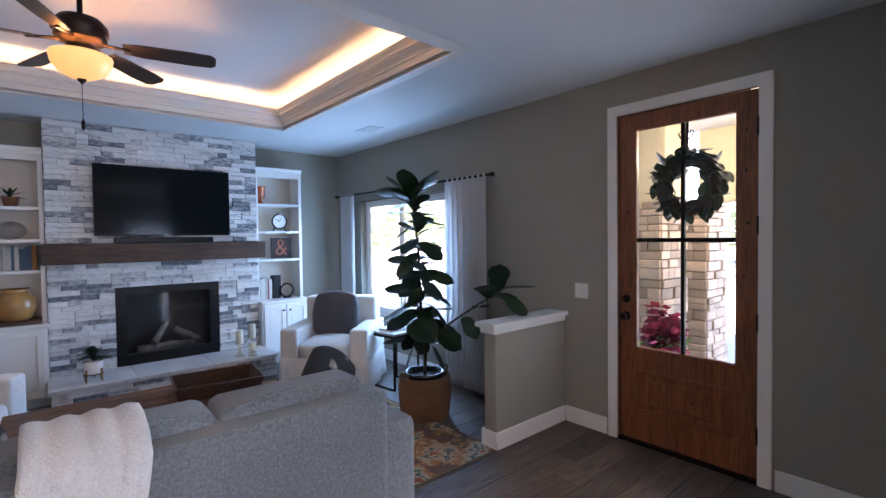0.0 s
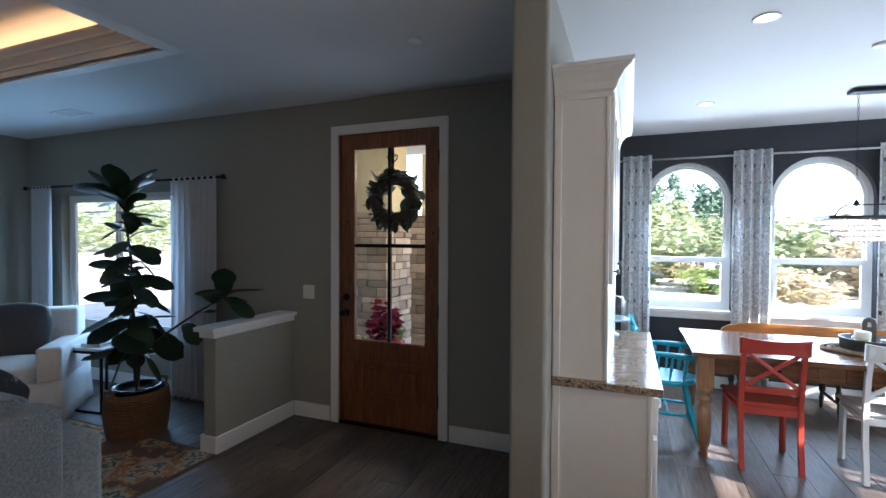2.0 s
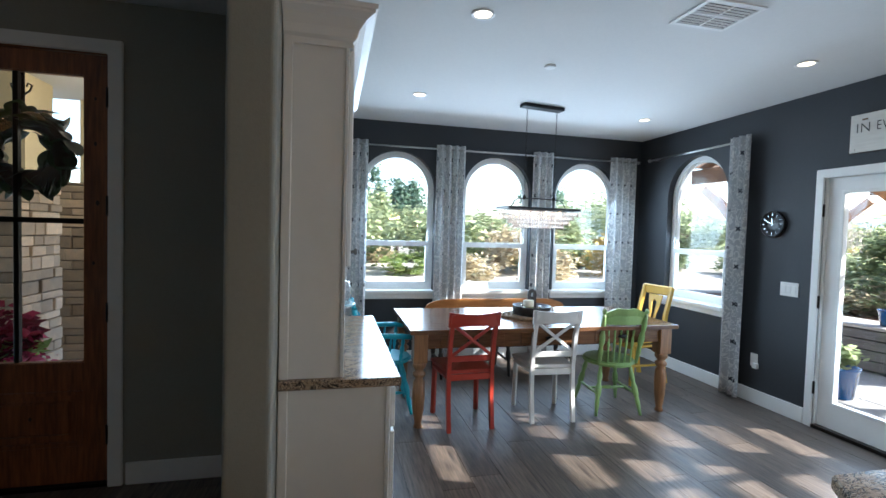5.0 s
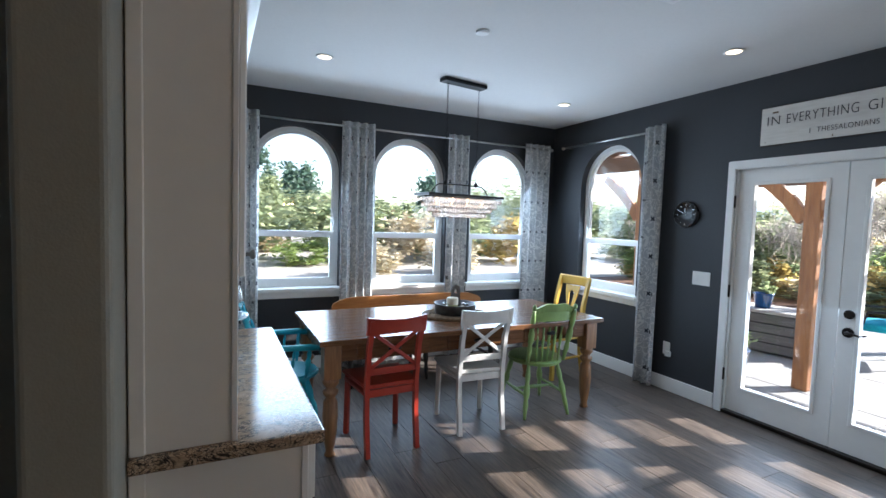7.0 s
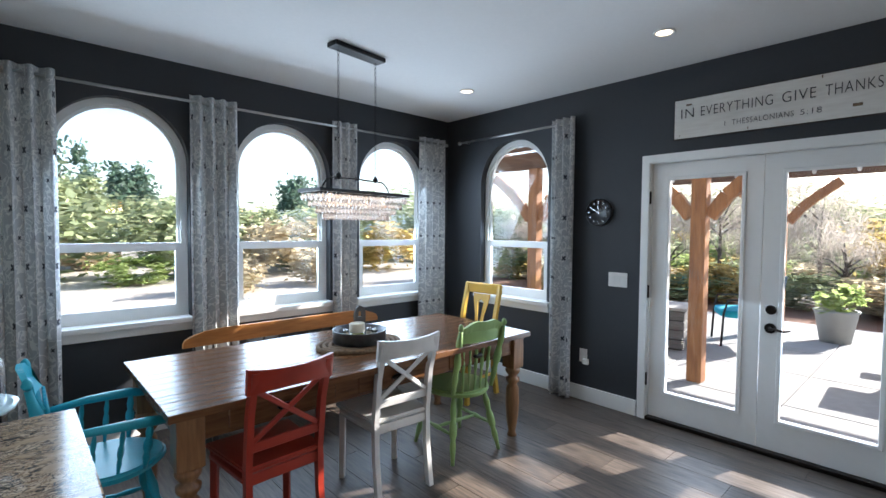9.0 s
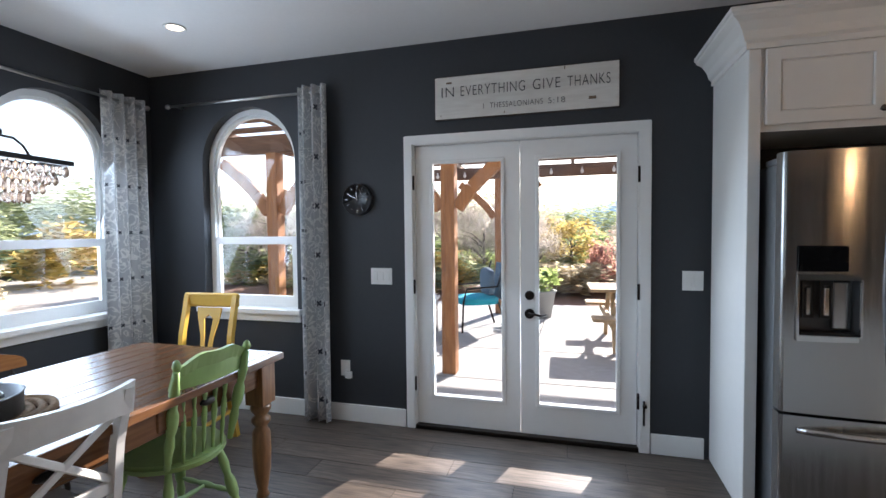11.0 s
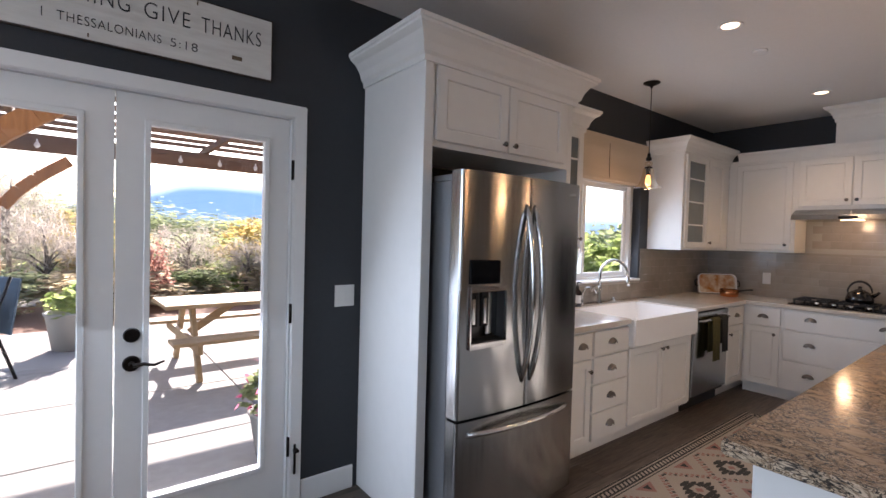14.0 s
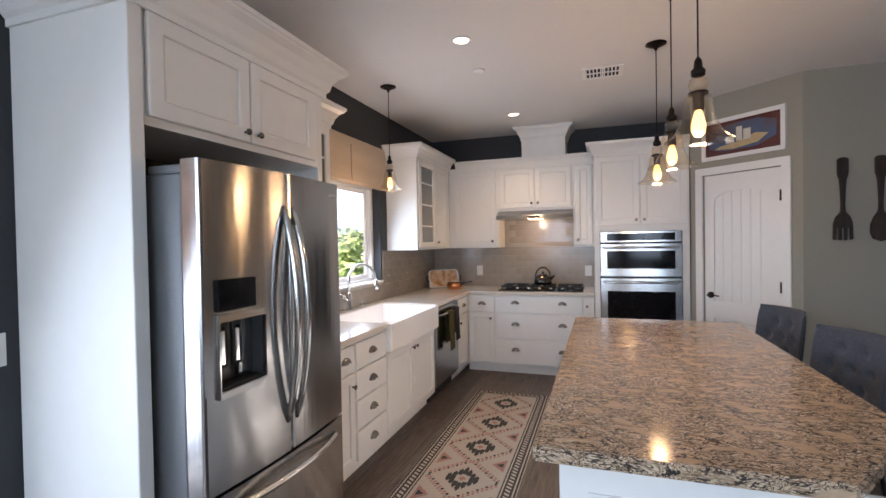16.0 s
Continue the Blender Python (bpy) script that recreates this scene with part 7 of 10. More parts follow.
def stool(x, y, turn):
    """Upholstered counter stool with a buttoned back. Faces -y before the turn."""
    s = thing("counter_stool", "slate blue tufted counter stool at the island", "stool", (x, y, 0), turn, group="stools at the island")
    bm = bmesh.new()
    box(bm, -0.205, 0.205, -0.22, 0.20, 0.57, 0.67, 0.03, 3)
    part("seat", bm, M_VELV, s)
    bm = bmesh.new()
    nu, nv = 36, 28
    fr_, bk = [], []
    btn = [(-0.11, 0.81), (0, 0.81), (0.11, 0.81), (-0.06, 0.90), (0.06, 0.90), (-0.06, 0.72), (0.06, 0.72)]
    for j in range(nv + 1):
        r1, r2 = [], []
        for i in range(nu + 1):
            u, t = -0.20 + 0.40 * i / nu, j / nv
            v = 0.60 + 0.40 * t
            round_ = 0.02 * (abs(2 * i / nu - 1) ** 4 + abs(2 * t - 1) ** 6)
            dent = sum(0.026 * math.exp(-((u - a) ** 2 + (v - b_) ** 2) / 0.0007) for a, b_ in btn)
            wrap = -0.05 * (abs(u) / 0.20) ** 2.5
            base = 0.20 + 0.05 * t + wrap
            r1.append(bm.verts.new((u * (1 - 0.04 * t), base - 0.035 + round_ + dent, v)))
            r2.append(bm.verts.new((u * (1 - 0.04 * t), base + 0.03 - round_, v)))
        fr_.append(r1)
        bk.append(r2)
    for g, flip in ((fr_, False), (bk, True)):
        for j in range(nv):
            for i in range(nu):
                q = (g[j][i], g[j][i + 1], g[j + 1][i + 1], g[j + 1][i])
                bm.faces.new(q[::-1] if flip else q).smooth = True
    for j in range(nv):
        for i in (0, nu):
            bm.faces.new((fr_[j][i], fr_[j + 1][i], bk[j + 1][i], bk[j][i]))
    for i in range(nu):
        for j in (0, nv):
            bm.faces.new((fr_[j][i], bk[j][i], bk[j][i + 1], fr_[j][i + 1]))
    bmesh.ops.recalc_face_normals(bm, faces=bm.faces)
    part("backrest", bm, M_VELV, s, "tufted backrest", smooth=True)
    for sx in (-1, 1):
        for sy in (-1, 1):
            bm = bmesh.new()
            tube(bm, [(sx * 0.21, sy * 0.20, 0), (sx * 0.17, sy * 0.16, 0.58)], [0.014, 0.021], 10)
            part("leg", bm, M_BENCHD, s)
    for sy in (-1, 1):
        bm = bmesh.new()
        tube(bm, [(-0.195, sy * 0.185, 0.2), (0.195, sy * 0.185, 0.2)], 0.009, 8)
        part("foot_rail", bm, M_BENCHD, s)


stool(-0.93, -1.07, 20)
stool(-0.13, -1.03, 22)

# runner rug with a woven geometric pattern
M_RUG = mat("cream_flatweave", (0.47, 0.42, 0.36), 0.95, grain=0.15, scale=140, bump=0.5, bscale=300)
M_RUGK = mat("charcoal_flatweave", (0.05, 0.05, 0.048), 0.95, grain=0.3, scale=140, bump=0.5, bscale=300)
M_RUGP = mat("faded_rose_flatweave", (0.40, 0.22, 0.19), 0.95, grain=0.25, scale=140, bump=0.5, bscale=300)
RL, RW = 2.50, 0.70
rg = thing("runner_rug", "cream kitchen runner rug with charcoal and rose diamonds", "rug", (-0.63, -2.81, 0.0))
part("weave", B(-RL / 2, RL / 2, -RW / 2, RW / 2, 0.001, 0.007, bevel=0.002), M_RUG, rg)


def flat(name, polys, z, m):
    bm = bmesh.new()
    for poly in polys:
        bm.faces.new([bm.verts.new((x, y, z)) for x, y in poly])
    bmesh.ops.recalc_face_normals(bm, faces=bm.faces)
    for f in bm.faces:
        if f.normal.z < 0:
            f.normal_flip()
    return part(name, bm, m, rg)


def frame_polys(hl, hw, w):
    return [rect(-hl, hl, -hw, -hw + w), rect(-hl, hl, hw - w, hw), rect(-hl, -hl + w, -hw + w, hw - w), rect(hl - w, hl, -hw + w, hw - w)]


flat("border_band", frame_polys(RL / 2 - 0.004, RW / 2 - 0.004, 0.012) + frame_polys(RL / 2 - 0.026, RW / 2 - 0.026, 0.058) + frame_polys(RL / 2 - 0.094, RW / 2 - 0.094, 0.008), 0.0078, M_RUGK)
teeth = []
for s in (-1, 1):
    n = 62
    for k in range(n):
        x0 = -RL / 2 + 0.05 + (RL - 0.10) * k / n
        w = (RL - 0.10) / n
        y = s * (RW / 2 - 0.056)
        teeth.append([(x0, y - 0.016), (x0 + w * 0.55, y - 0.016), (x0 + w * 1.0, y + 0.016), (x0 + w * 0.45, y + 0.016)])
    for k in range(15):
        y0 = -RW / 2 + 0.05 + (RW - 0.10) * k / 15
        w = (RW - 0.10) / 15
        x = s * (RL / 2 - 0.056)
        teeth.append([(x - 0.016, y0), (x - 0.016, y0 + w * 0.55), (x + 0.016, y0 + w), (x + 0.016, y0 + w * 0.45)])
flat("border_teeth", teeth, 0.0084, M_RUG)
rose, dark_ = [], []
cell = 0.46
for k in range(5):
    cx = -2 * cell + k * cell
    st = 0.034
    steps = [(4, 0), (3, 1), (3, 1), (2, 2), (1, 3), (0, 4)]
    for row in range(-3, 4):
        half = (4 - abs(row)) * st * 0.9
        rowp = rect(cx - half, cx + half, row * st * 0.85 - st * 0.42, row * st * 0.85 + st * 0.42)
        if abs(row) <= 1:
            inner = half * 0.42
            dark_.append(rect(cx - half, cx - inner, row * st * 0.85 - st * 0.42, row * st * 0.85 + st * 0.42))
            dark_.append(rect(cx + inner, cx + half, row * st * 0.85 - st * 0.42, row * st * 0.85 + st * 0.42))
            for s in (-1, 1):
                dark_.append([(cx + s * half, row * st * 0.85 - st * 0.4), (cx + s * (half + 0.03), row * st * 0.85), (cx + s * half, row * st * 0.85 + st * 0.4)])
        else:
            dark_.append(rowp)
            for s in (-1, 1):
                dark_.append([(cx + s * half, row * st * 0.85 - st * 0.4), (cx + s * (half + 0.022), row * st * 0.85), (cx + s * half, row * st * 0.85 + st * 0.4)])
    rose.append([(cx - 0.028, 0), (cx, -0.026), (cx + 0.028, 0), (cx, 0.026)])
    for a in range(4):
        sx, sy = ((1, 1), (1, -1), (-1, 1), (-1, -1))[a]
        for t in range(10):
            f = (t + 0.5) / 10
            px, py = cx + sx * cell / 2 * f, sy * (0.225 * (1 - f))
            q = 0.013
            (rose if t % 2 else dark_).append([(px - q, py), (px, py - q), (px + q, py), (px, py + q)])
            px2, py2 = cx + sx * (cell / 2 * f), sy * (0.225 * (1 - f) + 0.028)
            if abs(py2) < 0.225:
                rose.append([(px2 - q, py2), (px2, py2 - q), (px2 + q, py2), (px2, py2 + q)])
    for s in (-1, 1):
        ex = cx + cell / 2
        rose.append([(ex - 0.085, s * 0.225), (ex, s * 0.135), (ex + 0.085, s * 0.225)])
        dark_.append([(ex - 0.03, s * 0.21), (ex, s * 0.165), (ex + 0.03, s * 0.21)])
for q in (flat("rose_pattern", rose, 0.0078, M_RUGP), flat("charcoal_pattern", dark_, 0.0086, M_RUGK)):
    q["kind"] = "stuff"

# picture over the pantry door and carved fork and spoon
pc = thing("framed_picture", "landscape picture in a white frame over the pantry door", "picture")
PF = PM
bm = bmesh.new()
prism(bm, rect(0.13, 0.83, 2.16, 2.52), -0.025, PF, [rect(0.165, 0.795, 2.195, 2.485)])
part("frame", bm, M_WHITE, pc)
M_PIC = mat("painted_landscape", (0.06, 0.12, 0.24), 0.6, color2=(0.10, 0.06, 0.035), scale=5, bump=0.1, coarse=3, detail=4)
bm = bmesh.new()
box(bm, 0.165, 0.795, 2.195, 2.485, -0.012, -0.004, m=PF)
part("canvas", bm, M_PIC, pc)
bm = bmesh.new()
prism(bm, rect(0.166, 0.794, 2.196, 2.484), -0.002, PF @ Matrix.Translation((0, 0, -0.013)), [[(0.20, 2.26), (0.36, 2.225), (0.62, 2.23), (0.76, 2.29), (0.765, 2.42), (0.62, 2.462), (0.36, 2.455), (0.21, 2.40)]])
part("painted_border", bm, mat("oxblood_paint", (0.11, 0.025, 0.018), 0.55, grain=0.35, scale=14), pc)
bm = bmesh.new()
prism(bm, [(0.25 + 0.0, 2.25), (0.42, 2.235), (0.62, 2.26), (0.70, 2.32), (0.60, 2.34), (0.44, 2.29), (0.30, 2.275)], -0.002, PF @ Matrix.Translation((0, 0, -0.012)))
part("painted_road", bm, mat("ochre_paint", (0.55, 0.42, 0.22), 0.6, grain=0.2, scale=20), pc)
bm = bmesh.new()
for u0, u1, v0, v1 in ((0.44, 0.49, 2.30, 2.42), (0.50, 0.56, 2.30, 2.39), (0.35, 0.42, 2.29, 2.35)):
    box(bm, u0, u1, v0, v1, -0.0145, -0.0125, m=PF)
part("painted_houses", bm, mat("pale_paint", (0.62, 0.60, 0.52), 0.6, grain=0.15, scale=30), pc)
M_CARVE = mat("dark_carved_wood", (0.040, 0.020, 0.012), 0.35, color2=(0.016, 0.009, 0.006), scale=9, bump=0.1, stretch=(6, 6, 1))


def utensil(name, label, y, spoon):
    MU = Matrix.Translation((XL, y, 0)) @ FACE_X
    half = [(0.018, 2.05), (0.034, 2.04), (0.034, 1.93), (0.02, 1.88), (0.012, 1.70), (0.014, 1.64)]
    bm = bmesh.new()
    if spoon:
        half += [(0.04, 1.60), (0.062, 1.54), (0.064, 1.48), (0.045, 1.43), (0.0, 1.41)]
        ol = [(u, v) for u, v in half] + [(-u, v) for u, v in half[:-1][::-1]]
    else:
        half += [(0.045, 1.60), (0.06, 1.55), (0.062, 1.43)]
        tines = [(0.045, 1.425), (0.042, 1.52), (0.028, 1.52), (0.025, 1.425), (0.010, 1.42), (0.008, 1.52), (-0.008, 1.52), (-0.010, 1.42), (-0.025, 1.425), (-0.028, 1.52), (-0.042, 1.52), (-0.045, 1.425)]
        ol = half + tines + [(-u, v) for u, v in half[::-1]]
    prism(bm, ol, 0.026, Matrix.Translation((0.003, 0, 0)) @ MU)
    es = [e for e in bm.edges if len(e.link_faces) == 2 and e.calc_face_angle(0) > 1]
    bmesh.ops.bevel(bm, geom=es, offset=0.004, segments=2, affect="EDGES")
    solid(name, bm, M_CARVE, label, "wall decor")


utensil("carved_fork", "large dark carved wooden fork hung on the wall", -0.244, False)
utensil("carved_spoon", "large dark carved wooden spoon hung on the wall", -0.012, True)

# tiled backsplash: recessed joints, each tile its own piece
for nm, a in (("wall_tile_bed_sink", (-3.099, 0.283, YK + 0.0005, YK + 0.004, 0.906, 1.08)), ("wall_tile_bed_sink_b", (-3.099, -1.60, YK + 0.0005, YK + 0.004, 1.08, 1.385)), ("wall_tile_bed_back", (XB + 0.0005, XB + 0.004, YK + 0.005, -2.051, 0.906, 1.80))):
    solid(nm, B(*a), mat("pale_grout", (0.40, 0.36, 0.31), 0.9, grain=0.1, scale=60), "pale grout bed of the tiled backsplash", "backsplash", kind="structure")
TW, TH = 0.15, 0.075
tile_me = {}


def tile(parent, axis, u0, u1, v0, v1):
    w, hh = round(u1 - u0, 4), round(v1 - v0, 4)
    key = (axis, w, hh)
    if key not in tile_me:
        bm = bmesh.new()
        if axis == "y":
            box(bm, 0, w, 0, 0.005, 0, hh)
        else:
            box(bm, 0, 0.005, 0, w, 0, hh)
        tile_me[key] = finish("tile", bm, M_TILE)
    t = new("tile", tile_me[key])
    t.parent = parent
    t.location = (u0, YK + 0.004, v0) if axis == "y" else (XB + 0.004, u0, v0)


sp1 = thing("wall_backsplash_sink", "taupe glass subway tiles behind the sink", "backsplash", kind="structure")
sp2 = thing("wall_backsplash_range", "taupe glass subway tiles behind the cooktop", "backsplash", kind="structure")
row, z = 0, 0.908
while z < 1.79:
    z1 = min(z + TH - 0.0025, 1.80)
    off = TW / 2 if row % 2 else 0.0
    if z < 1.38:
        x = -3.095 - off
        end = 0.28 if z1 < 1.08 else -1.60
        while x < end:
            a, b_ = max(x, -3.095), min(x + TW - 0.0025, end)
            if b_ - a > 0.02:
                tile(sp1, "y", a, b_, z, min(z1, 1.384))
            x += TW
    y = YK + 0.012 - off
    while y < -2.055:
        a, b_ = max(y, YK + 0.012), min(y + TW - 0.0025, -2.055)
        if b_ - a > 0.02 and (z < 1.38 or (a > -3.10 and b_ < -2.27)):
            tile(sp2, "x", a, b_, z, z1 if z > 1.38 else min(z1, 1.384))
        y += TW
    z += TH
    row += 1

# ---- living room ----
M_SLIP = mat("white_cotton_slipcover", (0.70, 0.69, 0.66), 0.95, color2=(0.60, 0.59, 0.57), scale=40, bump=0.35, bscale=18, sheen=0.2)
M_THROW = mat("cream_woven_throw", (0.80, 0.77, 0.73), 0.95, color2=(0.66, 0.62, 0.58), scale=90, bump=0.9, bscale=120, sheen=0.3)
M_BEAM = mat("rough_dark_beam", (0.115, 0.062, 0.036), 0.75, color2=(0.035, 0.02, 0.013), scale=5, bump=0.6, bscale=14, stretch=(1, 9, 9))
M_TVS = mat("tv_screen_black", (0.006, 0.007, 0.008), 0.10, spec=0.15, grain=0.1, scale=3)
M_SHELFBACK = mat("warm_white_shelf", (0.66, 0.60, 0.52), 0.6, grain=0.04, scale=12)


def stone_mat(name, node):
    """Split stone whose tone runs from white to slate, piece by piece."""
    m = bpy.data.materials.new(name)
    m.use_nodes = True
    N, L = m.node_tree.nodes, m.node_tree.links
    b = N["Principled BSDF"]
    b.inputs["Roughness"].default_value = 0.85
    src = N.new("ShaderNodeObjectInfo" if node == "Random" else "ShaderNodeNewGeometry")
    co = N.new("ShaderNodeTexCoord")
    mp = N.new("ShaderNodeMapping")
    mp.inputs["Scale"].default_value = (6, 6, 16)
    L.new(co.outputs["Object"], mp.inputs[0])
    n1 = N.new("ShaderNodeTexNoise")
    n1.inputs["Scale"].default_value, n1.inputs["Detail"].default_value = 3, 6
    L.new(mp.outputs[0], n1.inputs[0])
    ma = N.new("ShaderNodeMath")
    ma.operation = "MULTIPLY_ADD"
    L.new(n1.outputs[0], ma.inputs[0])
    ma.inputs[1].default_value = 0.95
    L.new(src.outputs[node], ma.inputs[2])
    sb = N.new("ShaderNodeMath")
    sb.operation = "SUBTRACT"
    L.new(ma.outputs[0], sb.inputs[0])
    sb.inputs[1].default_value = 0.475
    r = N.new("ShaderNodeValToRGB")
    els = r.color_ramp.elements
    els[0].position, els[0].color = 0.0, (0.13, 0.135, 0.15, 1)
    els[1].position, els[1].color = 1.0, (0.74, 0.73, 0.71, 1)
    for p, c in ((0.13, (0.22, 0.225, 0.24)), (0.28, (0.42, 0.41, 0.40)), (0.45, (0.60, 0.585, 0.56))):
        e = els.new(p)
        e.color = (*c, 1)
    L.new(sb.outputs[0], r.inputs[0])
    L.new(r.outputs[0], b.inputs["Base Color"])
    bp = N.new("ShaderNodeBump")
    bp.inputs["Strength"].default_value, bp.inputs["Distance"].default_value = 1.0, 0.02
    L.new(n1.outputs[0], bp.inputs["Height"])
    L.new(bp.outputs[0], b.inputs["Normal"])
    return m


M_LEDGE, M_LEDGEJ = stone_mat("ledger_stone", "Random"), stone_mat("ledger_stone_upper", "Random Per Island")
SX0, SX1, SYF = 0.075, 2.055, 6.0
fp = thing("fireplace", "white and grey split-stone fireplace with raised hearth", "fireplace", kind="structure")
bm = bmesh.new()
prism(bm, rect(SX0 + 0.01, SX1 - 0.01, 0, H - 0.002), YL - SYF - 0.02, Matrix.Translation((0, SYF + 0.018, 0)) @ FACE_Y, [rect(0.60, 1.605, 0.24, 1.075)])
part("core", bm, M_GROUT, fp)
part("hearth_core", B(SX0 + 0.012, SX1 - 0.012, 5.47, SYF + 0.017, 0, 0.205), M_GROUT, fp)
for k, (a, b_) in enumerate(((SX0 - 0.02, 0.72), (0.723, 1.40), (1.403, SX1 + 0.02))):
    part("hearth_slab", B(a, b_, 5.43, SYF - 0.002, 0.207, 0.245, bevel=0.006, seg=2), mat("pale_hearth_stone", (0.62, 0.61, 0.59), 0.7, color2=(0.48, 0.48, 0.48), scale=5, bump=0.3, bscale=20), fp)
joined = bmesh.new()
rs_ = random.Random(11)
sizes = {}
count = 0


def ledger(x0, x1, y, z, hh, axis="y"):
    """One course of split stones along a face."""
    global count
    x = x0
    while x < x1 - 0.01:
        w = rs_.choice((0.10, 0.15, 0.20, 0.25, 0.30))
        if x + w > x1 - 0.06:
            w = x1 - x
        w2 = round(w, 2)
        pr_ = rs_.choice((0.0, 0.006, 0.012, 0.02))
        if z < 1.30 and count < 300:
            key = (round(w2, 2), round(hh, 3), pr_, axis)
            if key not in sizes:
                bm = bmesh.new()
                box(bm, 0.001, w2 - 0.001, -0.006 - pr_, 0.018, 0.0012, hh - 0.0012, 0.003)
                for v in bm.verts:
                    v.co += Vector((rs_.uniform(-1, 1) * 0.0012, rs_.uniform(-1, 1) * 0.003, rs_.uniform(-1, 1) * 0.0012))
                if axis == "x":
                    bmesh.ops.transform(bm, matrix=Matrix.Rotation(radians(90), 4, "Z"), verts=bm.verts)
                sizes[key] = finish("stone", bm, M_LEDGE)
            s = new("stone", sizes[key])
            s.parent = fp
            s.location = (x, y, z) if axis == "y" else (y, x, z)
            count += 1
        else:
            if axis == "y":
                box(joined, x + 0.001, x + w - 0.001, y - 0.006 - pr_, y + 0.018, z + 0.0012, z + hh - 0.0012, 0.003)
            else:
                box(joined, y - 0.018, y + 0.006 + pr_, x + 0.001, x + w - 0.001, z + 0.0012, z + hh - 0.0012, 0.003)
        x += w


z = 0.0
while z < 0.20:
    ledger(SX0, SX1, 5.46, z, 0.0515)
    ledger(5.46, SYF, SX1 - 0.004, z, 0.0515, "x")
    z += 0.0515
z = 0.247
while z < H - 0.02:
    hh = min(0.0515, H - 0.004 - z)
    if z < 1.06:
        ledger(SX0, 0.605, SYF, z, hh)
        ledger(1.60, SX1, SYF, z, hh)
    else:
        ledger(SX0, SX1, SYF, z, hh)
    z += 0.0515
jo = part("upper_stones", joined, M_LEDGEJ, fp)
jo["kind"] = "stuff"
side = bmesh.new()
for s in (SX0 - 0.004, SX1 - 0.014):
    z = 0.247
    while z < H - 0.05:
        y = SYF - 0.004
        for w in (0.15, 0.205):
            box(side, s, s + 0.018, y, y + w - 0.002, z + 0.001, z + 0.05, 0.002)
            y += w
        z += 0.0515
so = part("side_stones", side, M_LEDGEJ, fp)
so["kind"] = "stuff"
part("mantel_beam", B(0.03, 2.085, 5.78, SYF - 0.03, 1.335, 1.53, bevel=0.014, seg=2), M_BEAM, fp, "rough dark wooden mantel beam")
fb = thing("firebox", "black gas fireplace insert behind glass with logs", "fireplace insert")
bm = bmesh.new()
prism(bm, rect(0.606, 1.599, 0.247, 1.07), 0.05, Matrix.Translation((0, SYF - 0.012, 0)) @ FACE_Y, [rect(0.70, 1.505, 0.36, 0.985)])
part("surround", bm, M_BLACK, fb)
bm = bmesh.new()
for a in ((0.66, 1.545, SYF + 0.28, SYF + 0.30, 0.25, 1.06), (0.66, 0.68, SYF + 0.04, SYF + 0.28, 0.25, 1.06), (1.525, 1.545, SYF + 0.04, SYF + 0.28, 0.25, 1.06), (0.66, 1.545, SYF + 0.04, SYF + 0.28, 0.25, 0.30), (0.66, 1.545, SYF + 0.04, SYF + 0.28, 1.0, 1.06)):
    box(bm, *a)
part("chamber", bm, M_IRON, fb)
M_LOG = mat("ceramic_log", (0.22, 0.17, 0.13), 0.9, color2=(0.07, 0.055, 0.045), scale=14, bump=0.8, bscale=30)
for p0, p1, r in (((0.80, SYF + 0.16, 0.36), (1.38, SYF + 0.20, 0.36), 0.045), ((0.95, SYF + 0.10, 0.42), (1.10, SYF + 0.22, 0.62), 0.035), ((1.15, SYF + 0.12, 0.56), (1.42, SYF + 0.16, 0.40), 0.035)):
    bm = bmesh.new()
    tube(bm, [Vector(p0).lerp(Vector(p1), t / 5) + Vector((0, 0.008 * math.sin(t * 3), 0.006 * math.cos(t * 4))) for t in range(6)], [r, r * 1.1, r * 0.95, r * 1.05, r * 0.9, r * 0.8], 10)
    part("log", bm, M_LOG, fb)
g = part("glass_front", B(0.70, 1.505, SYF + 0.01, SYF + 0.014, 0.36, 0.985), M_GLASS, fb)
g.visible_shadow = False
tv = thing("television", "large black flat television mounted on the stone", "television", (1.085, 5.93, 1.97))
part("casing", B(-0.64, 0.64, 0.0, 0.045, -0.365, 0.365, bevel=0.006, seg=2), M_BLACK, tv)
part("screen", B(-0.632, 0.632, -0.003, 0.0, -0.35, 0.357), M_TVS, tv)
part("wall_mount", B(-0.2, 0.2, 0.045, 0.072, -0.15, 0.15), M_BLACK, tv)
part("badge", B(-0.03, 0.03, -0.0045, -0.003, -0.362, -0.354), M_STEEL, tv)
solid("soundbar", B(0.60, 1.52, 5.84, 5.92, 1.532, 1.59, bevel=0.012, seg=3), M_BLACK, "long black soundbar on the mantel beam", "soundbar")


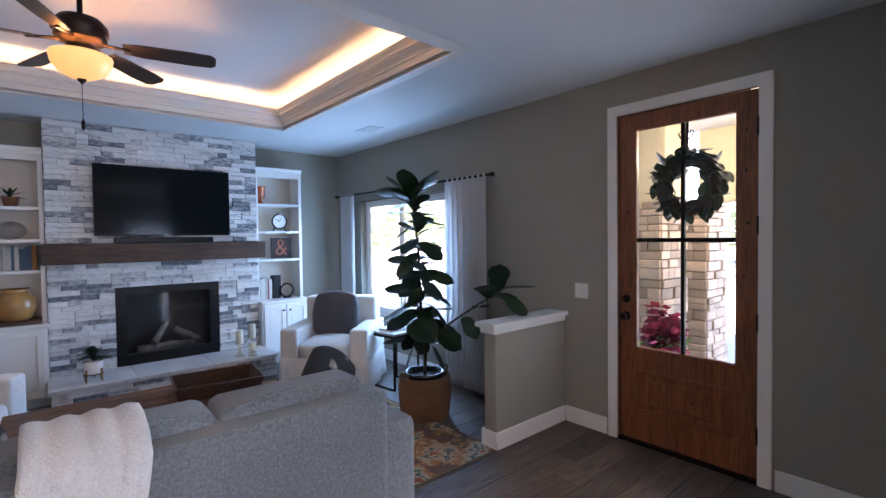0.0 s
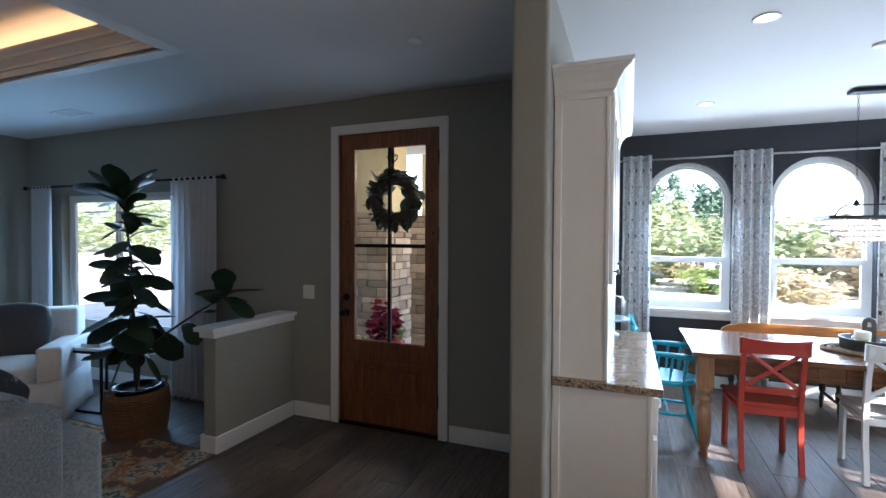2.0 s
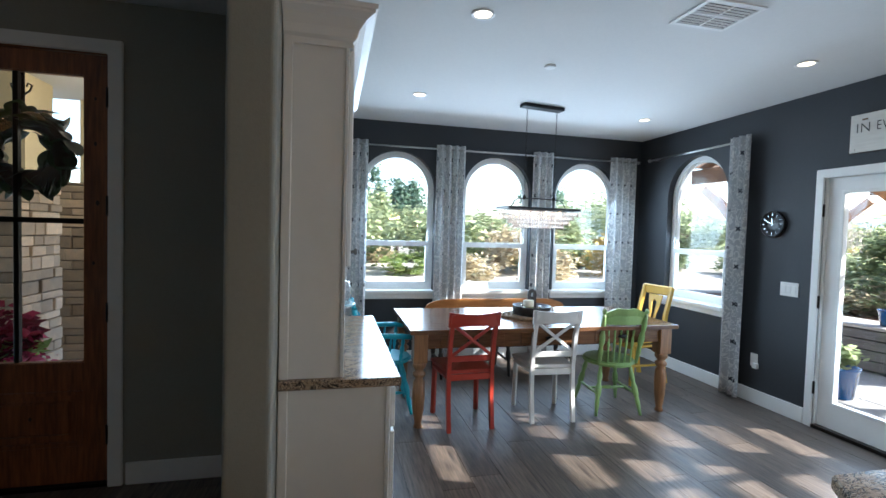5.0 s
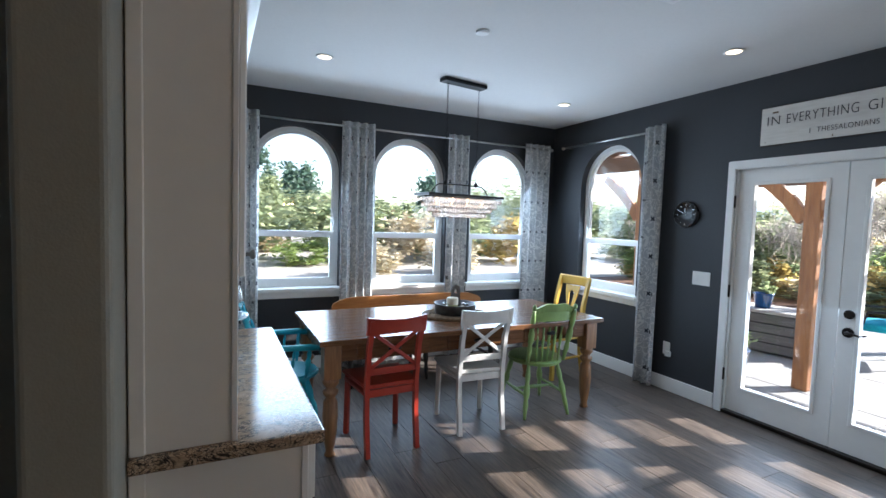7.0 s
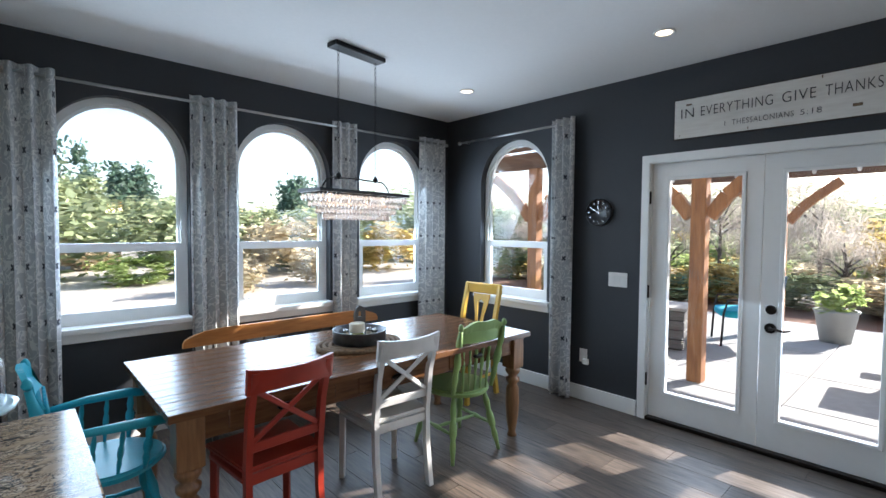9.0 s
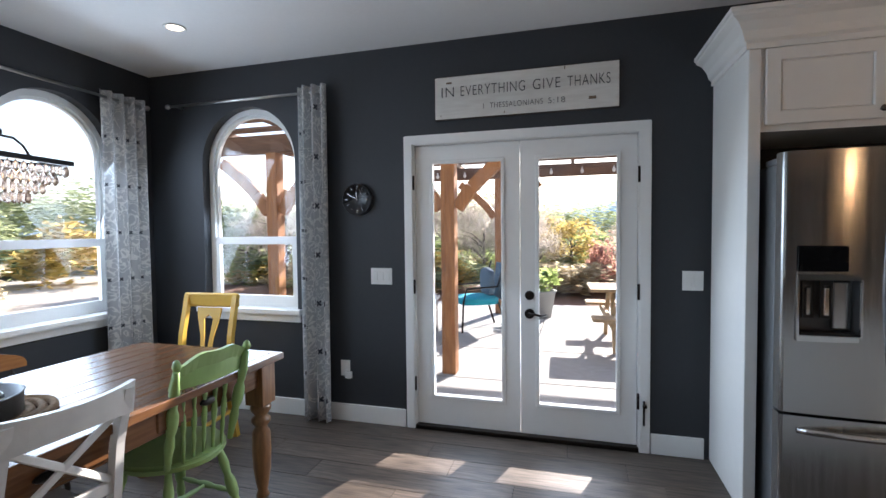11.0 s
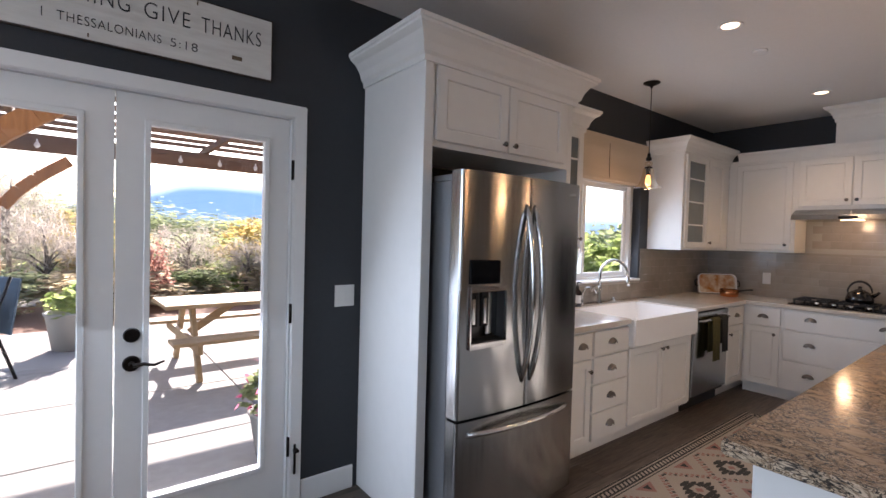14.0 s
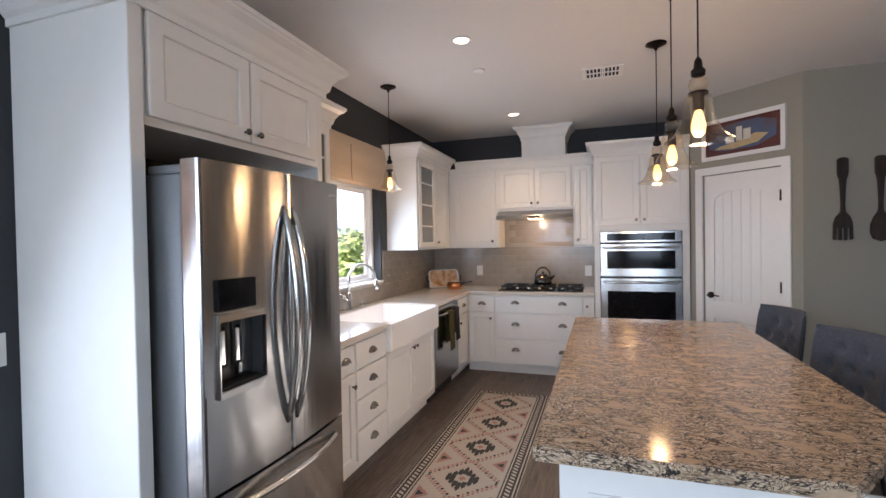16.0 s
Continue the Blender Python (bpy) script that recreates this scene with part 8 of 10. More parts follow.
def bookcase(x0, x1, shelves, label, doors):
    c = thing("bookcase", label, "bookcase")
    yb = YL - 0.001
    part("back_panel", B(x0 + 0.02, x1 - 0.02, yb - 0.015, yb, 0.78, 2.40), M_SHELFBACK, c)
    for a in (x0, x1 - 0.035):
        part("side_panel", B(a, a + 0.035, 6.06, yb - 0.016, 0.785, 2.40), M_CAB, c)
    for z in shelves:
        part("shelf", B(x0 + 0.036, x1 - 0.036, 6.065, yb - 0.016, z - 0.03, z, bevel=0.002), M_CAB, c)
    part("top", B(x0, x1, 6.06, yb, 2.40, 2.43), M_CAB, c)
    part("frieze", B(x0 + 0.036, x1 - 0.036, 6.06, 6.08, 2.33, 2.40), M_CAB, c)
    bm = bmesh.new()
    crown(bm, [(x0, 6.06), (x1, 6.06)] if False else [(x0, 6.06), (x1, 6.06)], [(o, z) for o, z in crown_prof(2.39, 0.06, 0.035)])
    part("crown_moulding", bm, M_CAB, c)
    part("base_body", B(x0, x1, 5.90, yb, 0.08, 0.755), M_CAB, c)
    part("plinth", B(x0 + 0.002, x1 - 0.002, 5.93, yb, 0.0, 0.08), M_CAB, c)
    part("base_top", B(x0 - 0.005, x1 + 0.02, 5.875, yb, 0.755, 0.785, bevel=0.004), M_CAB, c)
    mm = Matrix(((1, 0, 0, 0), (0, 0, -1, 5.90), (0, 1, 0, 0), (0, 0, 0, 1)))
    w = (x1 - x0 - 0.04) / doors
    for k in range(doors):
        a = x0 + 0.02 + k * w
        d = panel_door("door", a + 0.004, a + w - 0.004, 0.10, 0.735, mm, c, M_CAB)
        knob(d, mm, a + (w - 0.04 if k % 2 == 0 else 0.04), 0.66, M_NICKEL)
    return c


bookcase(2.062, 2.66, (1.30, 1.655, 2.0), "white built-in bookcase with cupboard, partly filled", 2)
bookcase(-0.92, 0.068, (1.285, 1.58, 1.89), "white built-in bookcase with cupboard and ornaments", 2)

M_TERR = mat("orange_glazed_ceramic", (0.48, 0.10, 0.025), 0.25, grain=0.25, scale=10, coat=0.5)
M_OCHRE = mat("ochre_glazed_jar", (0.40, 0.22, 0.06), 0.35, color2=(0.25, 0.11, 0.03), scale=9, coat=0.4)
vs = thing("vase", "orange glazed ceramic urn on the shelf", "vase", (2.17, 6.2, 2.001))
bm = bmesh.new()
lathe(bm, [(0.05, 0), (0.05, 0.012), (0.022, 0.03), (0.025, 0.05), (0.06, 0.09), (0.062, 0.17), (0.07, 0.21), (0.076, 0.225), (0.06, 0.225), (0.05, 0.20), (0.01, 0.12)], seg=24)
part("urn", bm, M_TERR, vs)
dc = thing("desk_clock", "black twin-legged round desk clock on the shelf", "clock", (2.40, 6.17, 1.656))
bm = bmesh.new()
lathe(bm, [(0.085, 0), (0.10, 0.004), (0.10, 0.03), (0.088, 0.034), (0.086, 0.026)], seg=32, m=Matrix.Translation((0, 0, 0.125)) @ Matrix.Rotation(radians(90), 4, "X"), cap=False)
part("case", bm, M_BLACK, dc)
bm = bmesh.new()
lathe(bm, [(0.087, 0.02), (0.087, 0.024)], seg=32, m=Matrix.Translation((0, 0, 0.125)) @ Matrix.Rotation(radians(90), 4, "X"))
part("dial", bm, M_PLATE, dc)
for ang, ln in ((-60, 0.06), (20, 0.045)):
    bm = bmesh.new()
    box(bm, -0.003, 0.003, -0.027, -0.025, 0, ln, m=Matrix.Translation((0, 0, 0.125)) @ Matrix.Rotation(radians(ang), 4, "Y"))
    part("clock_hand", bm, M_BLACK, dc)
for s in (-1, 1):
    bm = bmesh.new()
    tube(bm, [(s * 0.06, -0.015, 0.05), (s * 0.085, -0.015, 0.0)], 0.008, 8)
    part("foot", bm, M_BLACK, dc)
bm = bmesh.new()
tube(bm, [(0.02 * math.cos(a), -0.015, 0.235 + 0.015 * math.sin(a)) for a in (2 * math.pi * k / 12 for k in range(13))], 0.004, 6, False)
part("ring", bm, M_BLACK, dc)
am = thing("ampersand_sign", "dark square sign with a worn red ampersand", "sign", (2.42, 6.17, 1.301))
part("board", B(-0.13, 0.13, -0.012, 0.012, 0, 0.27, bevel=0.003), mat("dark_brown_board", (0.045, 0.022, 0.016), 0.7, grain=0.4, scale=14, bump=0.1), am)
o = lettering("&", 0.27, (0, -0.0135, 0.135), 0.19, am, mat("worn_red_paint", (0.42, 0.10, 0.05), 0.7, grain=0.3, scale=30), rot=(90, 0, 0), name="ampersand")
BOOKC = [(0.55, 0.52, 0.46), (0.28, 0.06, 0.04), (0.60, 0.58, 0.54), (0.08, 0.14, 0.20), (0.38, 0.16, 0.05), (0.03, 0.03, 0.035), (0.42, 0.40, 0.37), (0.20, 0.10, 0.06)]
BOOKM = [mat("book_cloth", c, 0.8, grain=0.15, scale=60) for c in BOOKC]
M_PAGE = mat("book_pages", (0.66, 0.62, 0.53), 0.9, grain=0.1, scale=200, stretch=(8, 1, 1))


def book(x, y, z, w, d, hh, m, lean=0.0):
    b = thing("book", "hardback book standing on the shelf", "book", (x, y, z), group="books on the shelves")
    b.rotation_euler = (0, radians(lean), 0)
    part("cover", B(0, w, 0, 0.004, 0, hh, bevel=0.001), m, b)
    part("board", B(0, 0.003, 0.004, d, 0, hh), m, b)
    part("board", B(w - 0.003, w, 0.004, d, 0, hh), m, b)
    part("pages", B(0.003, w - 0.003, 0.005, d - 0.004, 0.003, hh - 0.004), M_PAGE, b)


rb = random.Random(5)
x = 2.12
for k in range(5):
    w = rb.uniform(0.018, 0.034)
    book(x, 6.10, 0.786, w, 0.15, rb.uniform(0.21, 0.28), BOOKM[(0, 2, 6, 1, 2)[k]])
    x += w + 0.0015
x = -0.36
while x < -0.02:
    w = rb.uniform(0.020, 0.036)
    book(x, 6.10, 1.286, w, 0.14, rb.uniform(0.19, 0.24), BOOKM[rb.randrange(8)])
    x += w + 0.0015
bm = bmesh.new()
box(bm, 0, 0.11, 0, 0.09, 0, 0.30, 0.01, 2)
solid("black_box", bm, M_BLACK, "tall black box behind the books", "box", (2.285, 6.12, 0.786))
gb = thing("ring_ornament", "dark metal ring ornament on the cupboard top", "ornament", (2.46, 6.1, 0.786))
bm = bmesh.new()
tube(bm, [(0.085 * math.cos(a), 0, 0.10 + 0.085 * math.sin(a)) for a in (2 * math.pi * k / 28 for k in range(29))], 0.012, 8, False)
part("ring", bm, M_BRONZE, gb)
part("foot", B(-0.05, 0.05, -0.03, 0.03, 0, 0.016, bevel=0.003), M_BRONZE, gb)
oj = thing("jar", "ochre glazed pottery jar on a wooden board", "jar", (-0.16, 6.08, 0.82))
bm = bmesh.new()
lathe(bm, [(0.09, 0), (0.13, 0.03), (0.165, 0.12), (0.15, 0.21), (0.10, 0.26), (0.09, 0.275), (0.115, 0.295), (0.10, 0.295), (0.08, 0.27), (0.02, 0.2)], seg=28)
part("jar_body", bm, M_OCHRE, oj)
solid("riser_board", B(-0.36, 0.03, 5.92, 6.2, 0.786, 0.819, bevel=0.006, seg=2), M_BEAM, "thick rough wooden riser board under the jar", "board")
bm = bmesh.new()
for k in range(16):
    a = math.pi * k / 16
    tube(bm, [(0.12 * math.sin(q) * math.cos(a), 0.12 * math.sin(q) * math.sin(a), 0.085 - 0.085 * math.cos(q)) for q in (2 * math.pi * j / 18 for j in range(19))], 0.0035, 5, False)
solid("wire_orb", bm, M_ROD, "woven wire orb ornament on the shelf", "ornament", (-0.18, 6.2, 1.582))

# plants
M_LEAFD = mat("dark_fig_leaf", (0.018, 0.048, 0.016), 0.5, color2=(0.010, 0.026, 0.010), scale=8, bump=0.15, bscale=30, coat=0.05, rand=0.25)
M_STEM = mat("brown_stem", (0.06, 0.04, 0.025), 0.8, grain=0.3, scale=30)
M_SOIL = mat("potting_soil", (0.02, 0.015, 0.01), 0.95, grain=0.5, scale=60, bump=0.8)


def leaf_mesh(name, length, width, m, fiddle=False, fold=0.25):
    """A leaf along +x with a midrib fold and drooping tip."""
    bm = bmesh.new()
    n = 9
    rows = []
    for k in range(n + 1):
        t = k / n
        w = math.sin(math.pi * min(1, t * 0.93 + 0.05)) ** 0.8
        if fiddle:
            w = (0.55 + 0.45 * t) * (math.sin(math.pi * min(1, t * 0.97 + 0.03)) ** 0.55) * (1 - 0.18 * math.exp(-((t - 0.42) / 0.12) ** 2))
        w *= width / 2
        x, z = length * t, -0.25 * length * t * t + 0.04 * length * math.sin(6 * t)
        rows.append([bm.verts.new(p) for p in ((x, -w, z + w * fold), (x, -w * 0.5, z + w * fold * 0.3), (x, 0, z), (x, w * 0.5, z + w * fold * 0.3), (x, w, z + w * fold))])
    for a, b_ in zip(rows, rows[1:]):
        for i in range(4):
            bm.faces.new((a[i], a[i + 1], b_[i + 1], b_[i])).smooth = True
    return finish(name, bm, m)


fig = thing("fiddle_leaf_fig", "tall fiddle leaf fig with large dark leaves", "plant", (2.56, 3.34, 0.0))
FIGL = [leaf_mesh("leaf", 0.34, 0.25, M_LEAFD, True, 0.12), leaf_mesh("leaf", 0.27, 0.19, M_LEAFD, True, 0.16), leaf_mesh("leaf", 0.18, 0.15, M_LEAFD, True, 0.2)]
rf = random.Random(21)
bm = bmesh.new()
tube(bm, [(0, 0, 0.28), (0.01, 0.0, 0.6), (-0.02, 0.02, 1.0), (-0.01, 0.05, 1.4), (-0.03, 0.10, 1.85), (-0.03, 0.12, 1.95)], [0.016, 0.015, 0.013, 0.011, 0.008, 0.005], 8)
part("trunk", bm, M_STEM, fig)
bm = bmesh.new()
tube(bm, [(0, 0, 0.62), (0.12, -0.18, 0.80), (0.26, -0.40, 0.98), (0.34, -0.55, 1.08)], [0.011, 0.010, 0.008, 0.005], 8)
part("branch", bm, M_STEM, fig)


def put_leaf(p, az, el, k, roll=0.0, s=1.0):
    l = new("leaf", FIGL[k])
    l.parent = fig
    l.matrix_basis = Matrix.Translation(p) @ Matrix.Rotation(az, 4, "Z") @ Matrix.Rotation(-el, 4, "Y") @ Matrix.Rotation(roll, 4, "X") @ Matrix.Diagonal((s, s, s, 1))


for k in range(62):
    t = k / 61
    z = 0.62 + 1.22 * t
    az = k * 2.4 + rf.uniform(-0.35, 0.35)
    sc = 1.12 if z < 1.05 else 0.98 if z < 1.4 else 0.88
    el = radians(rf.uniform(-38, 22)) if z < 1.55 else radians(rf.uniform(-10, 50))
    put_leaf((-0.02 * t, 0.10 * t * t, z), az, el, 0 if k % 3 else 1, rf.uniform(-0.7, 0.7), sc * rf.uniform(0.82, 1.08))
for k in range(7):
    put_leaf((-0.03, 0.12, 1.82 + 0.012 * k), k * 0.9 + 0.3, radians(rf.uniform(25, 75)), 0, rf.uniform(-0.4, 0.4), 1.02)
for k, (t, az, el) in enumerate(((0.55, -1.9, -20), (0.7, 0.4, 10), (0.8, -0.6, 30), (0.9, -2.6, 40), (1.0, -0.9, 25), (1.0, -1.5, -15), (1.0, -2.2, 65), (0.95, 0.1, 5))):
    p = Vector((0, 0, 0.62)).lerp(Vector((0.34, -0.55, 1.08)), t)
    put_leaf(p, az, radians(el), 0 if k > 2 else 1, rf.uniform(-0.3, 0.3), 0.95)
bk = thing("basket_planter", "woven brown basket with handles holding the fig pot", "basket", (2.56, 3.34, 0.0))
M_BASK = mat("brown_woven_basket", (0.25, 0.125, 0.055), 0.8, color2=(0.13, 0.06, 0.028), scale=40, bump=0.8, bscale=90, stretch=(1, 1, 4))
bm = bmesh.new()
for k in range(18):
    z = 0.012 + 0.020 * k
    r = 0.175 + 0.045 * math.sin(math.pi * (0.15 + 0.6 * k / 18))
    tube(bm, [(r * math.cos(a), r * math.sin(a), z) for a in (2 * math.pi * j / 36 for j in range(37))], 0.0125, 6, False)
lathe(bm, [(0.02, 0.004), (0.175, 0.004), (0.205, 0.15), (0.20, 0.35)], seg=32, cap=False)
part("weave", bm, M_BASK, bk)
for s in (-1, 1):
    bm = bmesh.new()
    tube(bm, [(s * 0.20, -0.06, 0.33), (s * 0.225, -0.04, 0.40), (s * 0.225, 0.04, 0.40), (s * 0.20, 0.06, 0.33)], 0.010, 6)
    part("handle", bm, M_BASK, bk)
pt = thing("plant_pot", "dark glazed pot with soil inside the basket", "pot", (2.56, 3.34, 0.03))
bm = bmesh.new()
lathe(bm, [(0.13, 0), (0.16, 0.32), (0.172, 0.335), (0.172, 0.36), (0.155, 0.36), (0.15, 0.30), (0.02, 0.29)], seg=32)
part("pot_body", bm, mat("dark_glazed_pot", (0.02, 0.022, 0.03), 0.2, grain=0.2, scale=9, coat=0.5), pt)
bm = bmesh.new()
lathe(bm, [(0.15, 0.315), (0.02, 0.325)], seg=24)
part("soil", bm, M_SOIL, pt)

hp = thing("potted_plant", "small dark-leaved plant in a white pot on a wooden stand", "plant", (0.385, 5.60, 0.246))
bm = bmesh.new()
lathe(bm, [(0.065, 0.07), (0.075, 0.08), (0.08, 0.19), (0.074, 0.19), (0.07, 0.175), (0.02, 0.172)], seg=24)
part("pot", bm, M_SINK, hp)
for s in range(4):
    a = math.pi / 4 + s * math.pi / 2
    bm = bmesh.new()
    tube(bm, [(0.085 * math.cos(a), 0.085 * math.sin(a), 0), (0.082 * math.cos(a), 0.082 * math.sin(a), 0.12)], 0.008, 6)
    part("stand_leg", bm, M_BENCH, hp)
part("stand_cross", (lambda b: (bar(b, (-0.08, 0, 0.06), (0.08, 0, 0.06), 0.012, 0.02, 0), bar(b, (0, -0.08, 0.06), (0, 0.08, 0.06), 0.012, 0.02, 0), b)[2])(bmesh.new()), M_BENCH, hp)
SML = leaf_mesh("leaf", 0.15, 0.07, M_LEAFD)
for k in range(18):
    l = new("leaf", SML)
    l.parent = hp
    l.matrix_basis = Matrix.Translation((0, 0, 0.18 + 0.004 * k)) @ Matrix.Rotation(k * 2.4, 4, "Z") @ Matrix.Rotation(-radians(rf.uniform(5, 70)), 4, "Y") @ Matrix.Diagonal((rf.uniform(0.7, 1.1),) * 3 + (1,))
sp_ = thing("potted_plant", "small succulent in a terracotta pot on the shelf", "plant", (-0.17, 6.2, 1.892))
bm = bmesh.new()
lathe(bm, [(0.045, 0), (0.06, 0.07), (0.065, 0.075), (0.065, 0.09), (0.055, 0.09), (0.05, 0.075), (0.01, 0.07)], seg=20)
part("pot", bm, mat("terracotta", (0.30, 0.12, 0.06), 0.8, grain=0.2, scale=20), sp_)
for k in range(10):
    l = new("leaf", SML)
    l.parent = sp_
    l.matrix_basis = Matrix.Translation((0, 0, 0.08)) @ Matrix.Rotation(k * 2.4, 4, "Z") @ Matrix.Rotation(-radians(rf.uniform(10, 80)), 4, "Y") @ Matrix.Diagonal((0.8, 0.5, 0.8, 1))
for x, y, hs, hc_ in ((1.70, 5.60, 0.14, 0.15), (1.86, 5.66, 0.17, 0.16), (1.82, 5.52, 0.07, 0.075)):
    cd = thing("candle_holder", "cream pillar candle on a clear glass stand", "candle", (x, y, 0.246), group="candles on the hearth")
    bm = bmesh.new()
    lathe(bm, [(0.05, 0), (0.05, 0.008), (0.014, 0.02), (0.02, hs * 0.5), (0.013, hs - 0.02), (0.05, hs - 0.006), (0.05, hs)], seg=20)
    part("glass_stand", bm, M_PGL, cd)
    bm = bmesh.new()
    lathe(bm, [(0.038, hs), (0.039, hs + 0.005), (0.038, hs + hc_), (0.02, hs + hc_ - 0.004)], seg=20)
    part("pillar_candle", bm, M_WAX, cd)


def cushion(bm, x0, x1, y0, y1, z0, z1, puff=0.03, m=None, r=0.04):
    """A padded cushion with rounded edges and a swell."""
    start = len(bm.verts)
    b2 = bmesh.new()
    box(b2, x0, x1, y0, y1, z0, z1)
    bmesh.ops.subdivide_edges(b2, edges=b2.edges, cuts=5, use_grid_fill=True)
    c = Vector(((x0 + x1) / 2, (y0 + y1) / 2, (z0 + z1) / 2))
    hsz = Vector(((x1 - x0) / 2, (y1 - y0) / 2, (z1 - z0) / 2))
    for v in b2.verts:
        q = Vector([(v.co[i] - c[i]) / hsz[i] for i in range(3)])
        for i in range(3):
            j, k = (i + 1) % 3, (i + 2) % 3
            if abs(abs(q[i]) - 1) < 1e-4:
                v.co[i] += math.copysign(puff * (1 - q[j] ** 2) * (1 - q[k] ** 2), q[i])
        over = [abs(q[i]) > 0.98 for i in range(3)]
        if sum(over) >= 2:
            for i in range(3):
                if over[i]:
                    v.co[i] -= math.copysign(min(r, hsz[i] * 0.4) * (0.3 if sum(over) == 2 else 0.42), q[i])
    if m:
        bmesh.ops.transform(b2, matrix=m, verts=b2.verts)
    me = bpy.data.meshes.new("tmp_cushion")
    b2.to_mesh(me)
    b2.free()
    bm.from_mesh(me)
    bpy.data.meshes.remove(me)


def soft(name, args, material, parent, label="", **kw):
    bm = bmesh.new()
    cushion(bm, *args, **kw)
    p = part(name, bm, material, parent, label, smooth=True)
    s = p.modifiers.new("round", "SUBSURF")
    s.levels = s.render_levels = 1
    return p


sofa = thing("sofa", "grey linen sofa with loose back cushions, seen from behind", "sofa", (0.24, 2.08, 0))
part("back_frame", B(-1.10, 1.10, 0.0, 0.20, 0.06, 0.80, bevel=0.035, seg=3), M_SOFA, sofa)
part("seat_base", B(-1.10, 1.10, 0.201, 0.90, 0.08, 0.30, bevel=0.02, seg=2), M_SOFA, sofa)
for s in (-1, 1):
    part("arm", B(s * 1.18 - 0.11, s * 1.18 + 0.11, 0.02, 0.93, 0.06, 0.62, bevel=0.06, seg=4), M_SOFA, sofa)
for k in range(3):
    a = -1.05 + 0.7 * k
    soft("seat_cushion", (a + 0.005, a + 0.695, 0.30, 0.92, 0.30, 0.46), M_SOFA, sofa)
    bc = part("back_cushion", B(a + 0.004, a + 0.696, 0.13, 0.38, 0.44, 0.885, bevel=0.05, seg=4), M_SOFA, sofa, smooth=True)
    for v in bc.data.vertices:
        if v.co.z > 0.66:
            v.co.z -= 0.05 * abs((v.co.x - a - 0.35) / 0.346) ** 3 * (v.co.z - 0.66) / 0.225
    bm = bmesh.new()
    tube(bm, [(a + 0.02, 0.138, 0.80), (a + 0.08, 0.138, 0.845), (a + 0.2, 0.138, 0.868), (a + 0.5, 0.138, 0.868), (a + 0.62, 0.138, 0.845), (a + 0.68, 0.138, 0.80)], 0.007, 6)
    part("piping", bm, M_SOFA, sofa)
for sx in (-1, 1):
    for y in (0.08, 0.85):
        bm = bmesh.new()
        tube(bm, [(sx * 1.1, y, 0), (sx * 1.1, y, 0.08)], [0.018, 0.026], 8)
        part("foot", bm, M_BENCHD, sofa)
# throw over the sofa back
bm = bmesh.new()
rows = []
prof = [(-0.035, 0.30), (-0.03, 0.50), (-0.025, 0.70), (-0.005, 0.81), (0.06, 0.86), (0.18, 0.895), (0.30, 0.895), (0.42, 0.82), (0.44, 0.60)]
pts = []
for a, b_ in zip(prof, prof[1:]):
    for t in range(4):
        pts.append((a[0] + (b_[0] - a[0]) * t / 4, a[1] + (b_[1] - a[1]) * t / 4))
for i in range(25):
    s = i / 24
    wob = 0.012 * math.sin(s * 17) + 0.008 * math.sin(s * 31 + 1)
    rows.append([bm.verts.new((-0.04 + 0.35 * s + 0.02 * math.sin(z * 9), 2.08 + y - abs(wob) * (1 if z < 0.82 else 0.3), z + 0.006 * math.sin(s * 23))) for y, z in pts])
for a, b_ in zip(rows, rows[1:]):
    for k in range(len(pts) - 1):
        bm.faces.new((a[k], a[k + 1], b_[k + 1], b_[k])).smooth = True
th = solid("throw_blanket", bm, M_THROW, "cream woven throw draped over the sofa back", "blanket")
th.modifiers.new("thickness", "SOLIDIFY").thickness = 0.012
fr2 = bmesh.new()
for i in range(40):
    x = -0.04 + 0.35 * (i + 0.5) / 40
    tube(fr2, [(x, 2.04, 0.31), (x + 0.004, 2.037, 0.27), (x - 0.003, 2.04, 0.24)], 0.003, 4)
fo = part("fringe", fr2, M_THROW, th)
M_PILLB = mat("black_floral_cloth", (0.02, 0.022, 0.025), 0.95, color2=(0.55, 0.50, 0.42), scale=9, bump=0.2, coarse=14, detail=1)
M_PILLB.node_tree.nodes["Color Ramp"].color_ramp.elements[0].position = 0.33
M_PILLB.node_tree.nodes["Color Ramp"].color_ramp.elements[1].position = 0.42
pil = thing("cushion", "black floral throw pillow on the sofa", "pillow", (1.31, 2.70, 0.66), 25)
soft("pillow_cover", (-0.2, 0.2, -0.04, 0.04, -0.2, 0.2), M_PILLB, pil, puff=0.045, r=0.006, m=Matrix.Rotation(radians(32), 4, "Y"))
pil = thing("cushion", "black floral throw pillow on the sofa", "pillow", (-0.30, 2.60, 0.66), -10)
soft("pillow_cover", (-0.2, 0.2, -0.07, 0.07, -0.16, 0.25), M_PILLB, pil, puff=0.06, r=0.03)

M_PILLG = mat("dark_grey_velvet", (0.075, 0.072, 0.075), 0.9, grain=0.25, scale=60, bump=0.2, bscale=150, sheen=0.4)


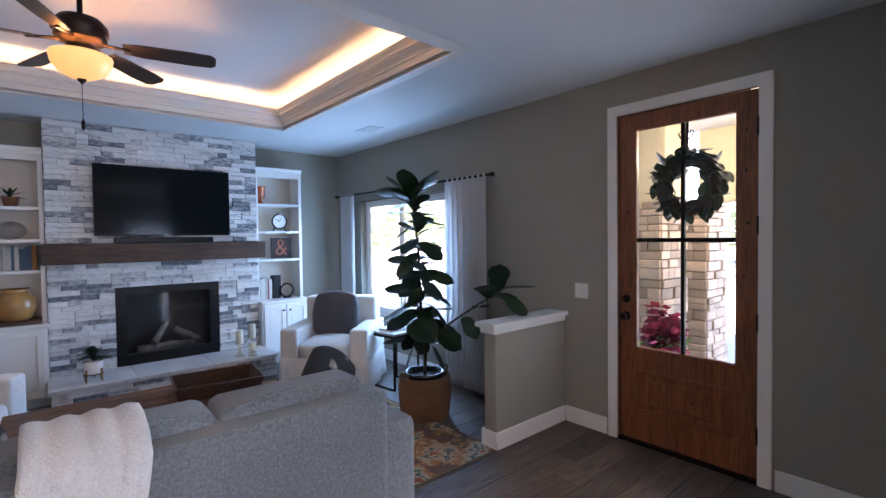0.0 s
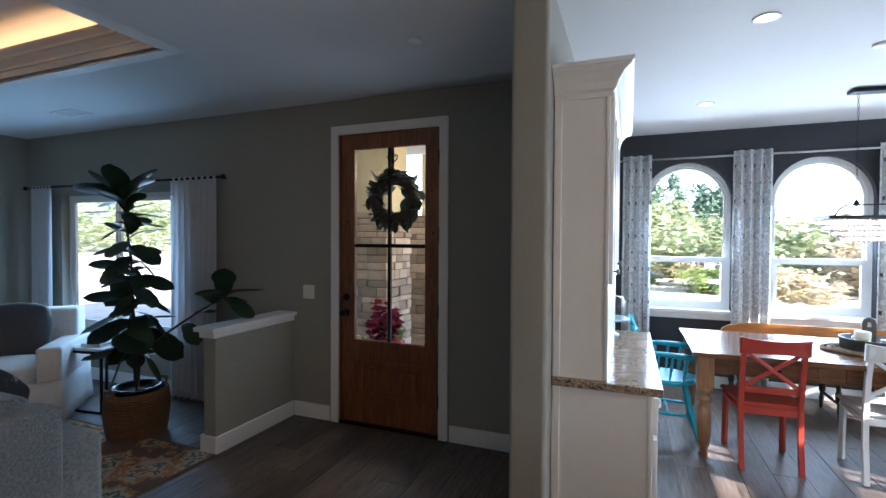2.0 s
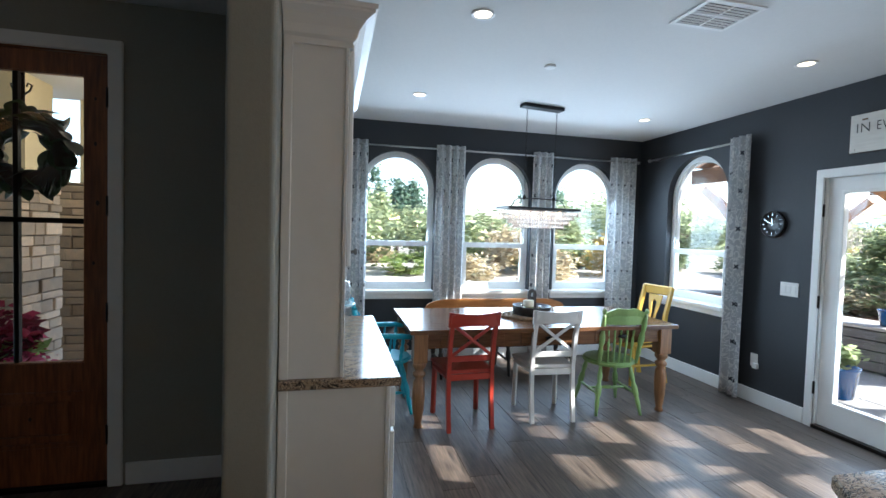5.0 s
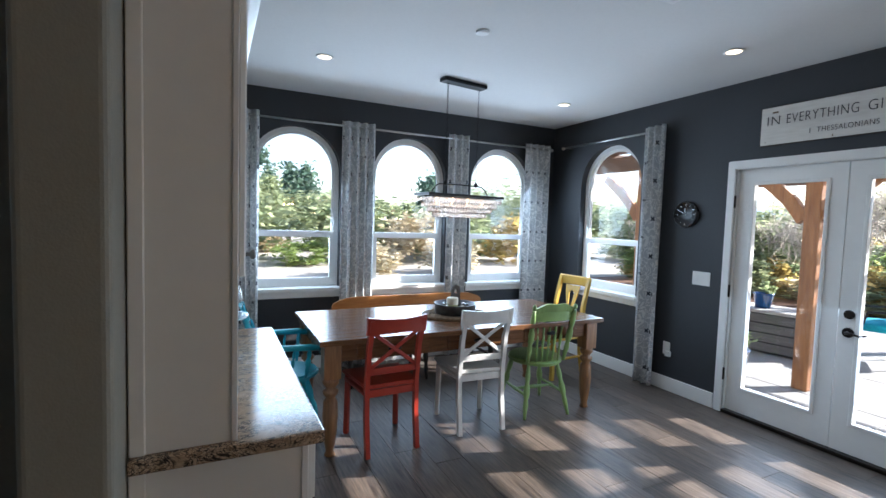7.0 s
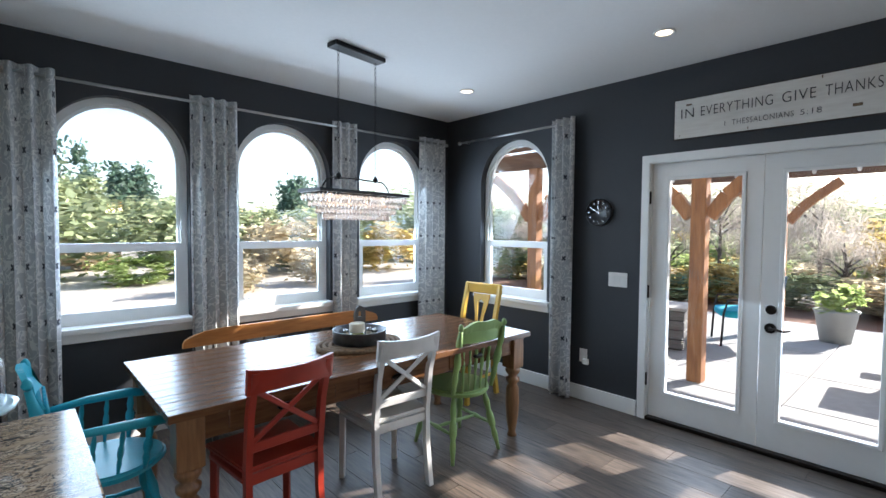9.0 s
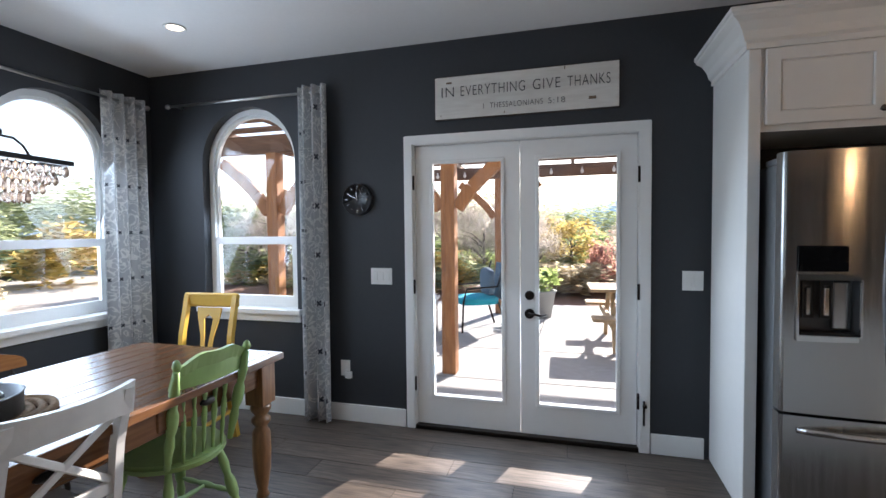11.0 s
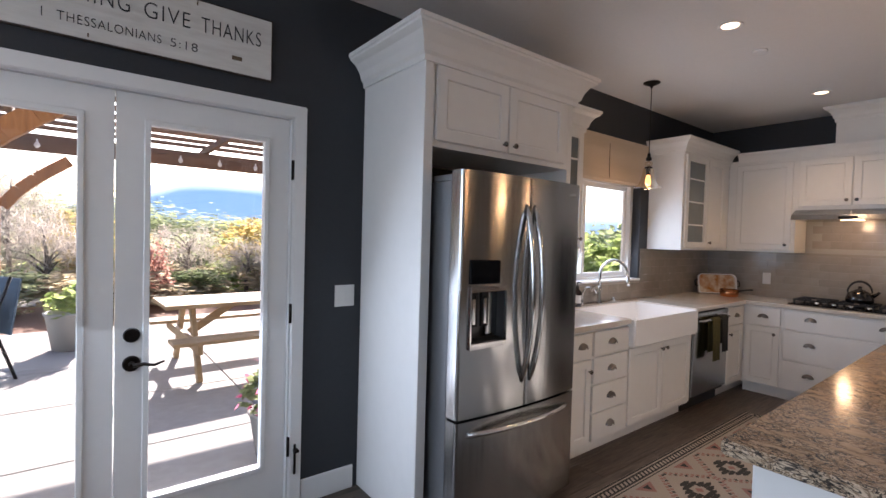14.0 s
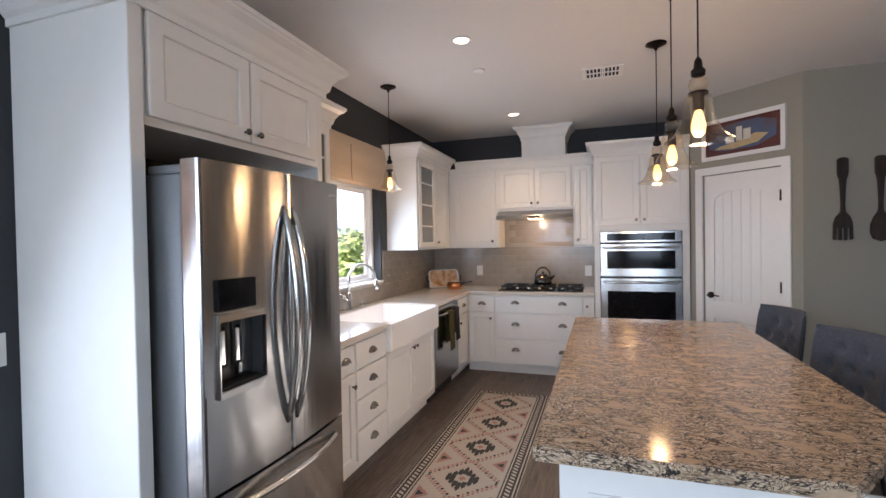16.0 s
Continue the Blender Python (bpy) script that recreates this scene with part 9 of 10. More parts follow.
def armchair(place, turn, pillow):
    """Slipcovered armchair. Faces -y before the turn."""
    c = thing("armchair", "armchair in a loose white cotton slipcover", "armchair", place, turn, group="white armchairs")
    part("backrest", B(-0.40, 0.40, 0.19, 0.42, 0.05, 0.90, bevel=0.035, seg=3), M_SLIP, c, smooth=True)
    soft("seat_cushion", (-0.27, 0.27, -0.42, 0.22, 0.30, 0.50), M_SLIP, c, puff=0.03, r=0.05)
    for s in (-1, 1):
        part("arm", B(s * 0.36 - 0.09, s * 0.36 + 0.09, -0.40, 0.40, 0.05, 0.64, bevel=0.03, seg=3), M_SLIP, c, smooth=True)
    bm = bmesh.new()
    rows = []
    loop = [(-0.45, 0.40), (-0.45, -0.40), (-0.27, -0.43), (0.27, -0.43), (0.45, -0.40), (0.45, 0.40)]
    pts = []
    for a, b_ in zip(loop, loop[1:]):
        for t in range(10):
            pts.append((a[0] + (b_[0] - a[0]) * t / 10, a[1] + (b_[1] - a[1]) * t / 10))
    for j, z in enumerate((0.36, 0.24, 0.12, 0.012)):
        rows.append([bm.verts.new((x * (1 + 0.012 * j + 0.008 * j * math.sin(i * 1.7)), y * (1 + 0.012 * j + 0.008 * j * math.sin(i * 1.7)), z)) for i, (x, y) in enumerate(pts)])
    for a, b_ in zip(rows, rows[1:]):
        for i in range(len(pts) - 1):
            bm.faces.new((a[i], a[i + 1], b_[i + 1], b_[i])).smooth = True
    p = part("skirt", bm, M_SLIP, c)
    p.modifiers.new("thickness", "SOLIDIFY").thickness = 0.005
    if pillow:
        q = pose(*place, 0, 0, turn) @ Vector((-0.02, 0.07, 0.70))
        pl = thing("cushion", "dark grey square pillow on the armchair", "pillow", q, turn)
        soft("pillow_cover", (-0.22, 0.22, -0.045, 0.045, -0.20, 0.24), M_PILLG, pl, puff=0.045, r=0.008, m=Matrix.Rotation(radians(-12), 4, "X"))


armchair((2.44, 4.74, 0.0), -46, True)
armchair((-0.62, 4.35, 0.0), 62, False)

st = thing("side_table", "square marble-topped side table with a thin dark frame", "side table", (2.86, 4.22, 0), 8)
part("top", B(-0.18, 0.18, -0.18, 0.18, 0.555, 0.58, bevel=0.003), mat("white_marble", (0.70, 0.70, 0.70), 0.2, color2=(0.52, 0.53, 0.55), scale=5, coat=0.4), st)
for sx in (-1, 1):
    for sy in (-1, 1):
        part("leg", B(sx * 0.17 - 0.009, sx * 0.17 + 0.009, sy * 0.17 - 0.009, sy * 0.17 + 0.009, 0, 0.555), M_BRONZE, st)
    part("frame_rail", B(sx * 0.17 - 0.009, sx * 0.17 + 0.009, -0.161, 0.161, 0.53, 0.554), M_BRONZE, st)
    part("frame_rail", B(-0.161, 0.161, sx * 0.17 - 0.009, sx * 0.17 + 0.009, 0.53, 0.554), M_BRONZE, st)
    part("floor_rail", B(sx * 0.17 - 0.009, sx * 0.17 + 0.009, -0.161, 0.161, 0.001, 0.018), M_BRONZE, st)
bm = bmesh.new()
bk2 = thing("magazine", "large pale book lying on the side table", "book", (2.86, 4.24, 0.581), 14)
part("cover", B(-0.13, 0.13, -0.10, 0.10, 0.0, 0.004), BOOKM[2], bk2)
part("pages", B(-0.127, 0.127, -0.097, 0.097, 0.004, 0.022), M_PAGE, bk2)
part("cover", B(-0.13, 0.13, -0.10, 0.10, 0.022, 0.026), BOOKM[2], bk2)

ctb = thing("coffee_table", "low rustic wooden coffee table", "coffee table", (0.55, 3.85, 0))
M_RUST = mat("rustic_brown_wood", (0.20, 0.095, 0.045), 0.5, color2=(0.10, 0.045, 0.022), scale=6, bump=0.15, bscale=25, stretch=(1, 10, 10))
for k in range(5):
    part("top_plank", B(-0.72, 0.72, -0.36 + 0.144 * k + 0.001, -0.36 + 0.144 * (k + 1) - 0.001, 0.41, 0.45, bevel=0.004), M_RUST, ctb)
for sx in (-1, 1):
    for sy in (-1, 1):
        part("leg", B(sx * 0.64 - 0.045, sx * 0.64 + 0.045, sy * 0.28 - 0.045, sy * 0.28 + 0.045, 0.009, 0.41, bevel=0.005), M_RUST, ctb)
    part("apron", B(-0.60, 0.60, sx * 0.28 - 0.012, sx * 0.28 + 0.012, 0.33, 0.409), M_RUST, ctb)
btr = thing("basket_tray", "dark woven rectangular basket tray with handles", "basket", (1.0, 3.82, 0.451), -6)
M_DKB = mat("dark_rattan", (0.13, 0.06, 0.03), 0.7, color2=(0.05, 0.025, 0.014), scale=40, bump=0.9, bscale=90)
part("base", B(-0.25, 0.25, -0.17, 0.17, 0.0, 0.012), M_DKB, btr)
for k in range(6):
    z, g_ = 0.018 + 0.016 * k, 0.006 * k
    bm = bmesh.new()
    tube(bm, [(-0.25 - g_, -0.17 - g_, z), (0.25 + g_, -0.17 - g_, z), (0.25 + g_, 0.17 + g_, z), (-0.25 - g_, 0.17 + g_, z), (-0.25 - g_, -0.17 - g_, z)], 0.010, 6, False)
    part("woven_course", bm, M_DKB, btr)
rem = thing("remote_control", "black remote control lying in the basket tray", "remote", (1.02, 3.80, 0.464), 30)
part("body", B(-0.09, 0.09, -0.022, 0.022, 0, 0.018, bevel=0.005, seg=2), M_BLACK, rem)
mg = thing("magazine", "folded pale blue magazine in the basket tray", "magazine", (0.90, 3.84, 0.464), -20)
part("pages", B(-0.10, 0.10, -0.07, 0.07, 0, 0.012, bevel=0.002), mat("pale_blue_paper", (0.45, 0.55, 0.66), 0.6, grain=0.3, scale=20), mg)

# living room rug
mR = bpy.data.materials.new("faded_medallion_rug")
mR.use_nodes = True
N_, L_ = mR.node_tree.nodes, mR.node_tree.links
co = N_.new("ShaderNodeTexCoord")
vo = N_.new("ShaderNodeTexVoronoi")
vo.inputs["Scale"].default_value = 4.2
ns = N_.new("ShaderNodeTexNoise")
ns.inputs["Scale"].default_value, ns.inputs["Detail"].default_value, ns.inputs["Distortion"].default_value = 5, 3, 2.0
ad = N_.new("ShaderNodeMixRGB")
ad.inputs[0].default_value = 0.25
L_.new(co.outputs["Object"], ad.inputs[1])
L_.new(ns.outputs[1], ad.inputs[2])
L_.new(co.outputs["Object"], ns.inputs[0])
L_.new(ad.outputs[0], vo.inputs[0])
rp = N_.new("ShaderNodeValToRGB")
rp.color_ramp.interpolation = "CONSTANT"
els = rp.color_ramp.elements
els[0].position, els[0].color = 0.0, (0.30, 0.10, 0.05, 1)
els[1].position, els[1].color = 0.16, (0.46, 0.40, 0.29, 1)
for p, c in ((0.27, (0.08, 0.13, 0.13)), (0.36, (0.42, 0.36, 0.26)), (0.50, (0.36, 0.19, 0.08)), (0.60, (0.13, 0.09, 0.07))):
    e = els.new(p)
    e.color = (*c, 1)
L_.new(vo.outputs["Distance"], rp.inputs[0])
L_.new(rp.outputs[0], N_["Principled BSDF"].inputs["Base Color"])
N_["Principled BSDF"].inputs["Roughness"].default_value = 0.95
nb = N_.new("ShaderNodeTexNoise")
nb.inputs["Scale"].default_value = 250
bp = N_.new("ShaderNodeBump")
bp.inputs["Strength"].default_value, bp.inputs["Distance"].default_value = 0.5, 0.01
L_.new(nb.outputs[0], bp.inputs["Height"])
L_.new(bp.outputs[0], N_["Principled BSDF"].inputs["Normal"])
lr = thing("area_rug", "faded multicoloured patterned area rug under the sofa", "rug")
part("pile", B(-1.3, 2.52, 2.46, 5.25, 0.001, 0.009, bevel=0.003), mR, lr)
M_RUGE = mat("rug_binding", (0.16, 0.12, 0.08), 0.95, grain=0.2, scale=100)
part("binding", B(-1.3, 2.52, 2.44, 2.459, 0.001, 0.010, bevel=0.002), M_RUGE, lr)
part("binding", B(2.521, 2.54, 2.44, 5.25, 0.001, 0.010, bevel=0.002), M_RUGE, lr)

# sheer curtains and dark rod
mS = mat("white_sheer_voile", (0.80, 0.80, 0.80), 0.9, grain=0.04, scale=100, bump=0.1, bscale=300)
N_, L_ = mS.node_tree.nodes, mS.node_tree.links
tl, ms = N_.new("ShaderNodeBsdfTranslucent"), N_.new("ShaderNodeMixShader")
tl.inputs[0].default_value = (0.8, 0.82, 0.85, 1)
ms.inputs[0].default_value = 0.55
L_.new(N_["Principled BSDF"].outputs[0], ms.inputs[1])
L_.new(tl.outputs[0], ms.inputs[2])
L_.new(ms.outputs[0], N_["Material Output"].inputs[0])
curtain("sheer_curtain", "white sheer curtain panel hanging beside the window", "x", XD, 5.74, 6.12, 0.02, 2.155, mS, 6, 0.025, 1.0, False, 0.10, 8)
curtain("sheer_curtain", "white sheer curtain panel hanging beside the window", "x", XD, 3.26, 3.86, 0.02, 2.155, mS, 8, 0.028, 1.2, False, 0.10, 9)
rod((XD - 0.10, 6.20, 2.14), (XD - 0.10, 3.20, 2.14), m=M_BRONZE, r=0.012, label="dark bronze curtain rod with round finials", posts=(0.01, 0.985), dist=0.10)

# ceiling fan
M_BLADE = mat("dark_walnut_blade", (0.045, 0.026, 0.016), 0.4, color2=(0.02, 0.012, 0.008), scale=8, stretch=(1, 8, 8), coat=0.2)
fan = thing("ceiling_fan", "dark bronze ceiling fan with five blades and a lit bowl", "ceiling fan", (0.247, 3.49, -0.02), 0)
bm = bmesh.new()
lathe(bm, [(0.07, 3.069), (0.075, 3.05), (0.05, 2.99), (0.018, 2.97), (0.014, 2.96), (0.014, 2.86), (0.03, 2.85), (0.05, 2.83)], seg=24)
part("downrod", bm, M_BRONZE, fan)
bm = bmesh.new()
lathe(bm, [(0.05, 2.84), (0.10, 2.825), (0.13, 2.79), (0.135, 2.75), (0.12, 2.735), (0.125, 2.72), (0.11, 2.70), (0.07, 2.685), (0.07, 2.65), (0.10, 2.64), (0.10, 2.625)], seg=32)
part("motor_housing", bm, M_BRONZE, fan)
M_BOWL = mat("amber_glass_bowl", (0.85, 0.55, 0.25), 0.35, emit=(1.0, 0.46, 0.12), power=0.55, grain=0.2, scale=8)
bm = bmesh.new()
lathe(bm, [(0.145, 2.625), (0.150, 2.615), (0.140, 2.57), (0.108, 2.525), (0.055, 2.497), (0.02, 2.49)], seg=36, cap=False)
part("light_bowl", bm, M_BOWL, fan, "glowing amber glass bowl")
bm = bmesh.new()
lathe(bm, [(0.025, 2.495), (0.02, 2.48), (0.008, 2.47), (0.004, 2.462)], seg=14)
part("finial", bm, M_BRONZE, fan)
bm = bmesh.new()
tube(bm, [(0, 0, 2.47), (0, 0, 2.27)], 0.002, 5)
lathe(bm, [(0.003, 2.27), (0.010, 2.25), (0.009, 2.215), (0.003, 2.205)], seg=10)
part("pull_chain", bm, M_BRONZE, fan)
for deg in (-13, 48, 110, 172, 243):
    a = radians(deg)
    R = Matrix.Rotation(a, 4, "Z")
    bm = bmesh.new()
    bar(bm, R @ Vector((0.09, 0, 2.70)), R @ Vector((0.24, 0, 2.685)), 0.03, 0.012)
    bl_arm = part("blade_arm", bm, M_BRONZE, fan)
    bm = bmesh.new()
    ol = [(0.20, -0.045), (0.30, -0.06), (0.55, -0.068), (0.66, -0.062), (0.685, -0.035), (0.685, 0.035), (0.66, 0.062), (0.55, 0.068), (0.30, 0.06), (0.20, 0.045)]
    prism(bm, ol, 0.008, Matrix.Translation((0, 0, 2.69)) @ R @ Matrix.Rotation(radians(-14), 4, "X"))
    part("blade", bm, M_BLADE, fan)
bulb_light("fan_light", (0.247, 3.49, 2.575), 34, (1.0, 0.60, 0.28), 0.10)

# ---- outdoors ----
solid("ground", B(-1500, 1500, -1500, 1500, -0.5, -0.14), M_GRAVEL, "pale dry gravel and grass ground", "ground", kind="structure")
pat = thing("patio", "pale concrete patio slabs with narrow joints", "patio", kind="structure")
SL = 1.22
slab_me = {}
for i in range(8):
    for j in range(5):
        x0, y0 = -3.4 + i * SL, -4.20 - (j + 1) * SL
        if "slab" not in slab_me:
            slab_me["slab"] = finish("slab", B(0.005, SL - 0.005, 0.005, SL - 0.005, 0, 0.09, bevel=0.006), M_CONC)
        s = new("slab", slab_me["slab"])
        s.parent = pat
        s.location = (x0, y0, -0.15)
M_MULCH = mat("bark_mulch", (0.22, 0.10, 0.05), 0.95, color2=(0.10, 0.05, 0.03), scale=25, bump=0.9, bscale=60)
solid("mulch_bed", B(-8, 12, -13.2, -10.32, -0.16, -0.08), M_MULCH, "reddish bark mulch bed beyond the patio", "mulch bed", kind="structure")

pg = thing("pergola", "cedar timber pergola with braces and slatted roof", "pergola")
Z0 = -0.06
for x, y in ((3.48, -5.56), (5.56, -5.56), (3.51, -9.16), (-1.6, -5.56), (-1.6, -9.16), (7.2, -9.16)):
    bm = bmesh.new()
    box(bm, x - 0.072, x + 0.072, y - 0.072, y + 0.072, Z0, 2.34, 0.008)
    part("post", bm, M_CEDAR, pg)
    for s in (-1, 1):
        bm = bmesh.new()
        prev = None
        pts = [(x + s * (0.09 + 0.62 * t), y, 1.66 + 0.60 * (t ** 0.75)) for t in (0, 0.25, 0.5, 0.75, 1.0)]
        for a, b_ in zip(pts, pts[1:]):
            bar(bm, a, b_, 0.075, 0.13, 0.004)
        part("brace", bm, M_CEDAR, pg)
M_CEDARD = mat("weathered_cedar", (0.20, 0.11, 0.065), 0.75, color2=(0.11, 0.065, 0.045), scale=5, bump=0.15, bscale=20, stretch=(1, 8, 8))
for y in (-5.56, -9.16):
    bm = bmesh.new()
    box(bm, -1.9, 6.5, y - 0.045, y + 0.045, 2.34, 2.55, 0.006)
    part("beam", bm, M_CEDARD, pg)
for k in range(9):
    x = -1.75 + 1.0 * k
    part("rafter", B(x - 0.03, x + 0.03, -9.5, -4.8, 2.55, 2.63, bevel=0.004), M_CEDARD, pg)
for k in range(10):
    y = -9.267 + 0.443 * k
    part("roof_slat", B(-1.9, 6.5, y, y + 0.16, 2.63, 2.66), M_CEDARD, pg)
sl = thing("string_lights", "white cafe string lights along the pergola beam", "string lights", (0, -9.0, 0.08))
bm = bmesh.new()
tube(bm, [(-1.5 + 0.1 * k, 0, 2.40 - 0.02 * math.sin(k * 0.7) ** 2) for k in range(70)], 0.004, 4)
part("cable", bm, M_SEALSHADE, sl)
for k in range(14):
    bm = bmesh.new()
    lathe(bm, [(0.008, 2.39), (0.010, 2.36), (0.028, 2.33), (0.03, 2.31), (0.012, 2.285)], -1.4 + 0.5 * k, 0, 10)
    part("bulb", bm, M_PLATE, sl)

M_TURQ = mat("turquoise_outdoor_cushion", (0.01, 0.40, 0.52), 0.9, grain=0.12, scale=60, bump=0.2)
M_NAVY = mat("slate_outdoor_pillow", (0.10, 0.16, 0.22), 0.9, grain=0.15, scale=60, bump=0.2)
pch = thing("patio_chair", "black metal patio chair with turquoise cushion", "chair", (3.66, -7.84, Z0), 118)
pch.scale = (1.12, 1.12, 1.06)
for s in (-1, 1):
    bm = bmesh.new()
    tube(bm, [(s * 0.27, -0.28, 0), (s * 0.27, -0.26, 0.42), (s * 0.28, -0.22, 0.60), (s * 0.28, 0.20, 0.62), (s * 0.27, 0.30, 0.95)], 0.014, 8)
    part("side_frame", bm, M_BLACK, pch)
    bm = bmesh.new()
    tube(bm, [(s * 0.27, 0.34, 0), (s * 0.26, 0.22, 0.40)], 0.014, 8)
    part("rear_leg", bm, M_BLACK, pch)
part("back_sling", B(-0.26, 0.26, 0.24, 0.255, 0.45, 0.97, m=Matrix.Translation((0, 0.0, 0)) @ Matrix.Rotation(radians(-8), 4, "X")), M_NAVY, pch)
soft("seat_cushion", (-0.26, 0.26, -0.27, 0.24, 0.36, 0.47), M_TURQ, pch, puff=0.02)
soft("pillow", (-0.2, 0.2, 0.10, 0.20, 0.50, 0.84), M_NAVY, pch, puff=0.03, r=0.03)
M_GREYW = mat("grey_resin_slat", (0.16, 0.15, 0.145), 0.7, color2=(0.10, 0.095, 0.09), scale=6, stretch=(1, 8, 8), bump=0.1)
bx = thing("deck_box", "grey slatted outdoor storage box", "storage box", (4.75, -6.85, Z0), 10)
part("core", B(-0.68, 0.68, -0.28, 0.28, 0.02, 0.52), M_SEALSHADE, bx)
for k in range(4):
    part("slat", B(-0.70, 0.70, 0.281, 0.30, 0.03 + 0.125 * k, 0.14 + 0.125 * k, bevel=0.004), M_GREYW, bx)
    part("end_slat", B(-0.70, -0.681, -0.28, 0.28, 0.03 + 0.125 * k, 0.14 + 0.125 * k, bevel=0.004), M_GREYW, bx)
part("lid", B(-0.73, 0.73, -0.31, 0.33, 0.53, 0.57, bevel=0.006), mat("pale_lid", (0.42, 0.40, 0.37), 0.7, grain=0.15, scale=20), bx)
M_BLUEP = mat("cobalt_glazed_pot", (0.015, 0.10, 0.30), 0.2, grain=0.25, scale=8, coat=0.5)
M_LIME = mat("lime_green_leaf", (0.20, 0.34, 0.035), 0.6, grain=0.3, scale=12, rand=0.25)


def foliage(name, seed, n, rx, ry, rz, size, m, clumps=26, shell=0.55, up=0.4, zc=None, slim=0.45):
    """Many small leaf blades gathered in clumps, with an uneven outline and gaps."""
    r = np.random.RandomState(seed)
    d = r.normal(size=(clumps, 3))
    d /= np.linalg.norm(d, axis=1)[:, None]
    rad = shell + (1 - shell) * r.rand(clumps) ** 0.6
    cen = d * rad[:, None]
    cr = 0.16 + 0.22 * r.rand(clumps)
    pick = r.randint(0, clumps, n)
    p = cen[pick] + r.normal(size=(n, 3)) * cr[pick][:, None] * 0.62
    p *= np.array((rx, ry, rz))
    p[:, 2] += rz if zc is None else zc
    p[:, 2] = np.maximum(p[:, 2], 0.02)
    a = r.normal(size=(n, 3))
    a[:, 2] = np.abs(a[:, 2]) * up
    a /= np.linalg.norm(a, axis=1)[:, None]
    b = np.cross(a, r.normal(size=(n, 3)))
    b /= np.linalg.norm(b, axis=1)[:, None]
    s = size * (0.6 + 0.8 * r.rand(n))[:, None]
    v = np.stack([p - a * s, p + b * s * slim, p + a * s, p - b * s * slim], 1).reshape(-1, 3)
    f = np.arange(4 * n).reshape(-1, 4)
    me = bpy.data.meshes.new(name)
    me.from_pydata(v.tolist(), [], f.tolist())
    me.materials.append(m)
    return me


def leafy_mat(name, c1, c2):
    m = bpy.data.materials.new(name)
    m.use_nodes = True
    N, L = m.node_tree.nodes, m.node_tree.links
    g = N.new("ShaderNodeNewGeometry")
    r = N.new("ShaderNodeValToRGB")
    r.color_ramp.elements[0].color, r.color_ramp.elements[1].color = (*c1, 1), (*c2, 1)
    L.new(g.outputs["Random Per Island"], r.inputs[0])
    b = N["Principled BSDF"]
    b.inputs["Roughness"].default_value = 0.65
    L.new(r.outputs[0], b.inputs["Base Color"])
    t, mx = N.new("ShaderNodeBsdfTranslucent"), N.new("ShaderNodeMixShader")
    L.new(r.outputs[0], t.inputs[0])
    mx.inputs[0].default_value = 0.78
    L.new(b.outputs[0], mx.inputs[1])
    L.new(t.outputs[0], mx.inputs[2])
    L.new(mx.outputs[0], N["Material Output"].inputs[0])
    return m


F_GREEN = leafy_mat("shrub_foliage", (0.19, 0.25, 0.12), (0.36, 0.41, 0.22))
F_OLIVE = leafy_mat("oak_foliage", (0.20, 0.25, 0.13), (0.42, 0.46, 0.26))
F_BLUEG = leafy_mat("pine_foliage", (0.07, 0.13, 0.10), (0.17, 0.25, 0.17))
F_DRY = leafy_mat("dry_grass_foliage", (0.40, 0.33, 0.21), (0.64, 0.56, 0.39))
F_YEL = leafy_mat("autumn_foliage", (0.40, 0.31, 0.09), (0.60, 0.46, 0.18))
F_RED = leafy_mat("red_foliage", (0.36, 0.19, 0.15), (0.52, 0.31, 0.25))
F_LIME = leafy_mat("lime_foliage", (0.22, 0.30, 0.09), (0.38, 0.46, 0.17))
F_PINK = leafy_mat("pink_blossom", (0.60, 0.06, 0.16), (0.85, 0.30, 0.42))
F_WINE = leafy_mat("wine_leaf", (0.10, 0.012, 0.02), (0.28, 0.03, 0.06))
M_BARK = mat("grey_bark", (0.13, 0.105, 0.085), 0.9, color2=(0.07, 0.055, 0.045), scale=10, bump=0.7, bscale=24, stretch=(4, 4, 1))


def pot_plant(name, label, place, r, hh, potm, mesh, zoff=0.0):
    p = thing(name, label, "plant", place)
    bm = bmesh.new()
    lathe(bm, [(r * 0.72, 0), (r, hh * 0.92), (r * 1.07, hh * 0.95), (r * 1.07, hh), (r * 0.92, hh), (r * 0.88, hh * 0.9), (0.02, hh * 0.88)], seg=24)
    part("pot", bm, potm, p)
    f = new("foliage", mesh)
    f.parent = p
    f.location = (0, 0, hh * 0.9 + zoff)
    f["kind"] = "stuff"
    return p


M_GREYP = mat("grey_cement_pot", (0.36, 0.36, 0.34), 0.85, grain=0.15, scale=14, bump=0.2)
lime_me = foliage("lime_leaves", 3, 420, 0.32, 0.32, 0.22, 0.055, F_LIME, 14, 0.2)
pot_plant("potted_plant", "lime green leafy plant in a tall grey planter", (2.78, -8.95, Z0), 0.25, 0.46, M_GREYP, lime_me)
pot_plant("potted_plant", "leafy green plant in a cobalt blue pot", (4.02, -5.25, Z0), 0.16, 0.32, M_BLUEP, foliage("green_leaves", 4, 300, 0.20, 0.20, 0.14, 0.045, F_GREEN, 12, 0.2))
pot_plant("potted_plant", "small plant in a blue pot on the storage box", (4.60, -6.80, 0.511), 0.12, 0.2, M_BLUEP, foliage("box_leaves", 5, 160, 0.12, 0.12, 0.08, 0.035, F_GREEN, 8, 0.2))
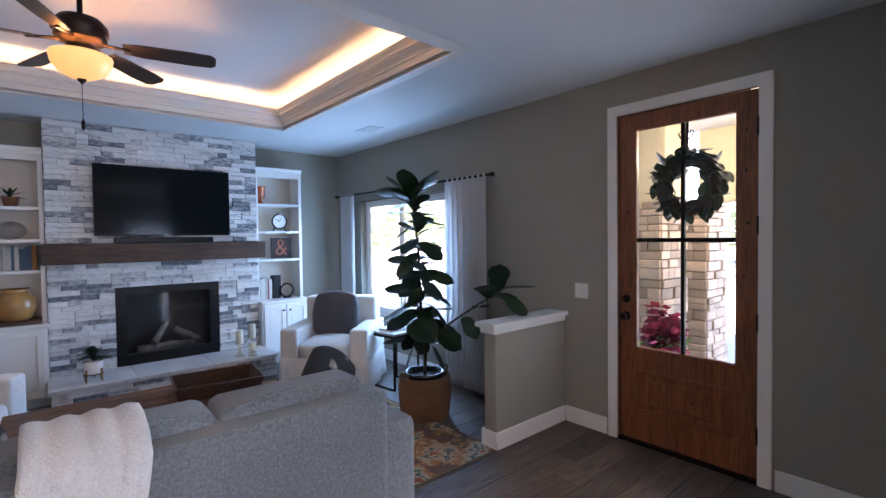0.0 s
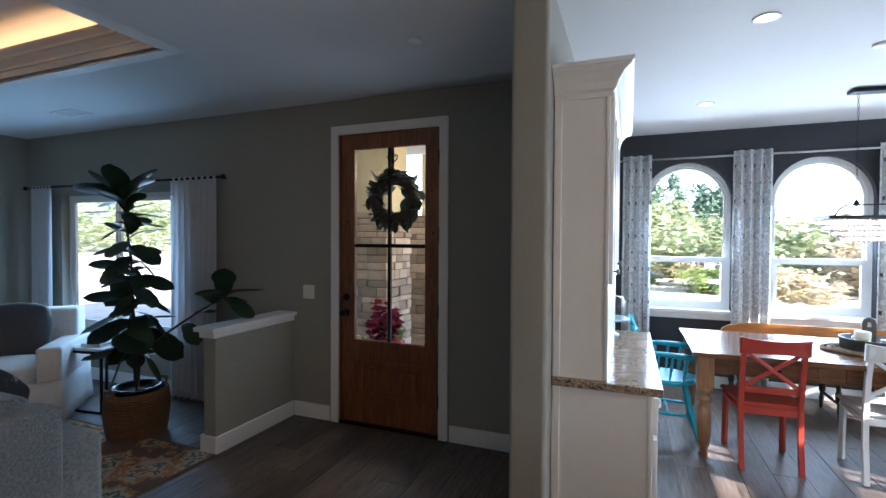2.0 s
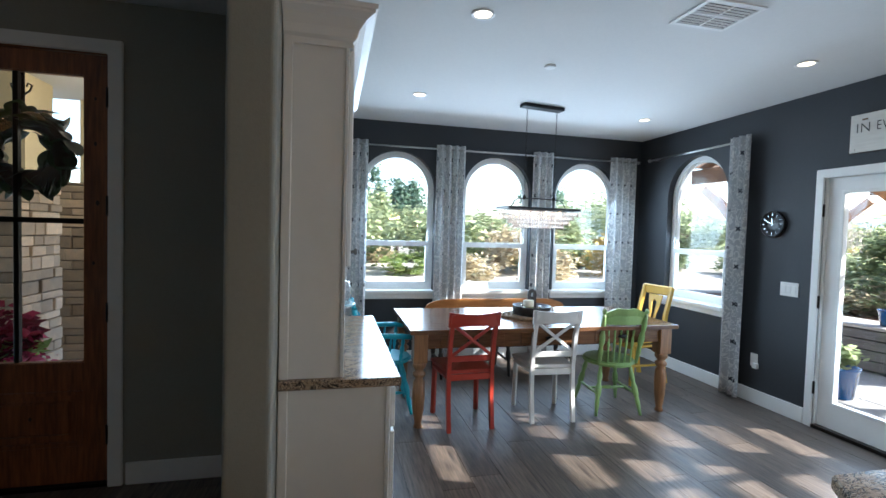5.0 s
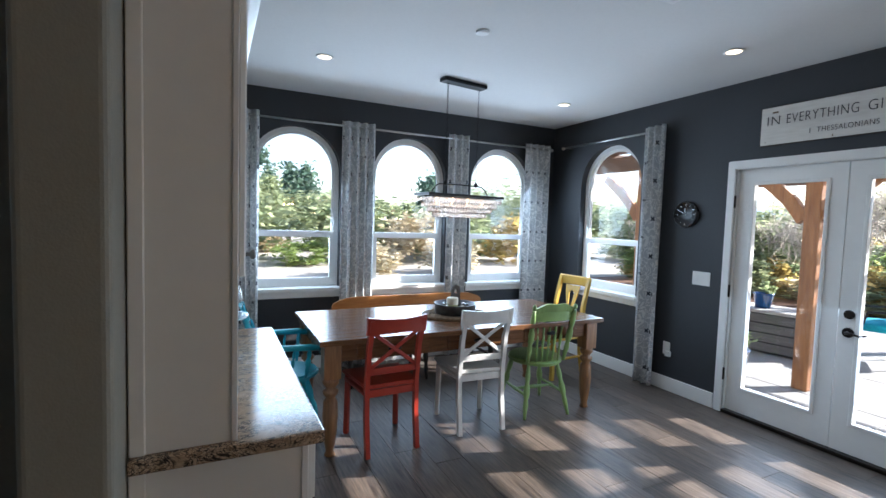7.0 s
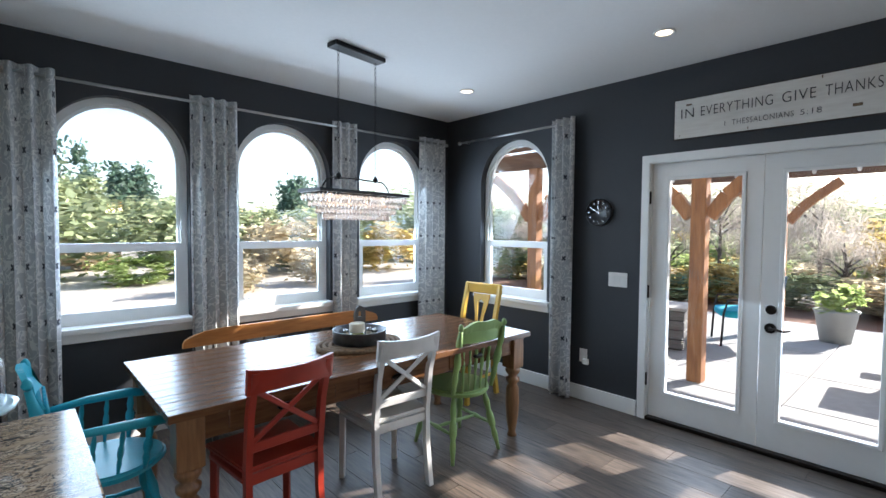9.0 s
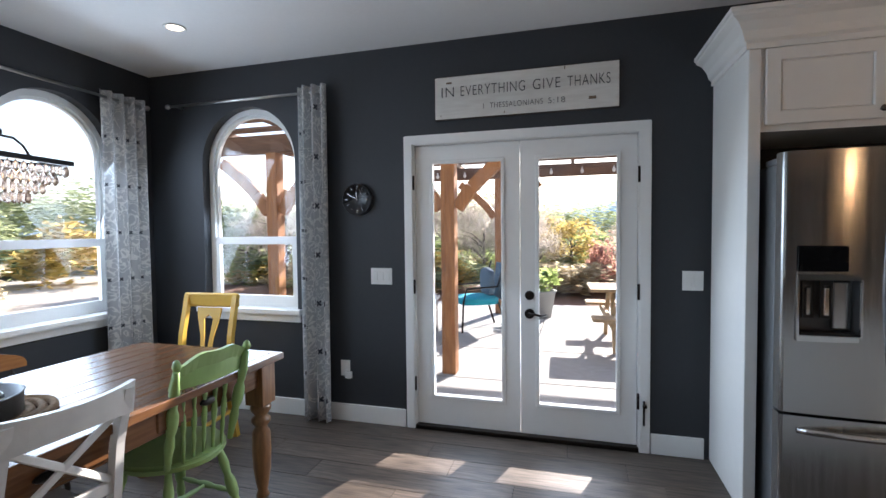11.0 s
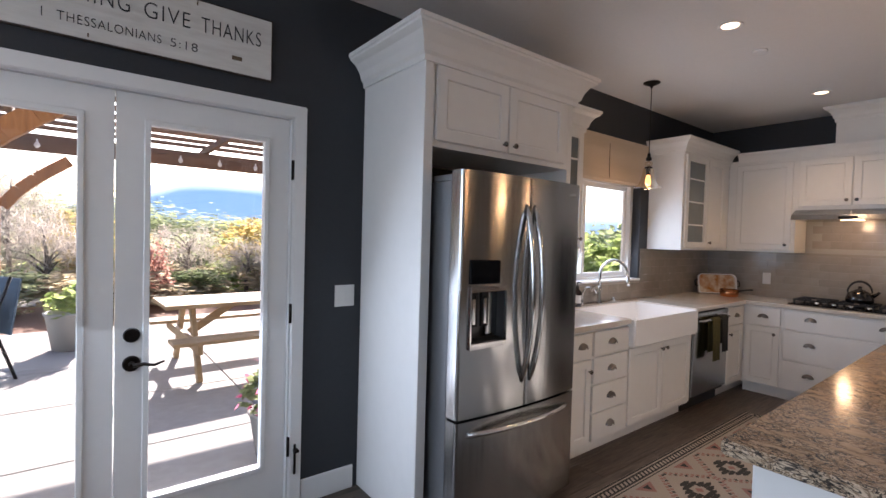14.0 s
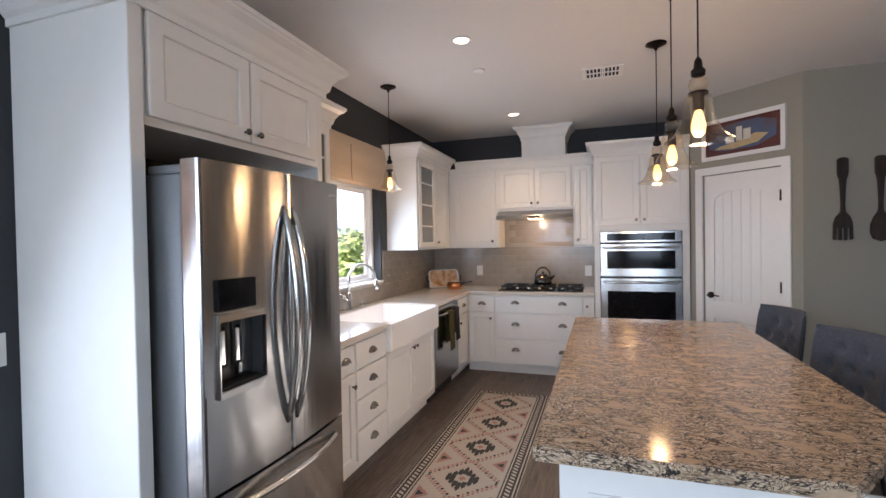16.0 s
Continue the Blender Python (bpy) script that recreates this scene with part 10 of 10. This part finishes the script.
fl = pot_plant("flower_pot", "pink and red flowers in a pot on the patio", (1.64, -4.83, Z0), 0.16, 0.30, M_GREYP, foliage("flower_leaves", 6, 300, 0.19, 0.19, 0.15, 0.04, F_GREEN, 14, 0.2))
f = new("blossoms", foliage("blossom", 8, 120, 0.20, 0.20, 0.16, 0.025, F_PINK, 22, 0.8))
f.parent = fl
f.location = (0, 0, 0.28)
f["kind"] = "stuff"

pic = thing("picnic_table", "weathered wooden picnic table with benches", "picnic table", (1.10, -7.28, Z0), 2)
M_PICN = mat("pale_pine_boards", (0.46, 0.33, 0.19), 0.7, color2=(0.32, 0.22, 0.12), scale=5, bump=0.12, bscale=22, stretch=(1, 8, 8))
for k in range(5):
    part("top_board", B(-0.95, 0.95, -0.38 + 0.154 * k, -0.38 + 0.154 * k + 0.145, 0.71, 0.75, bevel=0.004), M_PICN, pic)
for s in (-1, 1):
    for k in range(2):
        y = s * 0.66 - 0.14 + 0.145 * k
        part("bench_board", B(-0.95, 0.95, y, y + 0.137, 0.42, 0.455, bevel=0.004), M_PICN, pic)
for x in (-0.68, 0.68):
    for s in (-1, 1):
        bm = bmesh.new()
        bar(bm, (x, s * 0.58, 0), (x, s * 0.20, 0.71), 0.045, 0.10)
        part("leg", bm, M_PICN, pic)
    part("cross_rail", B(x + 0.024, x + 0.064, -0.80, 0.80, 0.33, 0.42), M_PICN, pic)
    bm = bmesh.new()
    bar(bm, (x - (0.02 if x > 0 else -0.02), 0, 0.40), (x * 0.30, 0, 0.70), 0.04, 0.08)
    part("strut", bm, M_PICN, pic)


def tree(label, place, height, rx, rz, mesh_set, seed, trunk_r=0.14, bare=0.4):
    """A tapered trunk with limbs under a crown of small leaves."""
    r = random.Random(seed)
    t = thing("tree", label, "tree", place, r.uniform(0, 360))
    bm = bmesh.new()
    tube(bm, [(0, 0, -0.1), (0.05, 0.02, height * 0.25), (0.02, 0.06, height * 0.5), (0.08, 0.02, height * 0.8)], [trunk_r, trunk_r * 0.8, trunk_r * 0.55, trunk_r * 0.15], 8)
    for k in range(9):
        a, z = r.uniform(0, 6.28), height * r.uniform(0.3, 0.65)
        e = Vector((math.cos(a) * rx * 0.75, math.sin(a) * rx * 0.75, z + height * 0.18))
        q = Vector((0.03, 0.04, z))
        tube(bm, [q, q.lerp(e, 0.5) + Vector((0, 0, 0.1)), e], [trunk_r * 0.4, trunk_r * 0.25, trunk_r * 0.06], 6)
    part("trunk", bm, M_BARK, t)
    c = new("crown", mesh_set)
    c.parent = t
    c.location = (0, 0, height * bare)
    c.scale = (rx, rx, rz)
    c["kind"] = "stuff"
    return t


OAK = [foliage("oak_crown", 30 + k, 5200, 1, 1, 1, 0.085, F_OLIVE, 46, 0.45) for k in range(2)]
PINE = foliage("pine_crown", 40, 4200, 1, 1, 1, 0.09, F_BLUEG, 40, 0.3)
AUT = foliage("autumn_crown", 41, 2400, 1, 1, 1, 0.075, F_YEL, 34, 0.5)
SHR = [foliage("shrub_leaves", 50 + k, 2000, 1, 1, 1, 0.11, m, 26, 0.4) for k, m in enumerate((F_GREEN, F_DRY, F_OLIVE, F_RED, F_YEL, F_LIME))]
F_TWIG = leafy_mat("pale_twigs", (0.30, 0.265, 0.23), (0.52, 0.47, 0.41))
BARE = foliage("bare_twigs", 60, 2600, 1, 1, 1, 0.16, F_TWIG, 50, 0.25, 2.2, None, 0.035)
rt = random.Random(31)
# dining window side
for label, x, y, hh, rx, rz, me_ in (
    ("broad green oak tree beyond the drive", 25.0, 2.0, 3.2, 2.1, 1.30, OAK[0]), ("dense green oak tree beyond the drive", 24.0, -1.2, 3.6, 1.9, 1.45, OAK[1]),
    ("tall dark pine tree beyond the drive", 30.0, -1.7, 5.2, 1.3, 2.35, PINE), ("broad green oak tree beyond the drive", 26.0, -5.2, 2.8, 2.0, 1.15, OAK[0]),
    ("dark evergreen tree beyond the drive", 33.0, -4.6, 4.6, 1.7, 2.05, PINE), ("dense green oak tree beyond the drive", 27.0, -9.0, 2.6, 2.2, 1.10, OAK[1]),
    ("dark evergreen tree beyond the drive", 31.0, -14.5, 4.4, 1.6, 2.0, PINE), ("broad green oak tree beyond the garden", 26.0, -13.0, 2.6, 2.0, 1.1, OAK[0]),
    ("dense green oak tree beyond the drive", 30.0, 7.0, 3.6, 2.4, 1.5, OAK[1]), ("broad green oak tree beyond the garden", 22.0, -19.0, 2.8, 2.0, 1.2, OAK[1])):
    tree(label, (x, y, -0.14), hh, rx, rz, me_, int(x * 7 + y * 3), 0.16, 0.25)
for label, x, y, hh, rx, rz, me_ in (
    ("yellow autumn tree beyond the patio", 2.35, -15.2, 1.9, 0.95, 0.72, AUT), ("yellow autumn tree beyond the patio", -1.3, -14.2, 2.0, 1.1, 0.72, AUT), ("thin bare-branched tree in the garden", 3.9, -15.0, 3.2, 1.2, 1.1, BARE), ("thin bare-branched tree in the garden", 5.6, -13.5, 3.4, 1.2, 1.2, BARE), ("pale twiggy tree beyond the patio", 4.6, -13.2, 2.2, 0.9, 0.75, BARE), ("pale twiggy tree beyond the patio", 3.2, -13.4, 1.9, 0.8, 0.65, BARE), ("pale twiggy tree beyond the patio", 0.6, -14.6, 1.8, 0.9, 0.6, BARE), ("pale twiggy tree beyond the patio", 6.6, -12.6, 2.8, 1.2, 1.0, BARE), ("pale twiggy tree beyond the patio", -0.4, -13.0, 1.5, 0.7, 0.5, BARE), ("pale twiggy tree beyond the patio", 9.6, -11.6, 2.8, 1.2, 1.0, BARE), ("green garden tree beyond the pergola", 8.4, -14.0, 2.2, 1.2, 0.85, OAK[1]), ("green garden tree beyond the pergola", 11.5, -13.0, 2.2, 1.3, 0.9, OAK[0]),
    ("green garden tree outside the kitchen window", -8.8, -12.0, 2.4, 1.2, 0.9, OAK[0])):
    tree(label, (x, y, -0.14), hh, rx, rz, me_, int(x * 11 + y * 5) + 3, 0.06, 0.3)


def shrub(place, rx, rz, kind, label, seed):
    s = new("shrub", SHR[kind])
    s.matrix_basis = Matrix.Translation(place) @ Matrix.Rotation(seed * 1.7, 4, "Z") @ Matrix.Diagonal((rx, rx, rz, 1))
    tagged(s, label, "shrub", "garden shrubs")


NAMES = ("round green garden shrub", "pale dry ornamental grass clump", "olive green garden shrub", "reddish garden shrub", "yellow autumn garden shrub", "lime green garden shrub")
shrub((17.6, -2.9, -0.14), 0.95, 0.40, 5, "low lime green shrub beside the drive", 1)
for x, y, rx, rz, i in ((19.0, -4.6, 1.7, 1.15, 2), (18.5, -7.4, 1.6, 1.0, 1), (19.5, -9.6, 1.6, 1.1, 2), (17.5, -11.8, 1.5, 0.9, 4), (19.5, -0.4, 2.0, 1.35, 2), (20.0, 2.0, 1.8, 1.2, 2)):
    shrub((x, y, -0.14), rx, rz, i, ("tall " + NAMES[i] + " beyond the drive"), int(x + y))
shrub((14.0, -4.4, -0.14), 0.8, 0.5, 1, "pale dry ornamental grass clump in the bed", 2)
shrub((14.5, -7.2, -0.14), 0.9, 0.5, 1, "pale dry ornamental grass clump in the bed", 3)
for k in range(26):
    x, y = rt.uniform(20, 25), rt.uniform(-18, 6)
    i = rt.choice((0, 1, 1, 2, 2, 0, 4))
    shrub((x, y, -0.14), rt.uniform(0.7, 1.3), rt.uniform(0.35, 0.75), i, NAMES[i] + " in the far bed", k)
for k in range(84):
    x, y = rt.uniform(-9, 12), rt.uniform(-17.5, -11.4)
    i = rt.choice((5, 1, 2, 2, 1, 4, 1, 0))
    shrub((x, y, -0.10), rt.uniform(0.6, 1.0), rt.uniform(0.24, 0.46), i, NAMES[i] + " beyond the patio", 30 + k)
for k in range(70):
    x, y = rt.uniform(-16, 18), rt.uniform(-30, -18)
    i = rt.choice((2, 1, 2, 0, 5, 2, 4))
    shrub((x, y, -0.14), rt.uniform(1.0, 1.9), rt.uniform(0.42, 0.72), i, NAMES[i] + " in the wild meadow", 130 + k)
# far ridge
hl = bmesh.new()
rows = []
for i in range(121):
    a = radians(-80 + 160 * i / 120 - 90)
    base = 18 + 60 * math.exp(-((i - 51) / (14.0 if i < 51 else 7.0)) ** 2) + 14 * math.exp(-((i - 88) / 16.0) ** 2) + 20 * math.exp(-((i - 20) / 12.0) ** 2)
    hh = base + 5 * noise.noise(Vector((i * 0.21, 0, 0))) + 3 * noise.noise(Vector((i * 0.7, 3, 0)))
    rows.append([hl.verts.new((600 * math.cos(a), 600 * math.sin(a), -10)), hl.verts.new((640 * math.cos(a), 640 * math.sin(a), hh * 0.55)), hl.verts.new((720 * math.cos(a), 720 * math.sin(a), hh)), hl.verts.new((900 * math.cos(a), 900 * math.sin(a), -10))])
for a, b_ in zip(rows, rows[1:]):
    for k in range(3):
        hl.faces.new((a[k], a[k + 1], b_[k + 1], b_[k])).smooth = True
# distance haze is put into the hills as blue colour and a glow
M_HILL = mat("painted_haze_hills", (0.20, 0.27, 0.36), 0.95, color2=(0.26, 0.31, 0.34), scale=0.03, coarse=0.008, emit=(0.22, 0.48, 0.95), power=1.7)
solid("backdrop_hills", hl, M_HILL, "glowing hills on the horizon, blue haze put into their colour", "hills", kind="structure")
# a red shrub, lime bushes and a planter round the patio
for place, rx, rz, i in (((1.55, -12.6, -0.1), 0.36, 0.62, 3), ((-4.9, -7.4, -0.14), 0.9, 0.75, 5), ((-6.4, -7.6, -0.14), 0.9, 0.8, 5), ((-6.6, -9.4, -0.14), 1.0, 0.95, 0), ((-4.6, -9.8, -0.14), 0.9, 0.7, 5), ((-9.4, -9.0, -0.14), 1.2, 1.0, 0), ((-9.0, -6.6, -0.14), 1.0, 0.9, 5)):
    shrub(place, rx, rz, i, NAMES[i] + " near the patio", int(place[0] * 3))
pot_plant("potted_plant", "red flowering plant in a grey pot on the picnic table", (0.80, -7.38, 0.692), 0.10, 0.16, M_GREYP, foliage("table_leaves", 9, 120, 0.10, 0.10, 0.07, 0.03, F_RED, 8, 0.2))
far = foliage("far_wood", 70, 9000, 1, 1, 1, 0.035, F_OLIVE, 160, 0.1)
for k in range(14):
    a = radians(-100 + 14 * k)
    w = new("far_trees", far)
    w.matrix_basis = Matrix.Translation((75 * math.cos(a), 75 * math.sin(a) - 5, -1.5)) @ Matrix.Rotation(a + 1.57, 4, "Z") @ Matrix.Diagonal((16, 5, 2.6 + 1.2 * (k % 3), 1))
    tagged(w, "far belt of green woodland", "woodland", "far woodland", "stuff")

# entry porch: slab, stone piers, arch wall and soffit
M_PSTONE = mat("tan_ledge_stone", (0.58, 0.44, 0.31), 0.85, color2=(0.40, 0.33, 0.27), scale=9, bump=0.5, bscale=30, rand=0.35)
solid("porch_floor", B(XD + 0.16, 9.0, 0.30, 3.6, -0.16, -0.02), M_CONC, "pale concrete porch floor", "porch floor", kind="structure")
solid("porch_ceiling", B(XD + 0.16, 6.4, 0.22, 3.3, 2.85, 2.95), M_STUCCO, "cream stucco porch ceiling", "porch ceiling", kind="structure")


def pier(x0, x1, y0, y1, z1):
    p = thing("stone_pier", "porch pier faced with tan and grey ledge stones", "pier", kind="structure")
    part("core", B(x0 + 0.02, x1 - 0.02, y0 + 0.02, y1 - 0.02, -0.02, z1), mat("tan_mortar", (0.20, 0.16, 0.12), 0.9, grain=0.2, scale=40), p)
    r = random.Random(int(x0 * 10))
    z = -0.02
    me = {}
    while z < z1 - 0.02:
        hh = r.choice((0.07, 0.09, 0.12))
        hh = min(hh, z1 - z)
        for axis, a0, a1, face in (("y", y0, y1, x0), ("x", x0, x1, y0)):
            u = a0
            while u < a1 - 0.01:
                w = r.choice((0.14, 0.20, 0.27))
                if u + w > a1 - 0.08:
                    w = a1 - u
                w, h2, d = round(w, 2), round(hh, 2), r.choice((0.0, 0.01, 0.02))
                key = (axis, w, h2, d)
                if key not in me:
                    bm = bmesh.new()
                    if axis == "y":
                        box(bm, -0.01 - d, 0.03, 0.004, w - 0.004, 0.004, h2 - 0.004, 0.006)
                    else:
                        box(bm, 0.004, w - 0.004, -0.01 - d, 0.03, 0.004, h2 - 0.004, 0.006)
                    me[key] = finish("stone", bm, M_PSTONE)
                s = new("stone", me[key])
                s.parent = p
                s.location = (face, u, z) if axis == "y" else (u, face, z)
                u += w
        z += hh
    return p


pier(4.90, 5.50, 2.34, 3.00, 1.90)
pier(5.75, 6.35, 2.21, 2.85, 1.90)
bm = bmesh.new()
prism(bm, rect(2.34, 3.0, 1.90, 2.85), 0.4, Matrix.Translation((5.0, 0, 0)) @ FACE_X)
solid("porch_wall", bm, M_STUCCO, "cream stucco wall above the stone pier", "porch wall", kind="structure")
bm = bmesh.new()
ol = [(0.2, 2.85), (2.33, 2.85), (2.33, 1.90), (2.2, 1.90)] + [(1.72 - 0.0 - 0.55 + 0.55 * math.cos(a), 1.95 + 0.55 * math.sin(a)) for a in (math.pi * k / 12 for k in range(13))] + [(0.2, 1.95)]
prism(bm, ol, 0.3, Matrix.Translation((5.85, 0, 0)) @ FACE_X)
solid("porch_arch", bm, M_STUCCO, "cream stucco arch over the porch opening", "porch arch", kind="structure")
wine = pot_plant("potted_plant", "wine red leafy plant with pink flowers by the door", (4.28, 2.06, -0.02), 0.18, 0.42, M_GREYP, foliage("wine_leaves", 80, 260, 0.20, 0.20, 0.26, 0.07, F_WINE, 14, 0.3))
for me_, z in ((foliage("pink_flowers", 81, 110, 0.22, 0.22, 0.16, 0.045, F_PINK, 12, 0.6), 0.40), (foliage("fresh_leaves", 82, 160, 0.22, 0.22, 0.14, 0.05, F_LIME, 12, 0.4), 0.40)):
    f = new("blossoms", me_)
    f.parent = wine
    f.location = (0, 0, z)
    f["kind"] = "stuff"
pl_ = thing("porch_lantern", "wrought iron scroll lantern hanging from the porch ceiling", "lantern", (4.7, 1.36, 0))
bm = bmesh.new()
tube(bm, [(0, 0, 2.85), (0, 0, 2.45)], 0.006, 6)
for k in range(4):
    a = k * math.pi / 2
    tube(bm, [(0.0, 0.0, 2.44), (0.08 * math.cos(a), 0.08 * math.sin(a), 2.38), (0.14 * math.cos(a), 0.14 * math.sin(a), 2.42), (0.15 * math.cos(a), 0.15 * math.sin(a), 2.47)], 0.007, 6)
part("scroll_frame", bm, M_BLACK, pl_)
for k in range(4):
    a = k * math.pi / 2
    bm = bmesh.new()
    lathe(bm, [(0.02, 2.47), (0.02, 2.54), (0.01, 2.56)], 0.15 * math.cos(a), 0.15 * math.sin(a), 10)
    part("candle_lamp", bm, M_WAX, pl_)

# fill lamp added at the lantern to brighten the porch
bulb_light("porch_fill_light", (4.7, 1.36, 2.35), 40, (1.0, 0.82, 0.55), 0.12)

# wreath on the outside of the entry door
wr = thing("wreath", "magnolia leaf wreath hung on the entry door", "wreath", (XD + 0.105, 1.50, 1.90))
M_MAGN = mat("magnolia_leaf", (0.035, 0.075, 0.02), 0.4, color2=(0.02, 0.04, 0.014), scale=10, coat=0.2, rand=0.5)
WL = leaf_mesh("leaf", 0.125, 0.085, M_MAGN, False, 0.15)
bm = bmesh.new()
tube(bm, [(0, 0.17 * math.cos(a), 0.17 * math.sin(a)) for a in (2 * math.pi * k / 32 for k in range(33))], 0.052, 10, False)
part("twig_ring", bm, M_STEM, wr)
rw = random.Random(3)
for k in range(230):
    a = rw.uniform(0, 6.28)
    rr = 0.16 + rw.uniform(-0.055, 0.05)
    l = new("leaf", WL)
    l.parent = wr
    sw = rw.choice((1, 1, 1, 1, -1)) * rw.uniform(0.7, 1.9)
    out = Vector((rw.uniform(-0.7, 0.5), math.cos(a + sw), math.sin(a + sw)))
    l.matrix_basis = Matrix.Translation((rw.uniform(-0.02, 0.02), rr * math.cos(a), rr * math.sin(a))) @ out.to_track_quat("X", "Z").to_matrix().to_4x4() @ Matrix.Diagonal((rw.uniform(0.7, 1.15),) * 3 + (1,))
hg = thing("wreath_hanger", "dark scrolled metal wreath hanger over the door", "hanger", (XD + 0.075, 1.515, 2.10))
bm = bmesh.new()
box(bm, 0.0, 0.004, -0.02, 0.02, -0.02, 0.345)
for s in (-1, 1):
    tube(bm, [(0.004, s * 0.01, 0.10), (0.01, s * 0.04, 0.13), (0.01, s * 0.05, 0.16), (0.01, s * 0.03, 0.17), (0.01, s * 0.025, 0.15)], 0.005, 6)
part("strap", bm, M_BRONZE, hg)

# ---- floor planks, last ----
fl_ob = bpy.data.objects["floor"]
PLW, PLL = 0.20, 1.20
plank = {}
rp_ = random.Random(17)
loose = bmesh.new()
near = []
nrow = int((YL + 4.03) / PLW) + 1
for j in range(nrow):
    y0 = YF + j * PLW
    y1 = min(y0 + PLW, YL)
    x = XB - rp_.uniform(0, PLL)
    while x < XW:
        a, b_ = max(x, XB), min(x + PLL, XW)
        if b_ - a > 0.03 and y1 - y0 > 0.02 and not (y0 > 0.1 and a > XD) and not (b_ < XL and y0 > -0.5):
            if y0 > 0.1:
                b_ = min(b_, XD)
            near.append((a, b_, y0, y1))
        x += PLL
inside = [q for q in near if -4.1 < q[2] < 2.5 and q[1] > -2.6]
for a, b_, y0, y1 in near:
    w, d = round(b_ - a, 3), round(y1 - y0, 3)
    if (a, b_, y0, y1) in inside[:298]:
        key = (w, d)
        if key not in plank:
            plank[key] = finish("plank", B(0.0015, w - 0.0015, 0.0015, d - 0.0015, -0.006, 0.0), M_FLOOR)
        p = new("plank", plank[key])
        p.parent = fl_ob
        p.location = (a, y0, 0)
    else:
        box(loose, a + 0.0015, b_ - 0.0015, y0 + 0.0015, y1 - 0.0015, -0.006, 0.0)
M_FLOORJ = mat("wood_look_plank_far", (0.142, 0.108, 0.085), 0.42, color2=(0.032, 0.024, 0.019), scale=5, bump=0.07, bscale=16, stretch=(1.2, 14, 1), island=0.22, coarse=2.2)
lp = part("outer_planks", loose, M_FLOORJ, fl_ob)
lp["kind"] = "stuff"
